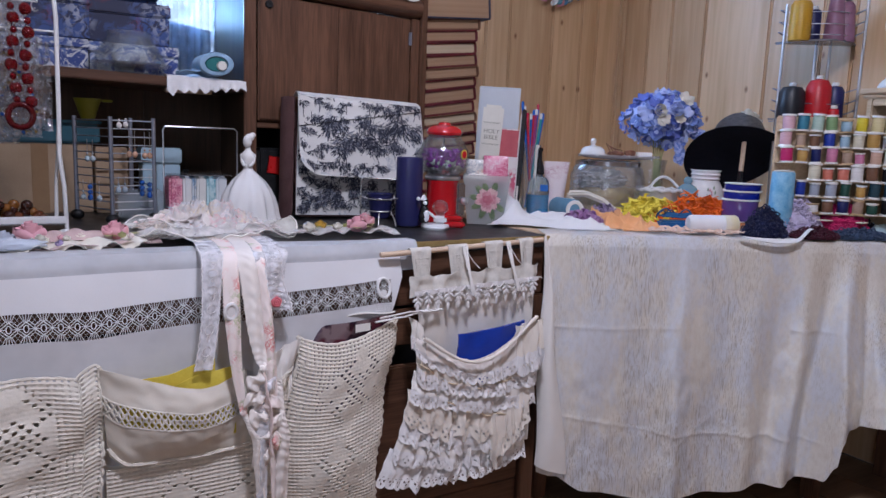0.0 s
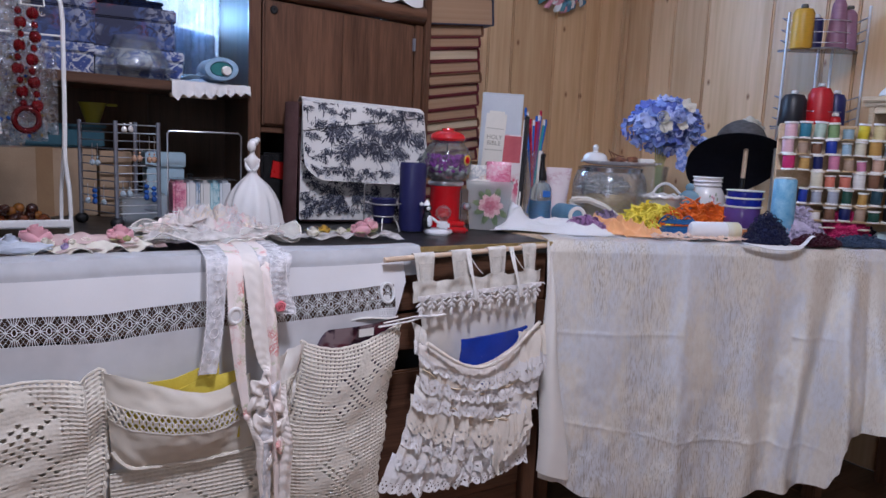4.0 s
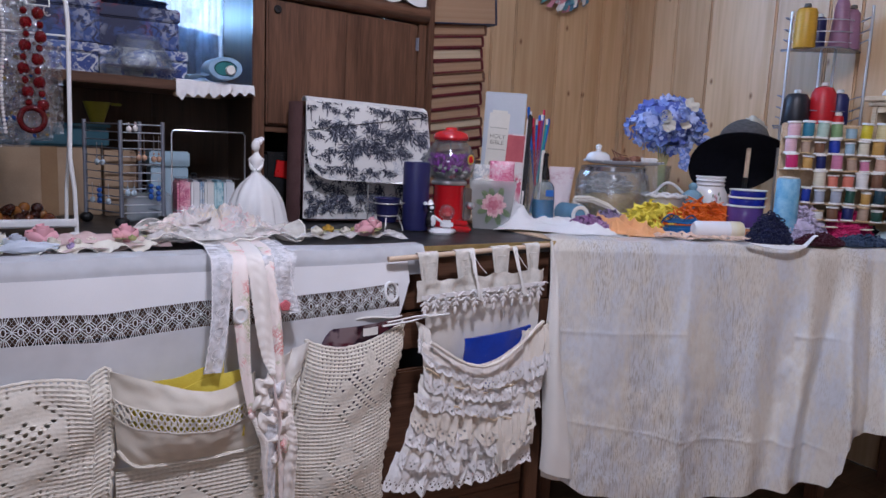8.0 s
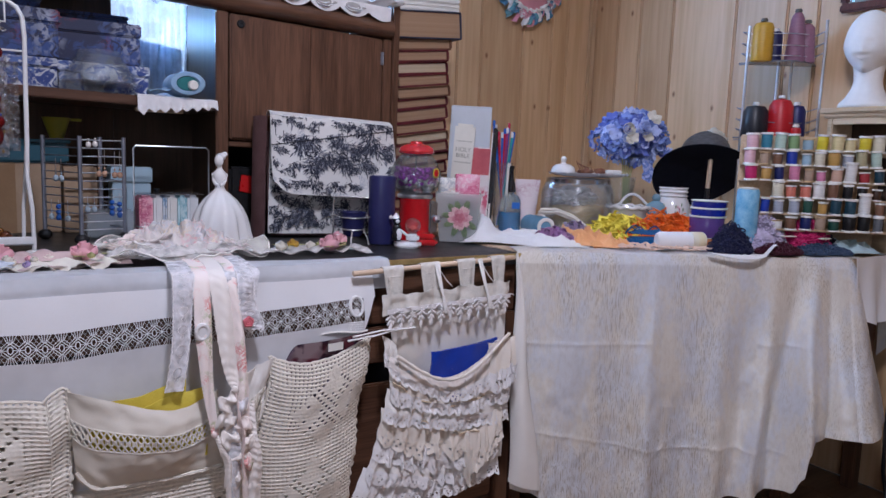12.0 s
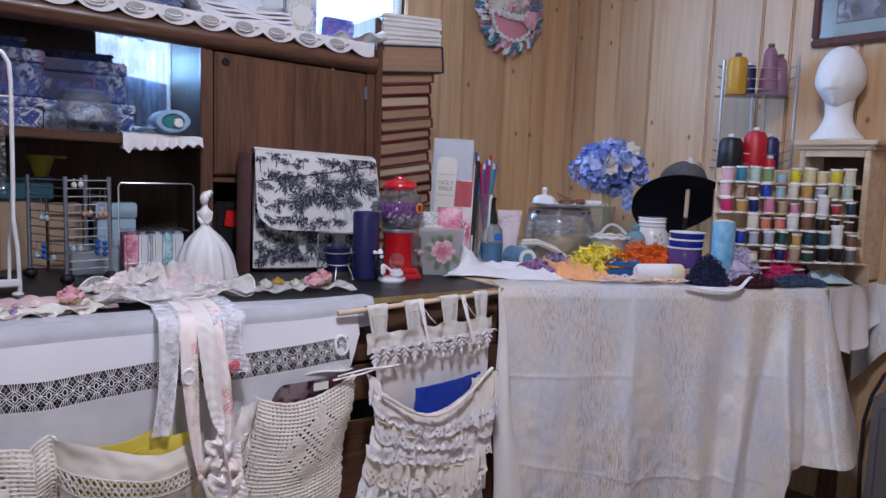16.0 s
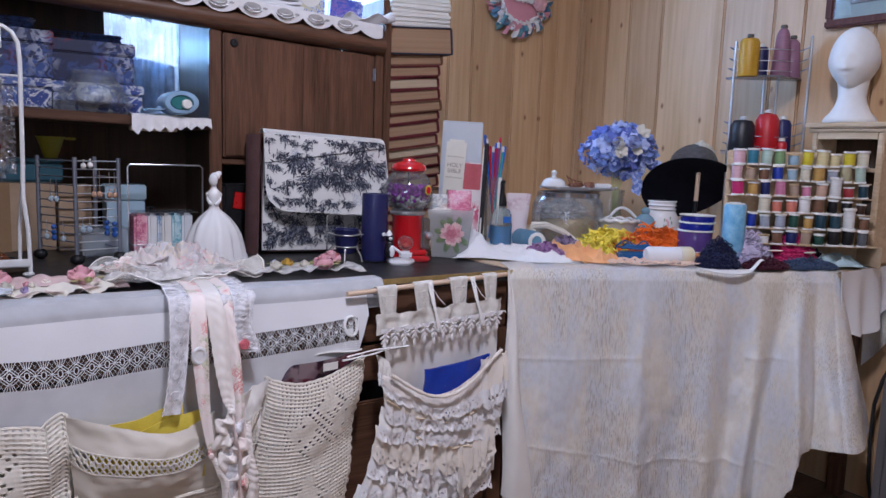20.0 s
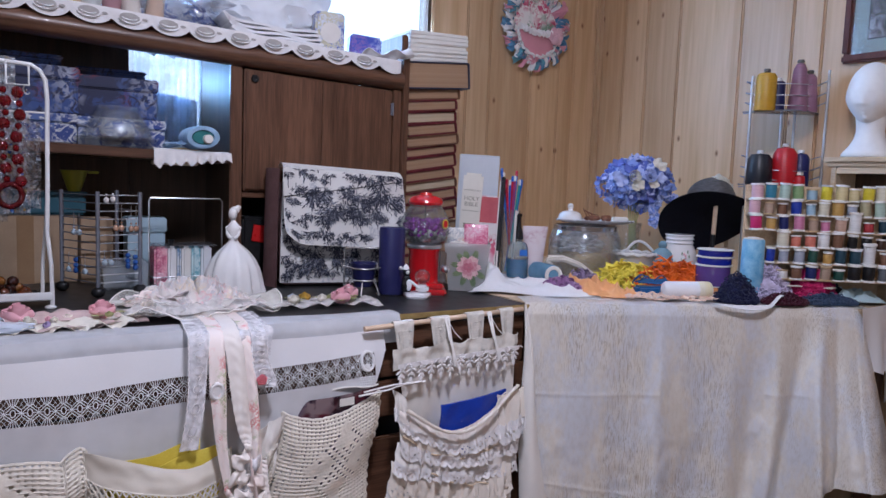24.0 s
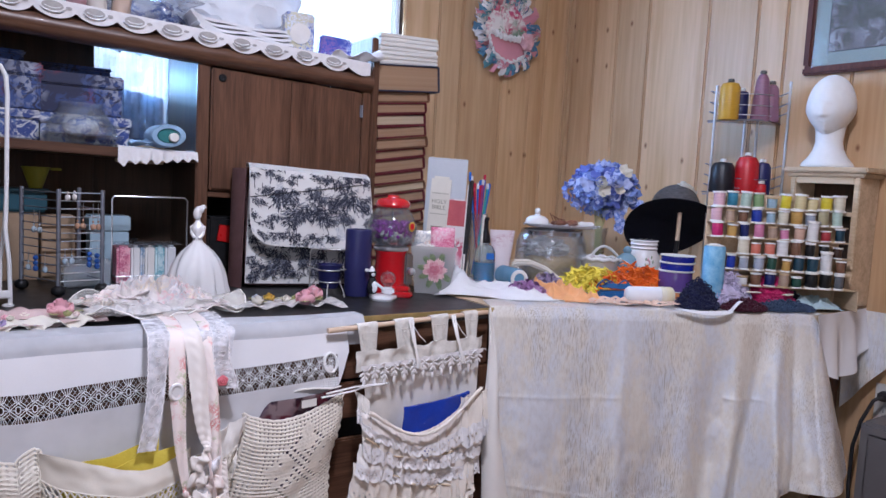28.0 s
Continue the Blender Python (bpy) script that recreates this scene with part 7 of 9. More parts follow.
part("cloth", G().sheet(lambda u, v: (.99 + u * .165, 2.02 + v * .05 + .01 * math.sin(u * 7), 1.444 + .020 * u * u * (1 - v) + .008 * math.sin(u * 13 + v * 3) - .035 * v * (1 - u)), 30, 10, .002), LINEN, wc)
part("knot", G().tube([(1.12, 2.04, 1.447), (1.14, 2.035, 1.454), (1.155, 2.033, 1.462)], [.012, .014, .016], 12), LINEN, wc)
fl = thing("folded_cloths", "stack of folded white table linen", "folded cloths", (.66, 2.15, 1.4255), -4)
for k in range(5):
    part("layer", G().sheet(lambda u, v, k=k: (-.05 + u * .27 - .006 * k, -.09 + v * .16, .010 * k + .028 * math.exp(-u * 8) + .003 * math.sin(u * 11 + k)), 20, 8, .007), LINEN, fl)
BLUEWHITE = printed("blue_white_print", (.70, .74, .82), [(.10, .16, .50), (.62, .58, .40)], 40, .7, .5)
bx = thing("blue_trinket_box", "blue and white trinket box with a cream medallion", "box", (.915, 2.13, 1.4255), -10)
part("body", G().box((-.045, -.035, 0), (.045, .035, .125), .006), BLUEWHITE, bx)
part("medallion", G().lathe([(0, 0), (.030, 0), (.031, .003), (0, .005)], (0, -.0355, .062), 24, turn=Matrix.Rotation(radians(90), 3, "X")), IVORY, bx, "cream round medallion")
pp = thing("blue_packet_box", "cobalt blue paper packet on the hutch top", "packet", (1.03, 2.12, 1.4255), -14)
part("body", G().box((-.05, -.03, 0), (.05, .03, .075), .006, Matrix.Rotation(.08, 4, "Y")), printed("cobalt_print", (.05, .08, .42), [(.5, .55, .75), (.2, .12, .4)], 40, .5, .4), pp)
wb = thing("white_plastic_bags", "crumpled white plastic bags heaped on the hutch", "plastic bags", (.80, 2.22, 1.4255))
part("bag", G().ball((-.05, 0, .13), .13, 4, (1.5, .55, 1.0), .35, 14, 2), cloth("white_polythene", (.82, .84, .88), .9, 20, .4), wb)
part("bag", G().ball((-.33, -.02, .07), .11, 4, (1.5, .6, .9), .5, 16, 8), FILM, wb)
part("bag_inner", G().ball((-.34, 0, .05), .09, 3, (1.6, .5, .8), .4, 14, 9), PALE_FLORAL, wb)
bag_cols = [(.62, .10, .05), (.70, .62, .50), (.66, .46, .12), (.60, .62, .62), (.40, .22, .24), (.70, .64, .58), (.60, .44, .34)]
for k, c in enumerate(bag_cols):
    rb_ = thing("rolled_fabric", "rolled fabric remnant standing on the hutch top", "fabric roll", (.10 + k * .052, 2.15, 1.4255), 0, "fabric rolls")
    part("roll", G().tube([(0, 0, .002), (.012 - .01 * (k % 3), 0, .10), (-.02 + .012 * (k % 3), 0, .19)], .024, 14), cloth("remnant", c), rb_)


def racked(x, z):
    """The old hutch leans a little: it rises towards its far end."""
    return .06 * (z - DESK_Z) * (1.12 - x)


for ob in list(hutch.children_recursive) + [c for t in (tr, wc, doily) for c in t.children]:
    if ob.location.length > 0:
        ob.location.z += racked(ob.location.x, ob.location.z)
    else:
        for v in ob.data.vertices:
            v.co.z += racked(v.co.x, v.co.z)
for ob in list(scene.collection.all_objects):
    kind_name = ob.name.split(".")[0]
    if ob.parent is None and kind_name in ("keepsake_box", "glass_cake_dome", "rolled_doily", "folded_cloths", "blue_trinket_box", "blue_packet_box", "white_plastic_bags", "rolled_fabric", "shelf_strip"):
        z = 1.09 if kind_name == "shelf_strip" else ob.location.z
        ob.location.z += racked(.46 if kind_name == "shelf_strip" else ob.location.x, min(z, 1.4255) if z > 1.39 else SH if z > 1.08 else DESK_Z)

# ---- lace cap and rose garlands on the desk ----
ORGANZA = veil("cream_organza", (.88, .86, .80), .27, 700)
LACEY = veil("pastel_lace", (.77, .74, .72), .62, 1500, vary=.22)
LACE_PINK = veil("pink_lace", (.84, .75, .74), .62, 1500, vary=.2)
def rosette(x, y, z, r, seed):
    """A fabric rose: a wound petal strip with a few loose outer petals."""
    rr = random.Random(seed)
    g = G()
    turns = 2.6
    def spiral(u, v):
        a = u * turns * TAU
        rad = r * (.15 + .62 * u) * (1 + .12 * math.sin(a * 2.5))
        return (x + rad * math.cos(a) * (1 + .25 * v), y + rad * math.sin(a) * (1 + .25 * v), z + r * (.1 + v * (1.55 - .55 * u)))
    g.sheet(spiral, 46, 4, .0008)
    for k in range(5):
        a0 = k * TAU / 5 + rr.random()
        def petal(u, v, a0=a0):
            a = a0 + (u - .5) * 1.5
            rad = r * (.50 + .62 * math.sin(v * 2.1))
            return (x + rad * math.cos(a), y + rad * math.sin(a), z + r * (-.1 + 1.25 * v * (1 - .35 * (2 * u - 1) ** 2)))
        g.sheet(petal, 7, 6, .0008)
    return g


cap = thing("lace_bonnet", "frilly organza and lace bonnet with pastel flowers lying on the desk", "bonnet", (0.396, 1.652, DESK_Z), 0)


def frill(r0, r1, z0, z1, waves, amp, seed, sx=1.0):
    def fn(u, v):
        a = u * TAU
        r = r0 + (r1 - r0) * v
        w = 2.2 * noise.noise(Vector((math.cos(a) * waves * .3, math.sin(a) * waves * .3, seed + v))) + .45 * math.sin(a * waves + seed)
        rr = r * (1 + .10 * v * math.sin(3 * a + seed))
        crimp = .35 * noise.noise(Vector((math.cos(a) * waves, math.sin(a) * waves, seed + 5 + 2 * v)))
        return (sx * rr * math.cos(a), .72 * rr * math.sin(a), max(.0015, z0 + (z1 - z0) * v + amp * v * (w + 1.6 * crimp) + .5 * amp * v))
    return G().sheet(fn, 150, 10, .0006)


part("brim", frill(.06, .172, .026, .010, 6, .014, 1, 1.12), ORGANZA, cap, "sheer wired organza brim")
rim = [p for k, p in enumerate(frill(.06, .172, .026, .010, 6, .014, 1, 1.12).v[:151 * 11]) if k % 11 == 10][:-1]
part("brim_edge", G().tube(rim, .0017, 5, closed=True), IVORY, cap)
part("brim", frill(.05, .135, .030, .026, 8, .012, 4, 1.15), ORGANZA, cap, "second sheer organza layer")


def rumple(x, y, w, d, h, z, seed, turn):
    c, s_ = math.cos(turn), math.sin(turn)
    def fn(u, v):
        px, py = (u - .5) * w, (v - .5) * d
        f = max(0, 1 - (2 * u - 1) ** 2) * max(0, 1 - (2 * v - 1) ** 2)
        q = noise.noise(Vector((u * 5, v * 4, seed))) * .45 + noise.noise(Vector((u * 11, v * 9, seed + 3))) * .36 + noise.noise(Vector((u * 24, v * 20, seed + 5))) * .14
        px += .02 * noise.noise(Vector((v * 6, seed, u * 3)))
        py += .02 * noise.noise(Vector((u * 6, seed + 9, v * 3)))
        return (x + c * px - s_ * py, y + s_ * px + c * py, z + .70 * h * (.25 + .75 * f ** .5) * (.8 + 1.2 * q))
    return G().sheet(fn, 56, 46, .0009)


part("frill", frill(.035, .112, .028, .014, 13, .009, 2, 1.15), LACEY, cap)
part("frill", frill(.030, .098, .038, .024, 11, .010, 5, 1.15), FLORAL, cap, "floral print frill")
part("frill", frill(.015, .080, .052, .034, 12, .010, 7, 1.2), LACEY, cap)
part("frill", frill(.045, .104, .036, .026, 9, .008, 12, 1.2), LACEY, cap)
part("frill", frill(.020, .078, .050, .044, 7, .010, 14, 1.2), LACE_PINK, cap, "faint pink lace frill")
for x, y, w, d, h, z, seed, turn, mt in ((.02, -.055, .17, .10, .036, .018, 31.5, .2, LACEY), (-.07, -.045, .13, .10, .034, .016, 35.5, -.3, LACEY), (.08, -.03, .12, .10, .036, .018, 38.5, .5, LACE_PINK),
                                         (-.085, .01, .11, .09, .040, .022, 47.5, .1, FLORAL)):
    part("lace_fold", rumple(x, y, w, d, h, z, seed, turn), mt, cap)
part("lace_fold", rumple(-.03, -.01, .17, .12, .040, .010, 1.5, .3), LACEY, cap)
part("lace_fold", rumple(.045, -.02, .13, .10, .040, .008, 6.5, -.4), FLORAL, cap, "floral print fold")


def crushed(u, v):
    """The soft crown, fallen into creases."""
    a = u * TAU
    x, y = .128 * v * math.cos(a), .090 * v * math.sin(a)
    crease = lambda f, k: 1 - min(1, abs(2.3 * noise.noise(Vector((x * f, y * f * 1.3, k)))))
    z = .016 + .050 * max(0, 1 - v ** 2.2) ** .7 + (.030 * (crease(28, 2.5) - .5) + .020 * (crease(62, 7.5) - .5) + .008 * (crease(130, 3.5) - .5)) * (1 - .4 * v)
    return (x + .014 * noise.noise(Vector((x * 30, y * 30, 4))), y + .014 * noise.noise(Vector((x * 30, y * 30, 9))), max(.012, z))


part("crown", G().sheet(crushed, 150, 44, .0008), printed("faded_floral_lace", (.68, .63, .60), [(.70, .46, .47), (.58, .57, .59), (.70, .60, .48)], 46, (.38, .40, .30), .9, 1.2, 1.2, 3), cap, "crushed crown of faded floral lace")


ROSE_PINK = cloth("rose_pink_satin", (.86, .46, .52), .85)
ROSE_CREAM = cloth("cream_satin", (.80, .76, .66), .85)
ROSE_BLUE = cloth("powder_blue_satin", (.58, .64, .74), .85)
LEAFG = cloth("pale_green_leaf", (.46, .46, .20), .7)
GOLDY = cloth("gold_bud", (.66, .40, .06), .7)
LILAC = cloth("lilac_bud", (.42, .34, .58), .7)


def garland(name, label, at, rz, base_fn, roses):
    g = thing(name, label, "garland", at, rz)
    part("ribbon_base", base_fn, veil("mauve_tulle_" + name, (.74, .56, .54), .6, 700) if name == "rose_garland" else LACEY, g)
    for k, (x, y, z, r, mt) in enumerate(roses):
        part("rose" if r > .012 else "bud", rosette(x, y, z, r * 1.08, k), mt, g)
        for s in (-1, 1):
            if r > .008:
                def leaf_fn(u, v, s=s, x=x, y=y, z=z, r=r, k=k):
                    a = k * 1.3 + s * .9 + 1.2
                    l = v * r * 1.7 + r * .5
                    w = r * .55 * math.sin(math.pi * v) * (u - .5) * 2
                    return (x + math.cos(a) * l - math.sin(a) * w, y + math.sin(a) * l + math.cos(a) * w, z + .004 + r * .35 * math.sin(v * 2))
                part("leaf", G().sheet(leaf_fn, 4, 6, .0006), LEAFG, g)
    return g


def tulle(L, W, seed):
    return G().sheet(lambda u, v: ((u - .5) * L, (v - .5) * W * (1 + .2 * math.sin(u * 9 + seed)) + .012 * math.sin(u * 7 + seed), .004 + .010 * abs(noise.noise(Vector((u * 9, v * 4, seed)))) + .004 * (1 + math.sin(u * 31 + v * 3))), 60, 10, .001)


garland("rose_garland", "garland of fabric roses on tulle lying along the desk front", (0.06, 1.575, DESK_Z + .001), 4, tulle(.46, .085, 1),
        [(.000, .012, .012, .024, ROSE_PINK), (-.085, .0, .012, .022, ROSE_CREAM), (.012, -.022, .010, .013, ROSE_CREAM), (.150, .02, .012, .021, ROSE_PINK),
         (.085, .015, .010, .012, ROSE_CREAM), (.045, -.030, .008, .008, LILAC), (-.045, -.02, .01, .018, ROSE_BLUE), (-.14, -.01, .01, .024, ROSE_PINK)])
rg = bpy.data.objects["rose_garland"]
rgr = random.Random(31)


def pinked(u, v):
    a = math.sin(u * 5 + 1)
    tooth = .007 * abs((u * 34) % 1 - .5) * 2 * (1 if v < .2 else 0)
    return (-.20 + u * .40, -.048 + v * .055 - tooth + .010 * a, .009 + .008 * v + .007 * math.sin(u * 40 + 2 * v) * (1 - .5 * v) + .006 * noise.noise(Vector((u * 20, v * 3, 2))))


part("pinked_frill", G().sheet(pinked, 136, 6, .0008), ROSE_CREAM, rg, "cream pinked frill")
part("tulle_fold", G().sheet(lambda u, v: (-.19 + u * .33, -.012 + v * .050 + .008 * math.sin(u * 9), .016 + .020 * math.sin(math.pi * v) * (.6 + .8 * abs(noise.noise(Vector((u * 8, v * 2, 7)))))), 60, 12, .0008), bpy.data.materials["mauve_tulle_rose_garland"], rg, "mauve tulle puff")
for k in range(16):
    part("bud", rosette(rgr.uniform(-.17, .17), rgr.uniform(-.035, .04), .020, rgr.uniform(.006, .011), 60 + k), rgr.choice((ROSE_CREAM, ROSE_CREAM, ROSE_PINK, PINKISH, LEAFG)), rg)
bl_ = thing("blue_chiffon_bow", "powder blue chiffon bow on the garland", "bow", (0.035, 1.532, DESK_Z + .012), 4)
part("loop", G().ball((0, 0, .006), .02, 3, (2.4, .7, .55), .3, 12, 3), veil("blue_chiffon", (.60, .66, .76), .9), bl_)
gar = garland("flower_collar", "cream lace collar trimmed with small fabric flowers", (0.690, 1.645, DESK_Z + .001), -8, tulle(.30, .10, 4),
        [(-.115, .035, .008, .012, ROSE_CREAM), (-.09, .038, .008, .011, ROSE_CREAM), (-.05, .036, .008, .010, ROSE_BLUE), (-.02, .034, .008, .012, GOLDY),
         (-.055, .0, .008, .012, ROSE_CREAM), (.02, .02, .008, .010, ROSE_CREAM), (.045, .018, .008, .011, LEAFG), (.085, .012, .014, .020, ROSE_PINK),
         (.055, -.022, .010, .020, ROSE_PINK), (.07, .0, .010, .012, GOLDY)])
part("pearl", G().ball((.085, .008, .036), .008, 2), PEARL, gar)

# ---- things on the side table ----
TZ = DESK_Z + .012


def loops(at, spread, n, r, seed, flat=.6, ring=.014):
    """A heap of yarn or felt loops."""
    rr = random.Random(seed)
    g = G()
    for k in range(n):
        a, q = rr.random() * TAU, math.sqrt(rr.random())
        cx, cy = spread[0] * q * math.cos(a), spread[1] * q * math.sin(a)
        cz = spread[2] * (1 - q * q) * rr.random() + r
        tilt = Euler((rr.uniform(-1.1, 1.1), rr.uniform(-1.1, 1.1), rr.random() * TAU)).to_matrix()
        R = ring * rr.uniform(.6, 1.2)
        pts = [Vector((cx, cy, cz + R * .35)) + tilt @ Vector((R * math.cos(t), R * .7 * math.sin(t), .3 * R * math.sin(2 * t))) for t in np.linspace(0, TAU, 10)[:-1]]
        for p in pts:
            p.z = max(p.z, r * .6)
        g.tube(pts, r, 5, closed=True, flat=flat)
    return g


def curls(spread, n, seed, r=.0035, petal=.016):
    """A heap of cut felt petals."""
    rr = random.Random(seed)
    g = G()
    for k in range(n):
        a, q = rr.random() * TAU, math.sqrt(rr.random())
        c = Vector((spread[0] * q * math.cos(a), spread[1] * q * math.sin(a), spread[2] * (1 - q * q) * (.35 + .65 * rr.random()) + .002))
        m = Euler((rr.uniform(-.9, .9), rr.uniform(-.9, .9), rr.random() * TAU)).to_matrix()
        L = petal * rr.uniform(.7, 1.5)
        w = .0042 * rr.uniform(.7, 1.4)
        def fn(u, v):
            p = c + m @ Vector(((v - .5) * L * 1.8, (u - .5) * w * 2 * (.55 + .6 * math.sin(math.pi * v)) + .3 * L * math.sin(v * 3.6 + k), .008 * math.sin(v * 5)))
            p.z = max(p.z, .001)
            return p
        g.sheet(fn, 2, 6, .0014)
    return g


def crumple(w, d, h, seed, freq=7.0, thick=.0015, n=46):
    """A crumpled piece of cloth lying in a heap."""
    def fn(u, v):
        x, y = (u - .5) * w, (v - .5) * d
        f = max(0, 1 - (2 * u - 1) ** 4) * max(0, 1 - (2 * v - 1) ** 4)
        nz = noise.noise(Vector((u * freq, v * freq * .8, seed))) * .6 + noise.noise(Vector((u * freq * 2.3, v * freq * 2.1, seed + 4))) * .35
        z = h * f * (.55 + .9 * nz)
        z = abs(z) + .0015
        return (x + .08 * w * noise.noise(Vector((v * 4, seed, u))), y + .12 * d * noise.noise(Vector((u * 4, seed + 2, v))), z)
    return G().sheet(fn, n, n, thick)


# white basket, jars, teapot
bs = thing("porcelain_basket", "white woven porcelain basket with a looped handle", "basket", (1.800, 1.655, TZ - .032), -30)
part("bowl", G().lathe([(.035, .058), (.04, .06), (.058, .085), (.066, .118), (.069, .122), (.066, .123), (.055, .087), (.03, .066), (0, .064)], seg=36, wob=lambda a, z: 1 + .03 * math.sin(18 * a)), PORCELAIN, bs)
part("rim", G().tube([(.068 * math.cos(a), .068 * math.sin(a), .122 + .003 * math.sin(12 * a)) for a in np.linspace(0, TAU, 41)[:-1]], .006, 8, closed=True), PORCELAIN, bs)
part("handle", G().tube([(-.035 + .105 * t, -.01, .118 + .045 * math.sin(math.pi * t ** .8)) for t in np.linspace(0, 1, 16)], .0045, 8), PORCELAIN, bs)
part("foot", G().lathe([(.05, .033), (.05, .037), (.035, .042), (.034, .0575), (0, .0575)], seg=24), PORCELAIN, bs)
tp = thing("blue_bell_jar", "small pale blue glass bell-shaped jar", "jar", (1.868, 1.600, TZ), -30)
BLUEG = gloss("pale_blue_glaze", (.22, .38, .48), .2, .8)
part("body", G().lathe([(0, .0), (.036, .002), (.042, .02), (.040, .055), (.040, .075), (.032, .098), (.016, .110), (.010, .113), (0, .113)], seg=28), BLUEG, tp)
part("knob", G().ball((0, 0, .122), .014, 2), BLUEG, tp)
rj = thing("rose_jar", "white china jar with a rose pattern and ribbed neck", "jar", (1.930, 1.585, TZ), 0)
part("body", G().lathe([(0, 0), (.038, 0), (.045, .01), (.056, .045), (.058, .075), (.053, .105), (.044, .122), (.042, .126), (0, .126)], seg=36), gloss("ivory_china", (.80, .79, .78), .15, .95, .5), rj)
def jar_spot(a, z, r=.0575):
    return (r * math.cos(radians(a)), r * math.sin(radians(a)), z)


rosy, green = G(), G()
for a0, z0, n in ((-138, .066, 7), (-100, .045, 4), (-176, .088, 4), (-118, .092, 3)):
    for k in range(n):
        rosy.ball(jar_spot(a0 + 7 * math.cos(k * 2.4) * (k > 0), z0 + .008 * math.sin(k * 2.4) * (k > 0), .0562 + .0006 * (k == 0)), .0058 - .0004 * n, 2, (.6, .6, 1), .3, 9, k)
    for k in range(4):
        green.ball(jar_spot(a0 + 13 * math.cos(k * 1.7 + 1), z0 + .015 * math.sin(k * 1.7 + 1), .0560), .0048, 2, (.5, .5, 1.3), .2, 9, k)
part("painted_rose", rosy, surface("jar_rose", (.62, .20, .30), (.80, .52, .56), 150, .3, .1), rj, "pink painted roses")
part("painted_leaf", green, surface("jar_leaf", (.22, .30, .20), (.40, .46, .34), 150, .3, .1), rj)
part("lid", G().lathe([(.044, .127), (.046, .131), (.042, .135), (.042, .140), (.047, .143), (.043, .147), (.043, .152), (.047, .155), (.046, .158), (0, .158)], seg=36), PORCELAIN, rj)

# glass casket with a lid tray
gc = thing("glass_jar", "large ribbed clear glass jar holding gold net and shells", "glass jar", (1.692, 1.775, TZ), -30)
gc.scale = (1.08, 1.08, .98)
part("jar", G().lathe([(.085, .0), (.102, .004), (.109, .02), (.111, .07), (.109, .13), (.100, .158), (.092, .168), (.090, .168), (.097, .157), (.106, .13), (.108, .07), (.105, .022), (.095, .008), (0, .006)],
     seg=60, wob=lambda a, z: 1 + .012 * math.sin(30 * a)), thin_glass("ribbed_glass", haze=.10), gc)
part("collar", G().lathe([(.093, .160), (.096, .162), (.096, .176), (.090, .178), (.089, .168)], seg=40), gloss("chrome_collar", (.5, .5, .52), .2, metal=.9), gc)
GOLDNET = surface("gold_net", (.42, .26, .08), (.72, .55, .26), 60, .45, .8, 120, metal=.3, depth=.004)
gn = G()
for q in range(26):
    for sgn in (-1, 1):
        gn.tube([(.0985 * math.cos(a), .0985 * math.sin(a), .012 + .075 * t) for t in np.linspace(0, 1, 8) for a in [q * TAU / 26 + sgn * .9 * t]], .0014, 4)
part("gold_net", gn, GOLDNET, gc)
part("gold_paper", G().lathe([(0, .010), (.090, .010), (.096, .02), (.096, .078), (.085, .092), (.05, .098), (0, .094)], seg=40, wob=lambda a, z: 1 + .025 * math.sin(7 * a + z * 60) + .015 * math.sin(17 * a)), surface("gold_foil_paper", (.46, .28, .09), (.74, .55, .28), 45, .35, .8, 90, metal=.35, depth=.004), gc)
part("shell_filling", G().ball((-.02, -.02, .112), .068, 4, (1, 1, .55), .5, 18, 6), surface("grey_shells", (.24, .22, .20), (.70, .68, .66), 70, .3, .5), gc)
ly = thing("glass_tray", "oval white tray on the jar with potpourri and a knobbed lid", "tray", (1.712, 1.772, TZ + .1785), -30)
part("tray", G().lathe([(0, .0), (.05, .0), (.10, .004), (.120, .012), (.122, .014), (.118, .014), (.098, .007), (0, .003)], (.015, 0, 0), 44, turn=Matrix.Diagonal((1.1, .7, 1))), PORCELAIN, ly)
part("tray_lid", G().lathe([(.040, .014), (.040, .018), (.036, .030), (.026, .038), (.010, .041), (.007, .045), (.009, .052), (.010, .058), (.006, .064), (0, .066)], (-.070, .0, 0), 28), PORCELAIN, ly)
POT = surface("potpourri", (.10, .035, .02), (.30, .12, .06), 80, .6, .5)
for k, (x, y, r) in enumerate(((.000, -.02, .012), (.045, -.02, .014), (.022, .01, .010), (.052, -.012, .010), (-.01, .012, .009))):
    part("pod", G().ball((x, y, .012 + r * .6), r, 2, (1.2, 1, .8), .4, 9, k), POT, ly)
for k in range(5):
    part("twig", G().tube([(-.012 + .008 * k, -.01, .012), (-.020 + .010 * k, -.012, .03), (-.030 + .006 * k, -.01, .050 - .004 * k)], .0016, 5), POT, ly)
part("white_block", G().box((.065, -.03, .014), (.118, .0, .026), .004), PAPER, ly)
for k in range(8):
    a = k * .8
    part("bead_drop", G().ball((.015 + .128 * math.cos(a), .080 * math.sin(a), .011), .005, 1), PORCELAIN, ly)

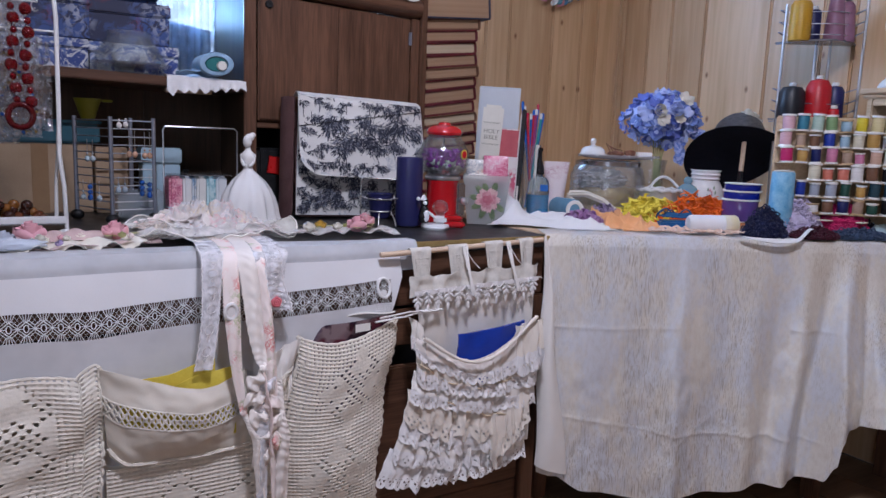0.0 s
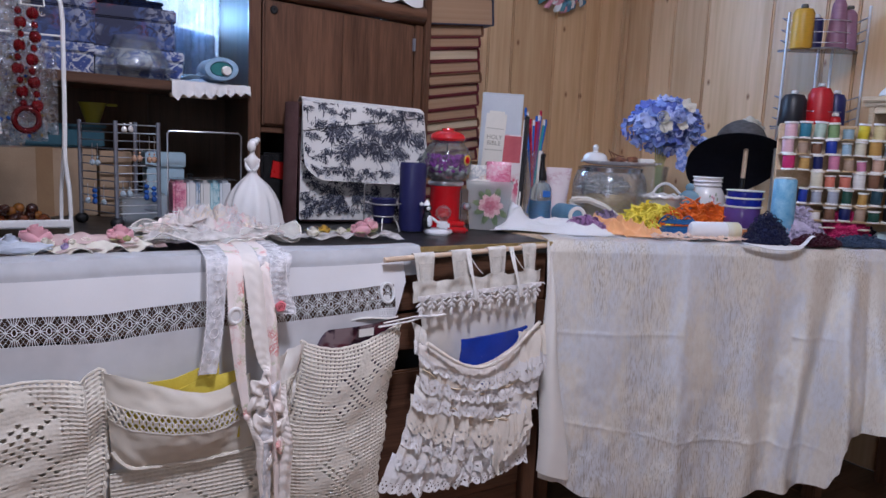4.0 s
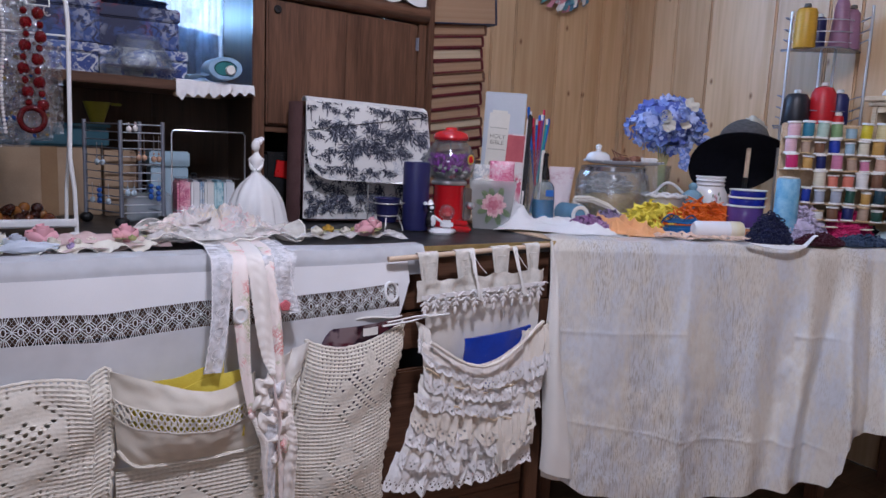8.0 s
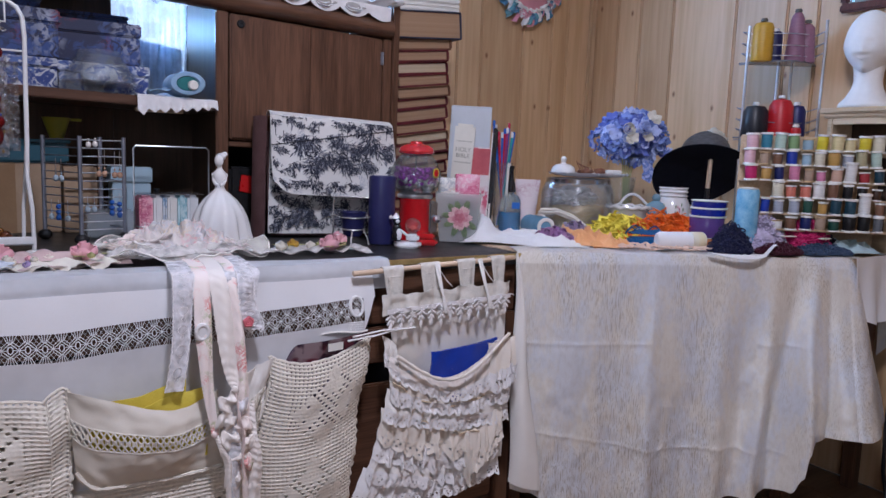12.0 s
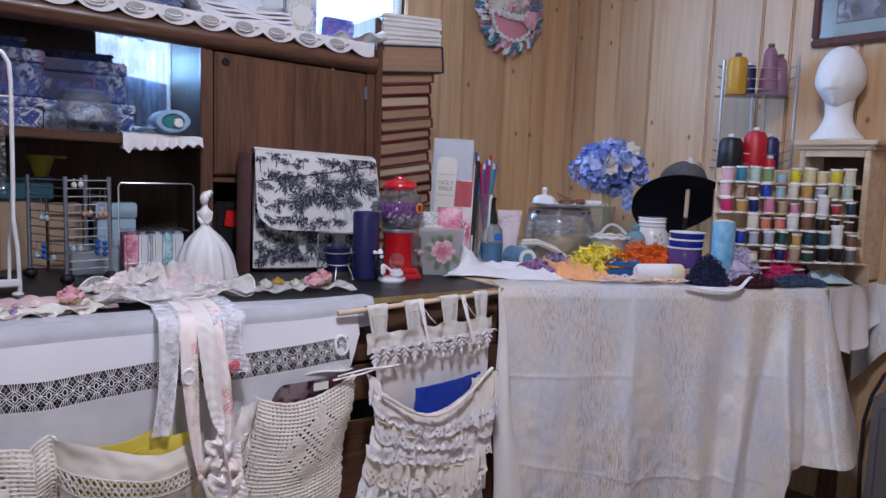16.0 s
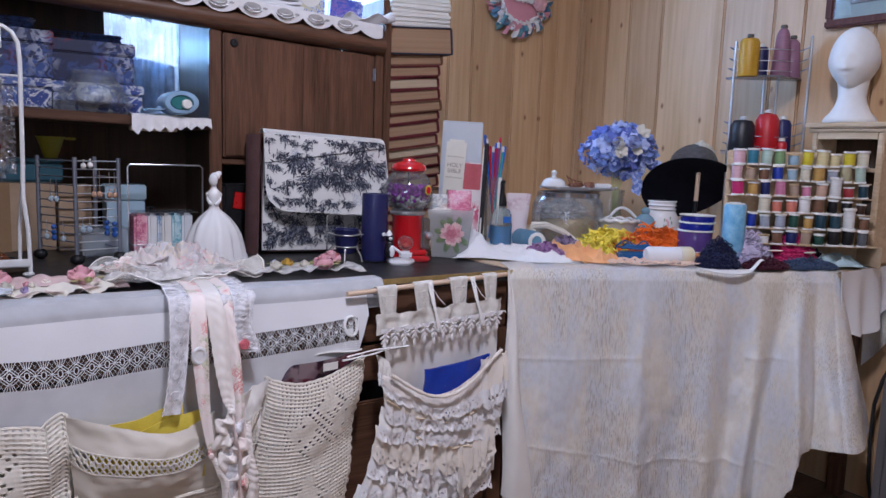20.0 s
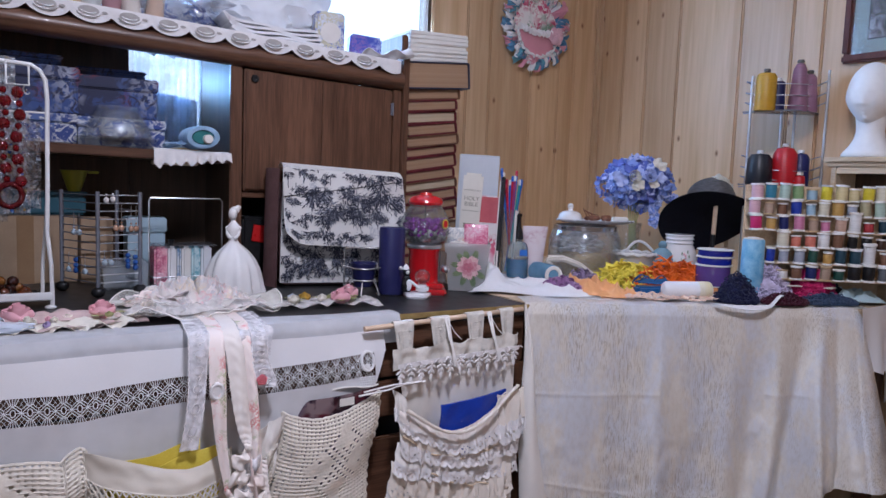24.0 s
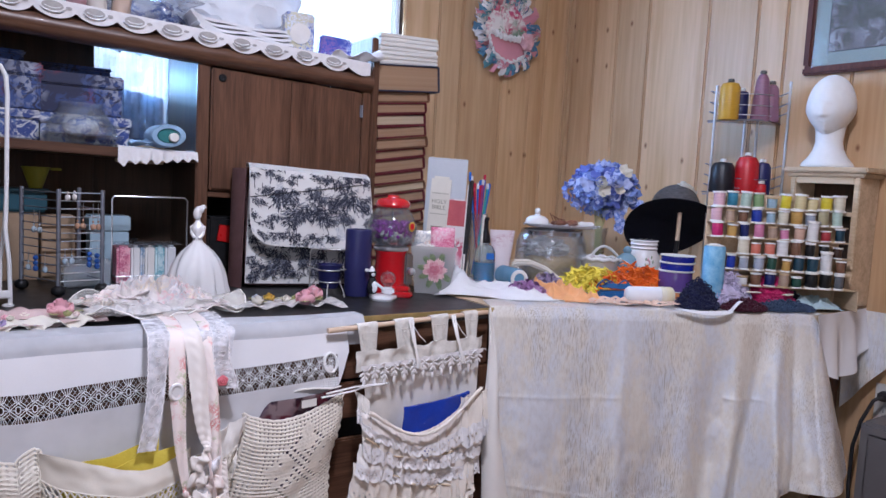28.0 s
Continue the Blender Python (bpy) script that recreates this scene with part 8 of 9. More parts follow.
# hydrangea bouquet in a glass vase
bv = thing("glass_vase", "tall clear glass vase holding the bouquet", "vase", (1.925, 1.815, TZ))
part("vase", G().lathe([(.035, 0), (.04, .004), (.042, .03), (.046, .10), (.054, .18), (.052, .18), (.043, .10), (.038, .03), (.034, .008), (0, .008)], seg=28), CLEAR, bv)
bq = thing("flower_bouquet", "bouquet of blue artificial hydrangeas and cream roses", "bouquet", (1.945, 1.800, 0), -33)
BLUES = [cloth("hydrangea_blue", (.26, .36, .78), .75), cloth("hydrangea_pale", (.50, .58, .90), .85), cloth("hydrangea_violet", (.15, .20, .60), .8)]
rq = random.Random(21)


def floret(c, nrm, r, spin):
    g = G()
    up = Vector(nrm).normalized()
    side = up.cross(Vector((0.3, .2, 1))).normalized()
    oth = up.cross(side)
    for k in range(4):
        a = spin + k * TAU / 4
        d = side * math.cos(a) + oth * math.sin(a)
        e = up.cross(d)
        def petal(u, v):
            w = math.sin(math.pi * (.08 + .86 * v)) ** .65 * r * .60
            return Vector(c) + d * (r * v) + e * ((u - .5) * 2 * w) + up * (r * (.42 * v * v - .26 * v * (2 * u - 1) ** 2))
        g.sheet(petal, 4, 5, .0006)
    return g


for k in range(290):
    z = rq.uniform(-1, 1)
    a = rq.random() * TAU
    q = math.sqrt(1 - z * z)
    d = Vector((q * math.cos(a), q * math.sin(a), z))
    if d.y > .45:
        continue
    w = 1 + .10 * math.sin(3 * a + 2 * z)
    jit = rq.uniform(.86, 1.12)
    p = Vector((d.x * .112 * w * jit, d.y * .085 * jit, 1.080 + d.z * .084 * w * jit))
    part("floret", floret(p, d + Vector((rq.uniform(-.7, .7), rq.uniform(-.7, .2), rq.uniform(-.3, .8))), rq.uniform(.014, .023), rq.random() * 3), BLUES[(0, 1, 0, 1, 2)[k % 5]], bq)
for k in range(22):
    t = k / 21
    p = Vector((.055 + .015 * math.sin(k * 2.2) * (1 - .5 * t), -.05 + .01 * math.cos(k * 2), 1.02 - t * .085))
    part("floret", floret(p, (rq.uniform(-.8, .8), -1, rq.uniform(-.2, .4)), .013 - .004 * t, k), BLUES[k % 2], bq)
for k in range(14):
    p = Vector((.105 + rq.uniform(-.02, .028), -.02, 1.055 + rq.uniform(-.03, .045)))
    part("floret", floret(p, (rq.uniform(-.3, .8), -1, .2), .014, k), BLUES[k % 3], bq)


def cup_rose(c, r, seed):
    g = G()
    def fn(u, v):
        a = u * 3 * TAU
        rad = r * (.12 + .75 * u) * (1 + .2 * v)
        return Vector(c) + Vector((rad * math.cos(a), -r * (.35 + (1 - .55 * u) * v), rad * math.sin(a)))
    return g.sheet(fn, 54, 4, .0007)


part("core", G().ball((0, .01, 1.085), 1.0, 3, (.104, .064, .080), .15, 12, 3), BLUES[2], bq)
part("cream_rose", cup_rose((-.034, -.098, 1.105), .023, 1), ROSE_CREAM, bq, "cream rose")
part("blue_rose", cup_rose((.016, -.100, 1.110), .026, 2), BLUES[1], bq)
for k, p in enumerate(((.034, -.100, 1.080), (-.014, -.104, 1.076), (-.024, -.102, 1.070), (.050, -.075, 1.150), (.066, -.07, 1.140), (.060, -.092, 1.100))):
    part("cream_petals", floret(p, (.2, -1, .3), .019, k), ROSE_CREAM if k < 5 else BLUES[1], bq)
for k in range(6):
    part("stem", G().tube([(-.03 + .012 * k, -.01, 1.06), (-.015 + .004 * k, .0, .93), (-.01 + .006 * k, .004, .79)], .0022, 5), LEAFG, bq)

# black hat on a stand
BLACKSTRAW = surface("black_straw", (.004, .004, .008), (.009, .009, .016), 50, .85, .4, 300, spec=.15)
GREYSTRAW = surface("grey_straw", (.05, .05, .055), (.15, .15, .155), 60, .6, .6, 240, stretch=(1, 1, 4))
ht = thing("black_hat", "wide-brimmed black straw hat tipped up on a wooden stand", "hat", (0, 0, 0))
ht.matrix_world = pose(2.125, 1.642, TZ + .212, 0, 0, -35)
tip = Matrix.Rotation(radians(-42), 3, "X")


def brim_at(u, v):
    a = u * TAU
    # The black sheet runs to the middle, in place of the crown's shaded hollow.
    r = .002 + v * .154
    return tip @ Vector((r * 1.02 * math.cos(a), r * math.sin(a), -.020 * v * v + .012 * v * math.sin(2 * a + .6)))


part("brim", G().sheet(brim_at, 72, 14, .003), BLACKSTRAW, ht)
part("crown", G().lathe([(.090, .002), (.090, .04), (.084, .085), (.070, .112), (.040, .124), (0, .126)], at=tip @ Vector((.030, 0, .008)), seg=48, turn=tip, wob=lambda a, z: 1 + .02 * math.sin(3 * a)), GREYSTRAW, ht, "grey straw crown")
for k, (x, z, r) in enumerate(((.046, .118, .020), (.066, .112, .017), (.082, .100, .014), (.056, .100, .013))):
    part("flower_trim", rosette(x, .030, z, r, 9 + k), ROSE_CREAM, ht, "cream fabric flower")
hs_ = thing("hat_stand", "slim light wooden hat stand", "hat stand", (2.098, 1.590, TZ), -35)
part("stick", G().tube([(.004, -.004, .155), (.012, .012, .290)], .0075, 10), DOWEL, hs_)
part("post", G().tube([(0, .0, .008), (.004, -.004, .155)], .008, 10), BLACK_IRON, hs_)
part("base", G().lathe([(.05, 0), (.05, .006), (.012, .012), (0, .012)], seg=24), BLACK_IRON, hs_)

# stack of ribbon reels
zz = TZ
for k, (h, c) in enumerate(((.062, (.12, .06, .24)), (.024, (.012, .022, .30)), (.022, (.012, .018, .26)))):
    rl = thing("ribbon_reel", "flat reel of shiny blue-violet ribbon", "ribbon reel", (1.853 + .003 * k, 1.392, zz + .020), -33 + 7 * k, "ribbon reels")
    part("flange", G().lathe([(.012, 0), (.053, 0), (.053, .002), (.012, .002)], seg=36), PAPER, rl)
    part("ribbon", G().lathe([(.0, .002), (.049, .0022), (.050, .004), (.050, h - .004), (.049, h - .0022), (0, h - .002)], seg=36), gloss("violet_satin", c, .25, .75), rl)
    part("flange", G().lathe([(.012, h - .0018), (.053, h - .0018), (.053, h), (.012, h)], seg=36), PAPER, rl)
    zz += h + .0005
solo("ribbon_card", G().box((-.05, -.05, 0), (.05, .05, .0195), .004), cloth("orange_cloth", (.72, .28, .10)), "folded orange cloth under the ribbon reels", "cloth", (1.853, 1.392, TZ), -20)

# blue thread cone
tc_ = thing("thread_cone", "tall turquoise thread cone", "thread cone", (1.857, 1.266, TZ), 0)
tc_.scale = (1.0, 1.0, 1.13)
part("core", G().lathe([(.014, 0), (.014, .012), (.030, .013), (.034, .016), (.034, .018), (0, .018)], seg=24), PAPER, tc_)
part("thread", G().lathe([(0, .018), (.030, .018), (.032, .022), (.030, .146), (.028, .150), (0, .150)], seg=32), surface("turquoise_thread", (.08, .34, .62), (.34, .62, .80), 45, .5, .3, 300), tc_)
part("cap", G().lathe([(.012, .150), (.026, .151), (.026, .153), (.010, .154), (0, .154)], seg=24), PAPER, tc_)

# needles in a dark vase, glue bottle, pink card
nv = thing("needle_vase", "dark glass holding knitting needles and pens", "pen holder", (1.487, 1.915, TZ))
part("glass", G().lathe([(.026, 0), (.029, .004), (.031, .13), (.032, .215), (.030, .215), (.029, .13), (.026, .008), (0, .008)], seg=28), HAZY, nv)
NEED = [gloss("needle_blue", (.04, .16, .62), .25), gloss("needle_red", (.55, .03, .07), .25), gloss("needle_teal", (.05, .36, .42), .25), gloss("needle_plum", (.34, .06, .22), .25), gloss("needle_black", (.02, .02, .03), .3)]
rn = random.Random(8)
for k in range(9):
    x, y = -.034 + .0085 * k + rn.uniform(-.003, .003), .018 * math.sin(k * 2.4)
    nd = thing("knitting_needle", "coloured plastic needle or pen standing in the glass", "pen", (1.487, 1.915, TZ), -33, "pens in the glass")
    hgt = .285 + .050 * rn.random()
    part("shaft", G().tube([(-x * .35, y * .5, .012), (x * .6, y, hgt * .7), (x, y, hgt)], [.0036, .0042, .0040], 8), NEED[(0, 4, 1, 0, 1, 3, 0, 2, 0)[k]], nd)
    part("cap_end", G().lathe([(.0044, 0), (.0046, .014), (.003, .018), (0, .018)], (x, y, hgt), 10), (NEED[0], WHITE_METAL, NEED[1], WHITE_METAL)[k % 4], nd)
gb = thing("glue_bottle", "clear bottle of blue craft glue with a black cap", "bottle", (1.463, 1.838, TZ), -33)
part("bottle", G().lathe([(.030, 0), (.034, .004), (.0345, .070), (.032, .100), (.024, .114), (.012, .119), (.011, .124), (0, .124)], seg=28), glass("clear_plastic", (.80, .90, .97), .08, 1.3, .9), gb)
part("liquid", G().lathe([(0, .004), (.030, .004), (.031, .007), (.0315, .062), (0, .062)], seg=28), gloss("turquoise_liquid", (.02, .26, .52), .2), gb)
part("cap", G().lathe([(.015, .1245), (.016, .128), (.013, .150), (.007, .168), (.006, .195), (.009, .200), (.008, .207), (0, .208)], seg=20), BLACKP, gb)
part("label_patch", G().box((.002, -.0365, .074), (.026, -.0350, .094), .002), gloss("blue_label", (.03, .16, .55), .4), gb)
br = thing("white_brush", "white-handled brush leaning on the bottle", "brush", (1.445, 1.835, TZ), -33)
part("shaft", G().tube([(-.004, .0, .004), (.0, -.002, .20), (.004, 0, .215)], [.004, .004, .006], 8), PAPER, br)
pc = thing("lotion_tube", "pale pink printed cosmetic tube standing on its cap", "tube", (1.545, 1.855, TZ), -30)
PINKTUBE = printed("pink_tube_print", (.78, .68, .69), [(.62, .42, .46)], 50, .3, .4)
part("tube", G().sheet(lambda u, v: ((.026 + .016 * v) * math.cos(u * TAU), (.024 * (1 - v) + .003) * math.sin(u * TAU), .02 + v * .145), 28, 10, .001), PINKTUBE, pc)
part("cap", G().lathe([(.018, 0), (.020, .003), (.020, .018), (0, .0195)], seg=20), PAPER, pc)

# rolled blue fabric, string, purple flowers
br_ = thing("blue_fabric_roll", "roll of pale blue fabric on a cardboard core", "fabric roll", (1.470, 1.712, TZ + .031), -33)
part("roll", G().lathe([(.018, -.062), (.028, -.061), (.030, -.056), (.030, .056), (.028, .061), (.018, .062)], seg=28, turn=Vector((0, 0, 1)).rotation_difference(Vector((.30, -.95, .02))).to_matrix()), surface("denim_blue_felt", (.10, .23, .36), (.17, .33, .46), 20, .9, .3, 300), br_)
part("core", G().lathe([(.017, -.065), (.0275, -.065), (.0275, .0655), (.022, .067), (.017, .0655), (.017, -.065)], seg=24, turn=Vector((0, 0, 1)).rotation_difference(Vector((.30, -.95, .02))).to_matrix()), PAPER, br_)
stw = thing("cord_hank", "hank of white cotton cord lying over the felt roll", "cord", (1.540, 1.705, TZ), -30)
g = G()
for k in range(5):
    dy, h = .0125 * (k - 2), .007 * math.sin(k * 2.1)
    g.tube([(-.046 + .006 * math.cos(k * 2), dy - .004, .058 + h), (-.062 + .005 * k, dy, .066 + h), (-.045, dy + .003, .072 + h), (.0, dy, .074 + h), (.050, dy - .006, .056 + h), (.085, dy - .010 - .004 * k, .030 + h), (.112 + .006 * math.sin(k * 3), dy * 1.3 - .014, .008)], .0036, 6)
part("cord", g, COTTON, stw)
pf = thing("purple_flowers", "plum and lilac fabric flowers strewn on the cloth", "fabric flowers", (1.390, 1.545, TZ + .008), -30)
tagged(part("petal_tangle", curls((.052, .026, .032), 110, 31, petal=.013), surface("plum_petals", (.22, .07, .24), (.44, .28, .46), 40, .8, .3), pf), kind="stuff")
pf2 = thing("lilac_flowers", "dusty lilac fabric petals beside the glass jar", "fabric flowers", (1.562, 1.639, TZ + .008), -30)
tagged(part("petal_tangle", curls((.06, .03, .034), 80, 32, petal=.014), surface("lilac_petals", (.24, .17, .30), (.40, .32, .46), 40, .8, .3), pf2), kind="stuff")

yl = thing("yellow_felt", "heap of yellow felt curls", "felt trimmings", (1.680, 1.570, TZ), -30)
tagged(part("felt_tangle", curls((.115, .055, .074), 330, 41, petal=.024), cloth("yellow_felt_cloth", (.98, .82, .10), .9), yl), kind="stuff")
og = thing("orange_felt", "heap of bright orange felt curls", "felt trimmings", (1.795, 1.490, TZ), -30)
tagged(part("felt_tangle", curls((.150, .060, .080), 460, 42, petal=.026), cloth("orange_felt_cloth", (.95, .20, .015), .88), og), kind="stuff")
bu = thing("cobalt_tuft", "tuft of cobalt blue yarn", "yarn", (1.675, 1.625, TZ), 0)
tagged(part("yarn_tangle", loops((0, 0, 0), (.03, .02, .05), 26, .003, 43), cloth("cobalt_yarn", (.03, .10, .36)), bu), kind="stuff")
pe = thing("peach_cloth", "crumpled peach-orange cotton cloth at the table edge", "cloth", (1.510, 1.490, TZ - .002), -28)


def peach_fold(u, v):
    """A soft cloth dropped in crumpled folds, with one corner slipping to the front."""
    px, py = (u - .5) * .200 - .016, (v - .5) * .125
    f = min(1, 5 * min(u, 1 - u)) * min(1, 4 * min(v, 1 - v))
    crest = lambda x, y, k: max(0, 1 - abs(2.6 * noise.noise(Vector((x, y, k))))) ** 2
    q = .030 * crest(u * 3.2 + v, v * 2.2 - .4 * u, 3.7) + .014 * crest(u * 6.5 - v * 2, v * 4, 9.3) + .004 * noise.noise(Vector((u * 17, v * 14, 8)))
    return (px + .02 * math.sin(v * 5 + 1), py + .020 * math.sin(u * 6.5) - .026 * (1 - v) * math.exp(-((u - .45) / .2) ** 2), .003 + f * max(0, q * (.6 + .6 * v) + .006))


part("cloth", G().sheet(peach_fold, 90, 60, .0015), cloth("peach_cotton", (.86, .44, .20), .88), pe)
part("hanging_corner", G().sheet(lambda u, v: (-.04 + .060 * u + .012 * math.sin(v * 4), -.060 - .024 * v, .008 - .048 * v * (1 - .5 * u) + .010 * math.sin(u * 6) * (1 - v)), 12, 10, .0015), bpy.data.materials["peach_cotton"], pe)
pn = thing("peach_lace", "peach crochet lace edging spread along the table front", "lace", (1.660, 1.345, TZ - .0015), -27)


def net(u, v):
    return Vector(((u - .5) * .34, (v - .5) * .085 + .012 * math.sin(u * 12), .004 + .010 * abs(noise.noise(Vector((u * 9, v * 5, 7)))) + .004 * math.sin(u * 40) ** 2))


part("net", G().filet(net, 40, 9, lambda i, j: 1.0 if (i + j) % 2 else .6), cloth("peach_crochet", (.80, .58, .46), .85), pn, smooth=False)
g = G()
for k in range(20):
    x = -.165 + k * .0172
    g.tube([(x + .008 * math.cos(a), -.046 + .010 * math.sin(a), .006 + .003 * math.sin(k)) for a in np.linspace(0, TAU, 10)[:-1]], .0022, 5, closed=True)
part("loop_edge", g, bpy.data.materials["peach_crochet"], pn)
fs = thing("teal_floss", "skein of teal embroidery floss", "embroidery floss", (1.640, 1.425, TZ + .022), -25)
rt_ = random.Random(77)
SILK = gloss("teal_silk", (.012, .13, .36), .45, .6)
for k in range(16):
    y = -.018 + .0024 * k
    zz_ = .004 + .010 * math.sin(math.pi * k / 15) + .003 * rt_.random()
    part("strand", G().tube([(-.058 + .010 * rt_.random(), y * .6, .012), (-.03, y, zz_ + .006), (.0, y * .8, zz_ + .003), (.03, y, zz_ + .006), (.056, y * .5, .006)], .0024, 5), SILK, fs)
for c, r in ((-.045, .022), (-.030, .017), (.015, .020), (-.052, .014)):
    part("loop", G().tube([(c + r * math.cos(a), -.004 + .01 * math.sin(2 * a), .016 + .8 * r * math.sin(a)) for a in np.linspace(-.5, math.pi + .5, 13)], .0022, 5), SILK, fs)
part("under_strand", G().box((-.058, -.020, -.024), (.056, .020, .002), .006), SILK, fs)
wr = thing("white_cloth_roll", "rolled white cloth with a pale yellow striped end", "cloth roll", (1.685, 1.350, TZ + .020), -27)
part("roll", G().lathe([(.0, -.070), (.018, -.068), (.024, -.060), (.025, .030), (.0252, .0305), (0, .031)], seg=24, turn=Matrix.Rotation(radians(90), 3, "Y")), LINEN, wr)
part("striped_end", G().lathe([(0, .0312), (.0256, .0314), (.0256, .064), (.022, .070), (0, .071)], seg=24, turn=Matrix.Rotation(radians(90), 3, "Y")), surface("yellow_stripe", (.80, .68, .36), (.82, .80, .72), 3, .9, .3, stretch=(14, .1, .1)), wr)

# yarn heaps at the front
for nm, lab, at, sz, n, c, sd in (("navy_yarn", "heap of fluffy navy blue yarn", (1.765, 1.245), (.056, .046, .075), 230, (.014, .018, .065), 51),
                                  ("burgundy_yarn", "heap of dark burgundy yarn", (1.868, 1.165), (.062, .030, .024), 170, (.065, .008, .022), 52),
                                  ("lavender_yarn", "heap of pale lavender ruffled yarn", (1.905, 1.250), (.085, .055, .100), 280, (.64, .57, .76), 53),
                                  ("magenta_yarn", "heap of magenta chenille yarn", (2.020, 1.185), (.080, .045, .092), 280, (.66, .03, .17), 54),
                                  ("slate_yarn", "heap of slate blue knitted yarn", (1.990, 1.118), (.090, .022, .022), 150, (.055, .09, .17), 55),
                                  ("navy_floss", "dark navy yarn under the pale lace", (2.085, 1.160), (.05, .025, .045), 110, (.012, .014, .035), 56)):
    y_ = thing(nm, lab + " on the white cloth", "yarn", (*at, TZ - .002), -28)
    tagged(part("yarn_tangle", loops((0, 0, 0), sz, int(n * 4), .0020, sd, .8, .0085), cloth(nm + "_wool", c, .65, 60, bump=.8), y_), kind="stuff")
    part("core", G().ball((0, 0, sz[2] * .30), 1.0, 3, (sz[0] * .82, sz[1] * .82, sz[2] * .42), .2, 12, sd), bpy.data.materials[nm + "_wool"], y_)
il = thing("ice_blue_lace", "pale ice-blue lace scarf trailing to the table end", "lace scarf", (2.120, 1.150, TZ), -38)
part("scarf", crumple(.23, .10, .040, 9.1, 7), cloth("ice_blue_cotton", (.46, .62, .68), .85), il)
for k, (x, y, z) in enumerate(((1.945, 1.190, .045), (2.035, 1.135, .042), (2.06, 1.165, .048))):
    bt = thing("cream_tag", "small cream paper winding card on the yarn", "card", (x, y, TZ + z - .004), -20 + 30 * k)
    part("card", G().box((-.022, -.010, 0), (.022, .010, .003), .001), ROSE_CREAM, bt)
wt = thing("white_ribbon_curl", "curl of white ribbon at the table front", "ribbon", (1.800, 1.168, TZ - .004), -27)
part("strip", G().sheet(lambda u, v: (-.16 + .20 * u, -.012 * v - .008 + .02 * u * u - .018 * math.sin(u * 3) * 1, .006 - .010 * math.sin(u * math.pi) * (v + .2) + .030 * max(0, u - .75) * 4 * math.sin((u - .75) * 9)), 40, 6, .0015), LINEN, wt)
wc2 = thing("white_napkin", "crumpled white cotton napkin lying over the desk corner", "napkin", (1.345, 1.640, DESK_Z + .006), -30)


def napkin(u, v):
    x, y = (u - .5) * .36, (v - .5) * .17
    r = .9 * max(0, 1 - abs(2.4 * noise.noise(Vector((u * 5 + v, v * 3, 2.2))))) ** 1.5 + noise.noise(Vector((u * 12, v * 9, 5.2))) * .25
    peak = .050 * math.exp(-((u - .14) / .10) ** 2 - ((v - .55) / .4) ** 2)
    ed = min(1, 6 * min(u, 1 - u)) * min(1, 5 * min(v, 1 - v))
    return (x + .02 * math.sin(v * 5), y + .025 * math.sin(u * 7) - .03 * u * (1 - v), .0035 + ed * (.016 + .026 * abs(r)) * .8 + peak * ed)


part("cloth", G().sheet(napkin, 60, 34, .0012), LINEN, wc2)

# ---- spool rack with thread spools ----
RK = Vector((2.052, 1.178, 0))
ax, fw = Vector((math.cos(radians(-34)), math.sin(radians(-34)), 0)), Vector((math.sin(radians(-34)), -math.cos(radians(-34)), 0))
rack = thing("spool_rack", "stepped raw pine rack holding rows of thread spools", "spool rack", (RK.x, RK.y, DESK_Z + .012), -34)
part("back_board", G().box((-.205, .062, 0), (.205, .072, .325), .003), RAW_PINE, rack)
rows_z = [.283, .239, .195, .148, .104, .060]
rows_y = [.040, .024, .008, -.008, -.024, -.040]
for z, y in zip(rows_z, rows_y):
    part("ledge", G().box((-.205, y - .006, z - .0035), (.205, .0615, z), .0015), RAW_PINE, rack)
for x in (-.209, .206):
    part("side_board", G().box((x, -.058, 0), (x + .003, .072, .06), .001), RAW_PINE, rack)
SPW = gloss("white_spool_plastic", (.90, .90, .88), .4)
SPN = gloss("natural_spool_wood", (.60, .44, .26), .6)
sp = thing("thread_spool", "spool of sewing thread standing on the rack", "thread spool", (0, 0, 0), 0, "spools on the rack")
part("thread", G().lathe([(0, .0046), (.0130, .0046), (.0141, .007), (.0140, .020), (.0142, .035), (.0130, .0374), (0, .0374)], seg=18), SPW, sp)
part("flange", G().lathe([(0, 0), (.0164, 0), (.0170, .0022), (.0160, .0045), (0, .0045)], seg=18), SPW, sp)
part("flange", G().lathe([(0, .0375), (.0160, .0375), (.0170, .0400), (.0164, .0425), (.005, .0423), (.004, .039), (0, .039)], seg=18), SPW, sp)
made_threads = {}


def thread_of(c):
    if c not in made_threads:
        made_threads[c] = surface("thread_%d" % len(made_threads), tuple(v * .75 for v in c), c, 30, .42, .5, 500, stretch=(1, 1, 9), depth=.0006, spec=.4)
    return made_threads[c]


LP, TL, MT, GR, LB, YE, PY, CR = (.74, .46, .52), (.05, .24, .36), (.50, .66, .58), (.24, .38, .18), (.36, .54, .68), (.75, .62, .04), (.74, .64, .36), (.74, .70, .56)
BE, BR, BL, GD, WH, TA, NV, PK, MG, RD, DT = (.46, .34, .26), (.20, .10, .06), (.02, .05, .38), (.56, .34, .10), (.80, .80, .80), (.46, .42, .26), (.012, .02, .12), (.66, .24, .40), (.58, .03, .16), (.40, .04, .05), (.02, .06, .09)
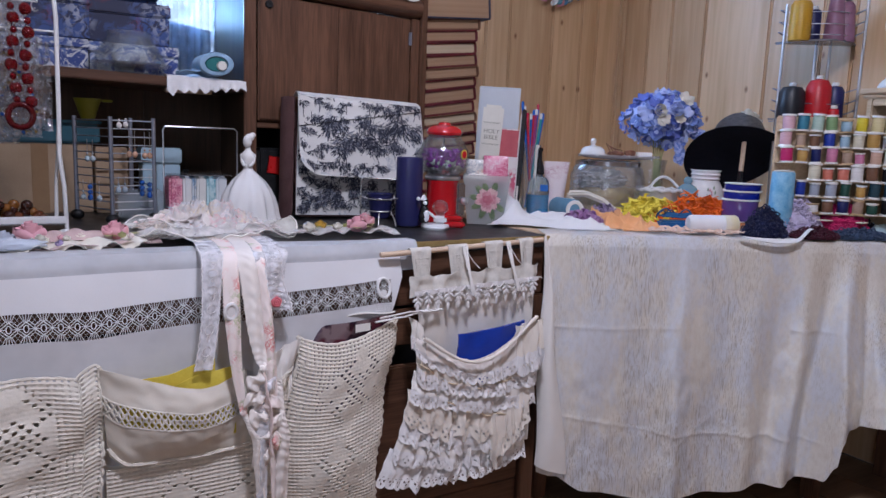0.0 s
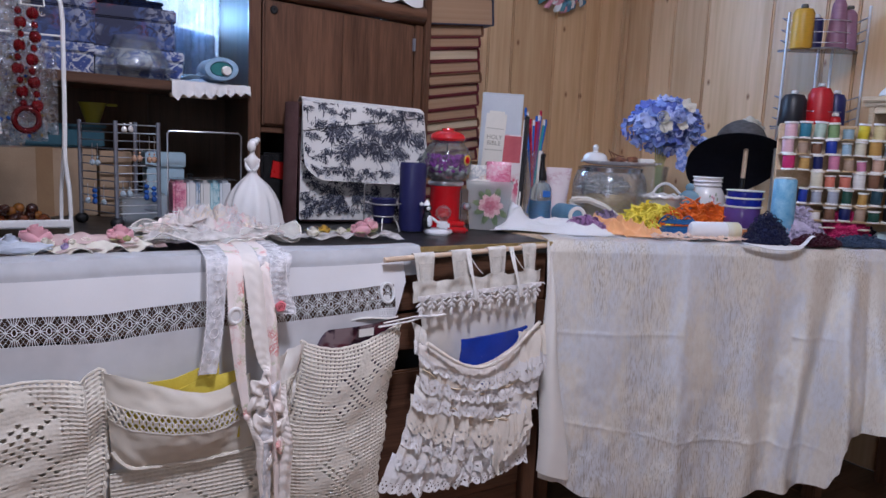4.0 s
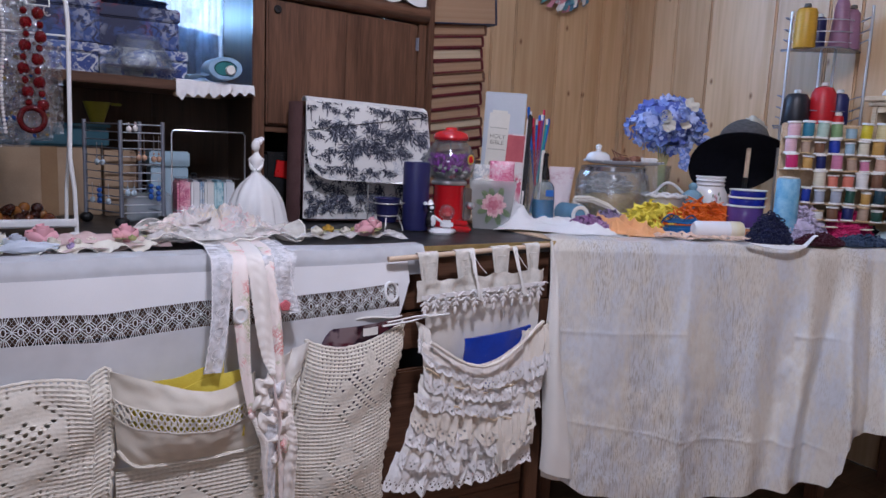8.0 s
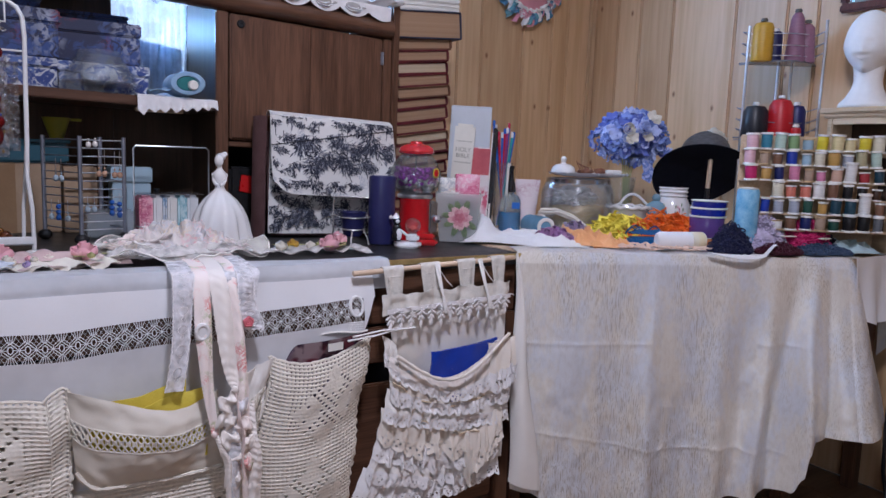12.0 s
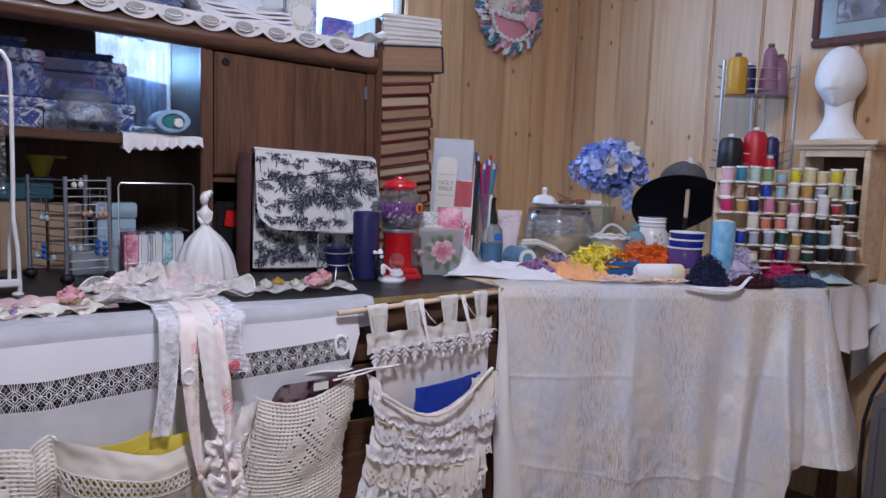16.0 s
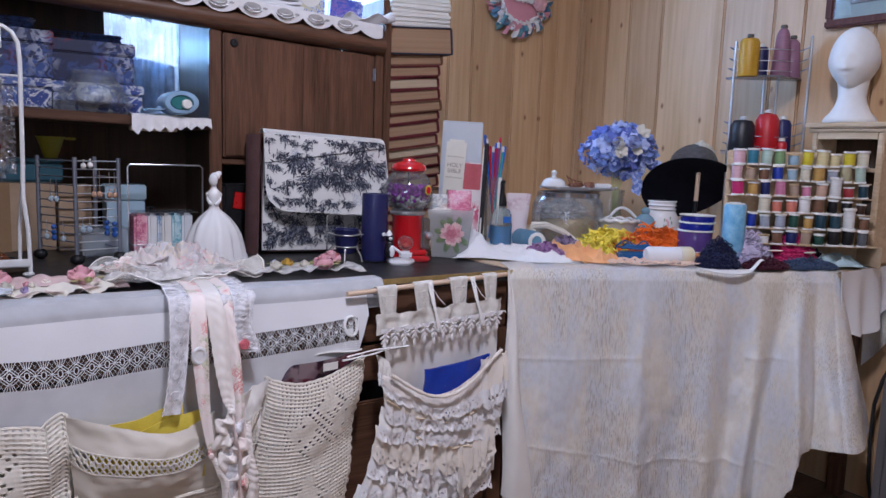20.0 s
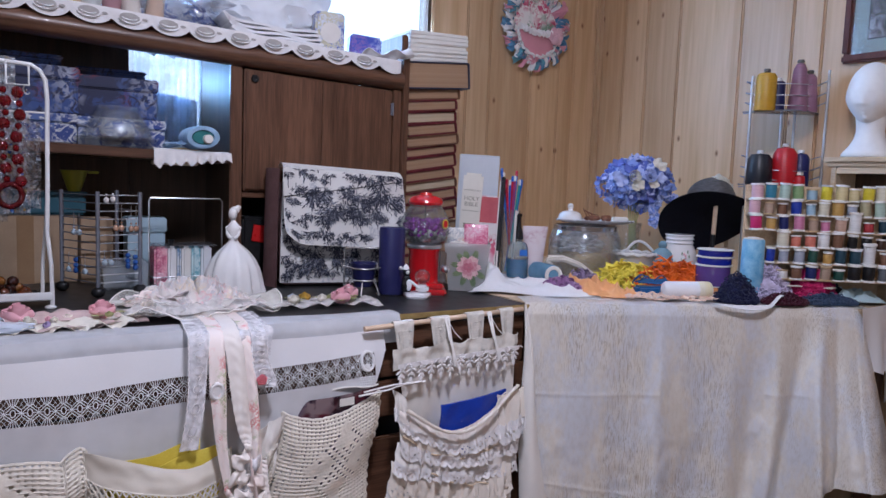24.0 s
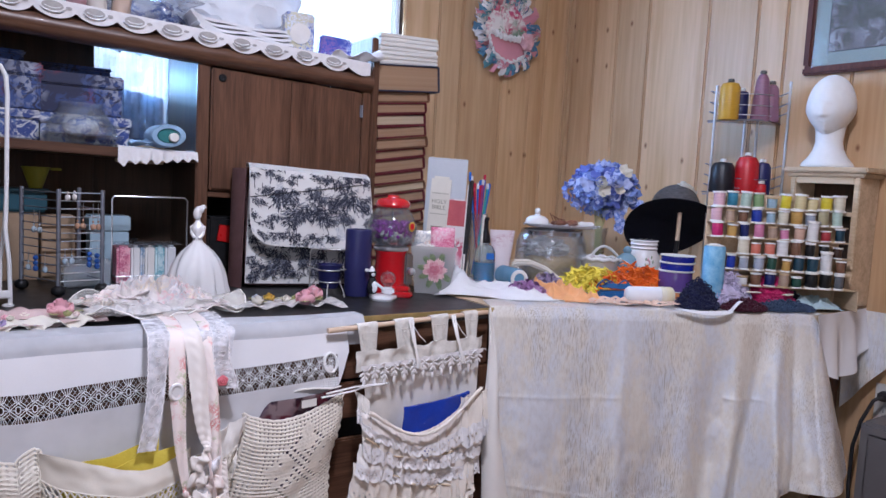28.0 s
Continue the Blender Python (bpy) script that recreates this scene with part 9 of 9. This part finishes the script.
CO, BK, DG, DB, LG, GY, PE = (.66, .20, .14), (.012, .012, .014), (.02, .08, .06), (.06, .03, .02), (.40, .44, .54), (.14, .15, .17), (.64, .42, .32)
names_row = [[(LP, 1.1), (TL, 1.1), (MT, 1.1), (GR, 1.15), (LB, .8), (YE, 1.1), (PY, 1.1), (PY, .85), (YE, 1.1), (CR, 1.1)],
             [(LP, 1.1), (BE, .8), (BR, .8), (BL, 1.0), (LB, .8), (CR, 1.0), (GD, 1.1), (LG, .9), (TA, 1.15), (MT, 1.1)],
             [(MG, 1.1), (GD, .85), (NV, 1.0), (PK, 1.1), (BE, .85), (PK, .8), (PE, .9), (WH, 1.35), (RD, .8), (DT, 1.0)],
             [(WH, .6), None, (CR, 1.1), (CO, .85), (CO, .85), (WH, 1.1), (BR, 1.1), (BK, 1.0), (BK, .9), (DB, .8)],
             [None, (BL, 1.0), (LG, .85), (LG, .9), (DG, 1.0), (GD, .85), (DT, 1.05), (DT, 1.05), (WH, 1.4), (BR, .85)],
             [None, None, (WH, .6), (BR, .9), (NV, .9), (BE, .9), (DG, .7), (BK, 1.1), (BK, 1.1), (GY, 1.0)]]
first = True
rsx = random.Random(2)
for r, row in enumerate(names_row):
    for k, it in enumerate(row):
        if it is None:
            continue
        c, h = it
        u = -.183 + k * .0405 + rsx.uniform(-.003, .003) - (.006 if r % 2 else 0) - .004 * r
        wdt = .98 + (.10 if h > 1 else -.05) + rsx.uniform(-.10, .10)
        h *= 1.04 * rsx.uniform(.93, 1.06)
        p = Vector((RK.x, RK.y, DESK_Z + .0121)) + ax * u - fw * 0 + Vector((-ax.y, ax.x, 0)) * (rows_y[r]) + Vector((0, 0, rows_z[r]))
        if first:
            ob, first = sp, False
            ob.matrix_world = pose(*p, rsx.uniform(-3, 3), rsx.uniform(-3, 3), 0)
        else:
            ob = copy_thing(sp, pose(*p, rsx.uniform(-3, 3), rsx.uniform(-3, 3), 0))
        ob.scale = (wdt, wdt, h)
        natural = rsx.random() < .05 or c is BE
        for ch_ in ob.children:
            sl = ch_.material_slots[0]
            sl.link = "OBJECT"
            sl.material = thread_of(c) if ch_.name.startswith("thread") else (SPN if natural else SPW)

# ---- wire tier shelf with cones ----
tw = thing("wire_shelf", "three-tier chrome wire shelf standing behind the spools", "wire shelf", (2.250, 1.460, 0), -34)
LPX, RPX = -.108, .130
for x, y, z0, z1 in ((LPX, 0, TZ, 1.445), (RPX, -.02, TZ, 1.468), (.018, .055, TZ, 1.40), (.060, .050, TZ, 1.40)):
    part("post", G().tube([(x, y, z0), (x, y, z1)], .0041, 10), STEEL, tw)
for zt in (1.325, 1.083):
    part("shelf_plate", G().sheet(lambda u, v, zt=zt: (LPX - .006 + u * (RPX - LPX + .014), (.06 - .125 * math.sin(math.pi * min(1, max(0, u * .9 + .05)))) * v + .052 * (1 - v), zt + .004), 24, 6, .005), glass("smoky_shelf", (.30, .30, .32), .15, 1.3, .35) if zt > 1.2 else bpy.data.materials["smoky_shelf"], tw)
    for dz in (.030, .062, .098) if zt > 1.2 else (.030, .062):
        pts = [(LPX, 0, zt + dz + .010)] + [(LPX + (RPX - LPX) * u, .056 - .122 * math.sin(math.pi * (u * .9 + .05)), zt + dz - .008 * math.sin(math.pi * u)) for u in np.linspace(.06, .94, 16)] + [(RPX, -.02, zt + dz + .014)]
        part("guard_wire", G().tube(pts, .0015, 6), STEEL if zt > 1.2 else GREY_WIRE, tw)
    part("side_wire", G().tube([(LPX, 0, zt), (LPX - .018, .012, zt - .002)], .0018, 6), GREY_WIRE, tw)
    for dz in (.030, .062, .098):
        part("side_wire", G().tube([(LPX, 0, zt + dz), (LPX - .015, .010, zt + dz + .004), (LPX + .02, .040, zt + dz - .004)], .0016, 6), GREY_WIRE, tw)
        part("side_wire", G().tube([(RPX, -.02, zt + dz + .01), (RPX - .055, .035, zt + dz - .014)], .0016, 6), GREY_WIRE, tw)


def cone(name, label, x, y, z, prof, c, core=PAPER):
    o = thing(name, label, "thread cone", (0, 0, 0), 0, "thread cones")
    o.matrix_world = tw.matrix_world @ Matrix.Translation((x, y, z))
    part("thread", G().lathe(prof, seg=32), surface("cone_thread", tuple(v * .8 for v in c), c, 30, .42, .4, 500, stretch=(1, 1, 9), depth=.0006, coat=.04), o)
    h = prof[-1][1]
    part("core", G().lathe([(.010, h), (.011, h + .004), (.009, h + .010), (.005, h + .010), (0, h + .008)], seg=18), core, o)
    return o


DARKCORE = gloss("dark_core", (.10, .09, .07), .5)
cone("thread_cone", "gold thread cone on the top wire tier", -.070, -.018, 1.3305, [(0, 0), (.031, .001), (.032, .006), (.0315, .108), (.026, .120), (0, .126)], (.60, .33, .02), DARKCORE)
cone("thread_cone", "navy thread cone on the top wire tier", -.018, .012, 1.3305, [(0, 0), (.022, .001), (.023, .005), (.022, .095), (.018, .10), (0, .102)], (.018, .02, .10))
cone("thread_cone", "tall mauve thread cone on the top wire tier", .030, -.032, 1.3305, [(0, 0), (.030, .001), (.031, .006), (.020, .135), (.014, .150), (.008, .155), (0, .156)], (.30, .14, .21), DARKCORE)
cone("thread_cone", "mauve thread cone on the top wire tier", .070, -.018, 1.3305, [(0, 0), (.028, .001), (.029, .006), (.021, .110), (.013, .122), (0, .126)], (.30, .14, .21), DARKCORE)
cone("thread_cone", "black thread cone on the lower wire tier", -.073, -.02, 1.0885, [(0, 0), (.039, .001), (.041, .006), (.038, .085), (.028, .100), (0, .104)], (.014, .015, .022))
cone("thread_cone", "large bright red thread cone on the lower tier", .004, -.03, 1.0885, [(0, 0), (.039, .001), (.040, .006), (.037, .102), (.026, .122), (0, .128)], (.58, .012, .02))
cone("thread_cone", "navy thread cone on the lower wire tier", .064, -.01, 1.0885, [(0, 0), (.028, .001), (.029, .006), (.027, .092), (.02, .106), (0, .110)], (.018, .02, .12))
cone("thread_cone", "small red thread spool on the lower wire tier", .042, -.062, 1.0885, [(0, 0), (.016, .001), (.017, .004), (.016, .030), (.013, .034), (0, .036)], (.58, .012, .02))

# ---- little cabinet with the foam head ----
cb = thing("wall_cabinet", "small open raw pine shelf box against the wall", "shelf box", (2.31, 1.179, 0))
part("top", G().box((-.068, -.131, 1.166), (.068, .131, 1.182), .004), RAW_PINE, cb)
part("moulding", G().box((-.060, -.121, 1.152), (.068, .121, 1.1655), .004), RAW_PINE, cb)
for y in (-.108, .090):
    part("side_board", G().box((-.055, y, TZ), (.066, y + .018, 1.1515), .003), RAW_PINE, cb)
part("rail", G().box((-.055, -.0895, 1.132), (-.040, .0895, 1.1515), .002), RAW_PINE, cb)
part("back_board", G().box((.058, -.0895, TZ), (.066, .0895, 1.1515), 0), OAK_INSIDE, cb)
part("shelf", G().box((-.050, -.0895, 1.035), (.0575, .0895, 1.047), .002), RAW_PINE, cb)
FOAM = surface("white_foam", (.82, .82, .82), (.87, .87, .87), 60, .75, .25, 300, through_light=.1)
hd = bmesh.new()
bmesh.ops.create_uvsphere(hd, u_segments=72, v_segments=64, radius=1)
for v in hd.verts:
    x, y, z = v.co
    front = max(0, -y) ** .6
    egg = 1 - .36 * max(0, -z) ** 1.3
    px, py, pz = x * .070 * egg, y * .086 * (1 - .14 * max(0, -z)), .014 + z * (.108 if z > 0 else .082)
    ridge_ = max(0, min(1, (.10 - z) / .40)) if z > -.30 else max(0, 1 - (-.30 - z) / .05)
    nose = math.exp(-(x / (.10 + .10 * ridge_)) ** 2) * ridge_
    brow = math.exp(-(((z - .17) / .09) ** 2)) * (1 - .4 * math.exp(-(x / .1) ** 2))
    sock = math.exp(-(((abs(x) - .32) / .16) ** 2 + ((z - .02) / .10) ** 2))
    lid = math.exp(-(((abs(x) - .32) / .11) ** 2 + ((z - .0) / .04) ** 2))
    lip = math.exp(-((x / .20) ** 2 + ((z + .50) / .045) ** 2)) + math.exp(-((x / .17) ** 2 + ((z + .60) / .045) ** 2)) - .8 * math.exp(-((x / .20) ** 2 + ((z + .55) / .022) ** 2))
    chin = math.exp(-((x / .26) ** 2 + ((z + .84) / .13) ** 2))
    cheek = math.exp(-(((abs(x) - .45) / .2) ** 2 + ((z + .30) / .22) ** 2))
    py -= front * (.011 * nose + .001 * brow - .0035 * sock + .0015 * lid + .004 * lip + .012 * chin + .005 * cheek)
    v.co = (px, py, pz)
head = G().take(hd)
head.lathe([(.0, -.166), (.075, -.166), (.077, -.160), (.072, -.150), (.056, -.132), (.044, -.108), (.039, -.085), (.041, -.060), (.046, -.03)], (0, .012, 0), 36)
solo("foam_head", head, FOAM, "white polystyrene wig head on the small cabinet", "foam head", (2.306, 1.207, 1.182 + .1662), -78, sharp=1.4)

# ---- on the walls ----
pf_ = thing("framed_picture", "dark wood framed picture with a pale green mat", "picture", (2.38, 0, 0))
y1, y0_, zb_, zt_ = 1.345, .79, 1.487, 1.92
MAHOG = wood("mahogany", (.060, .016, .012), (.12, .036, .026), scale=30, rough=.6)
for a, b in (((-.024, y0_, zb_), (-.003, y1, zb_ + .027)), ((-.024, y0_, zt_ - .027), (-.003, y1, zt_)),
             ((-.0235, y1 - .027, zb_ + .0271), (-.003, y1, zt_ - .0271)), ((-.0235, y0_, zb_ + .0271), (-.003, y0_ + .027, zt_ - .0271))):
    part("frame_rail", G().box(a, b, .006), MAHOG, pf_)
part("mat_board", G().box((-.010, y0_ + .026, zb_ + .026), (-.004, y1 - .026, zt_ - .026), 0), surface("grey_green_mat", (.30, .38, .37), (.36, .44, .43), 10, .8, .1), pf_)
part("inner_line", G().box((-.0112, y0_ + .074, zb_ + .068), (-.0101, y1 - .074, zt_ - .068), 0), surface("dark_line", (.06, .07, .10), (.08, .09, .12), 20, .6, .05), pf_)
part("print", G().box((-.0126, y0_ + .078, zb_ + .072), (-.0113, y1 - .078, zt_ - .072), 0), printed("landscape_print", (.14, .13, .15), [(.30, .28, .30), (.08, .09, .08), (.45, .46, .5)], 9, .5, .5), pf_)
part("glazing", G().box((-.0172, y0_ + .026, zb_ + .026), (-.0160, y1 - .026, zt_ - .026), 0), CLEAR, pf_).visible_shadow = False

PINK_NET = veil("pink_net", (.86, .52, .58), .80, 900)
ROSEBUD = printed("rosebud_print", (.82, .78, .75), [(.52, .03, .12), (.60, .10, .20), (.22, .34, .24)], 26, (.42, .30, .25), .8, 1.0, 1.2, 2)
wreath = thing("fabric_wreath", "round pink and blue rag-ruffle wall hanging with a pocket", "wall hanging", (1.985, 2.455, 1.72))
rw = random.Random(4)
RAGS = [cloth("rag_blue", (.12, .26, .40)), cloth("rag_pink", (.72, .32, .38)), cloth("rag_white", (.82, .80, .80)), printed("rag_floral", (.80, .74, .74), [(.62, .14, .24), (.25, .40, .35)], 60, .6), cloth("rag_teal", (.16, .38, .46))]
for k in range(132):
    a = k * TAU / 132 + rw.uniform(-.05, .05)
    R0, R1 = .118 + rw.uniform(-.014, .010), .166 + rw.uniform(-.022, .020)
    skew, lift, wide, curl = rw.uniform(-.28, .28), rw.uniform(.006, .030), rw.uniform(.006, .013), rw.uniform(-1, 1)

    def rag(u, v, a=a, R0=R0, R1=R1, skew=skew, lift=lift, wide=wide, curl=curl):
        r = R0 + (R1 - R0) * v * (1 - .12 * curl * (u - .5))
        b = a + skew * v + wide * (.6 + .6 * v) * (u - .5) * 2 / r
        return (r * math.cos(b), -.012 - lift * math.sin(2.4 * v) - .016 * (u - .5) * curl * v - .004 * math.sin(u * 6 + v * 4), r * math.sin(b) * 1.04)

    part("rag_strip", G().sheet(rag, 4, 6, .0010), RAGS[rw.choice((0, 0, 4, 1, 1, 2, 2, 3))], wreath)
part("centre", G().lathe([(0, .014), (.10, .012), (.135, .004), (.136, 0), (0, 0)], (0, -.004, 0), 44, turn=Matrix.Rotation(radians(90), 3, "X")), ROSEBUD, wreath, "floral print centre")
part("pocket", G().sheet(lambda u, v: (-.10 + .20 * u, -.024 - .010 * math.sin(math.pi * u), -.020 - .095 * v * math.sqrt(max(0, 1 - (2 * u - 1) ** 2)) - .02 * math.sin(math.pi * u)), 24, 10, .002), RAGS[1], wreath, "pink pocket")
def lace_rim(path, w, seed):
    """A gathered white lace strip along a line."""
    return G().sheet(lambda u, v: Vector(path(u)) + Vector((.004 * math.sin(u * 90 + seed), -.004 - .006 * math.sin(math.pi * v) - .004 * math.sin(u * 70 + 3 * v + seed), (v - .5) * w * (1 + .25 * math.sin(u * 55 + seed)))), 90, 6, .001)


part("lace_rim", lace_rim(lambda u: (-.105 + .21 * u, -.034 - .010 * math.sin(math.pi * u), -.012 - .02 * math.sin(math.pi * u)), .026, 1), LACE_WHITE, wreath)
part("lace_rim", lace_rim(lambda u: (-.108 * math.cos(math.pi * u), -.030, -.024 - .100 * math.sin(math.pi * u)), .018, 2), LACE_WHITE, wreath)
for k in range(7):
    a = k * TAU / 6 if k else 0
    rr_ = .020 if k else 0
    part("pink_puff", G().ball((.088 + rr_ * math.cos(a), -.046 - .004 * math.sin(k * 2), -.034 + rr_ * math.sin(a)), .019, 3, (1, .6, 1), .35, 12, 3 + k), PINK_NET, wreath)

# ---- under and beside the side table ----
ot = thing("wall_outlet", "white double wall socket", "wall socket", (2.379, .985, .475))
part("plate", G().box((-.006, -.036, -.058), (0, .036, .058), .003), gloss("socket_plastic", (.62, .60, .58), .4), ot)
for z in (-.024, .024):
    part("socket", G().lathe([(0, 0), (.017, 0), (.017, .003), (0, .003)], (-.006, 0, z), 20, turn=Matrix.Rotation(radians(-90), 3, "Y")), gloss("socket_face", (.50, .48, .46), .4), ot)
    for y in (-.006, .006):
        part("slot", G().box((-.0098, y - .001, z - .005), (-.0091, y + .001, z + .005), 0), BLACK_IRON, ot)
cbk = thing("power_cable", "black power plug and cable running down the wall", "cable")
part("plug", G().box((2.335, .970, .486), (2.3695, 1.000, .514), .006), DARK, cbk)
part("cord", G().tube([(2.335, .985, .50), (2.310, .995, .49), (2.300, 1.02, .42), (2.318, 1.045, .33), (2.350, 1.06, .20), (2.345, 1.05, .08), (2.32, 1.02, .006), (2.2, .9, .006)], .0055, 8), DARK, cbk)
hbx = thing("heater", "grey electric heater beside the table, darkened for the shade there", "heater", (2.30, .86, 0))
# Both metal greys are kept low: the shade beside the table is in them.
part("body", G().box((-.10, -.16, .02), (.066, .118, .452), .012), gloss("grey_beige_metal", (.15, .145, .15), .5), hbx)
part("panel", G().box((-.108, -.13, .06), (-.1005, .09, .42), .004), gloss("grey_metal", (.13, .125, .13), .45), hbx)
for y in (-.14, .10):
    part("foot", G().box((-.08, y - .015, 0), (.05, y + .015, .0195), .004), DARK, hbx)
chest = thing("wooden_crate", "dark brown wooden crate under the side table", "crate", (2.10, 1.62, 0), -20)
for k in range(4):
    part("slat", G().box((-.22, -.18, .02 + k * .10), (.20, -.165, .108 + k * .10), .003), OAK_FLAT, chest)
part("body", G().box((-.215, -.1645, .01), (.195, .18, .42), .003), OAK_INSIDE, chest)
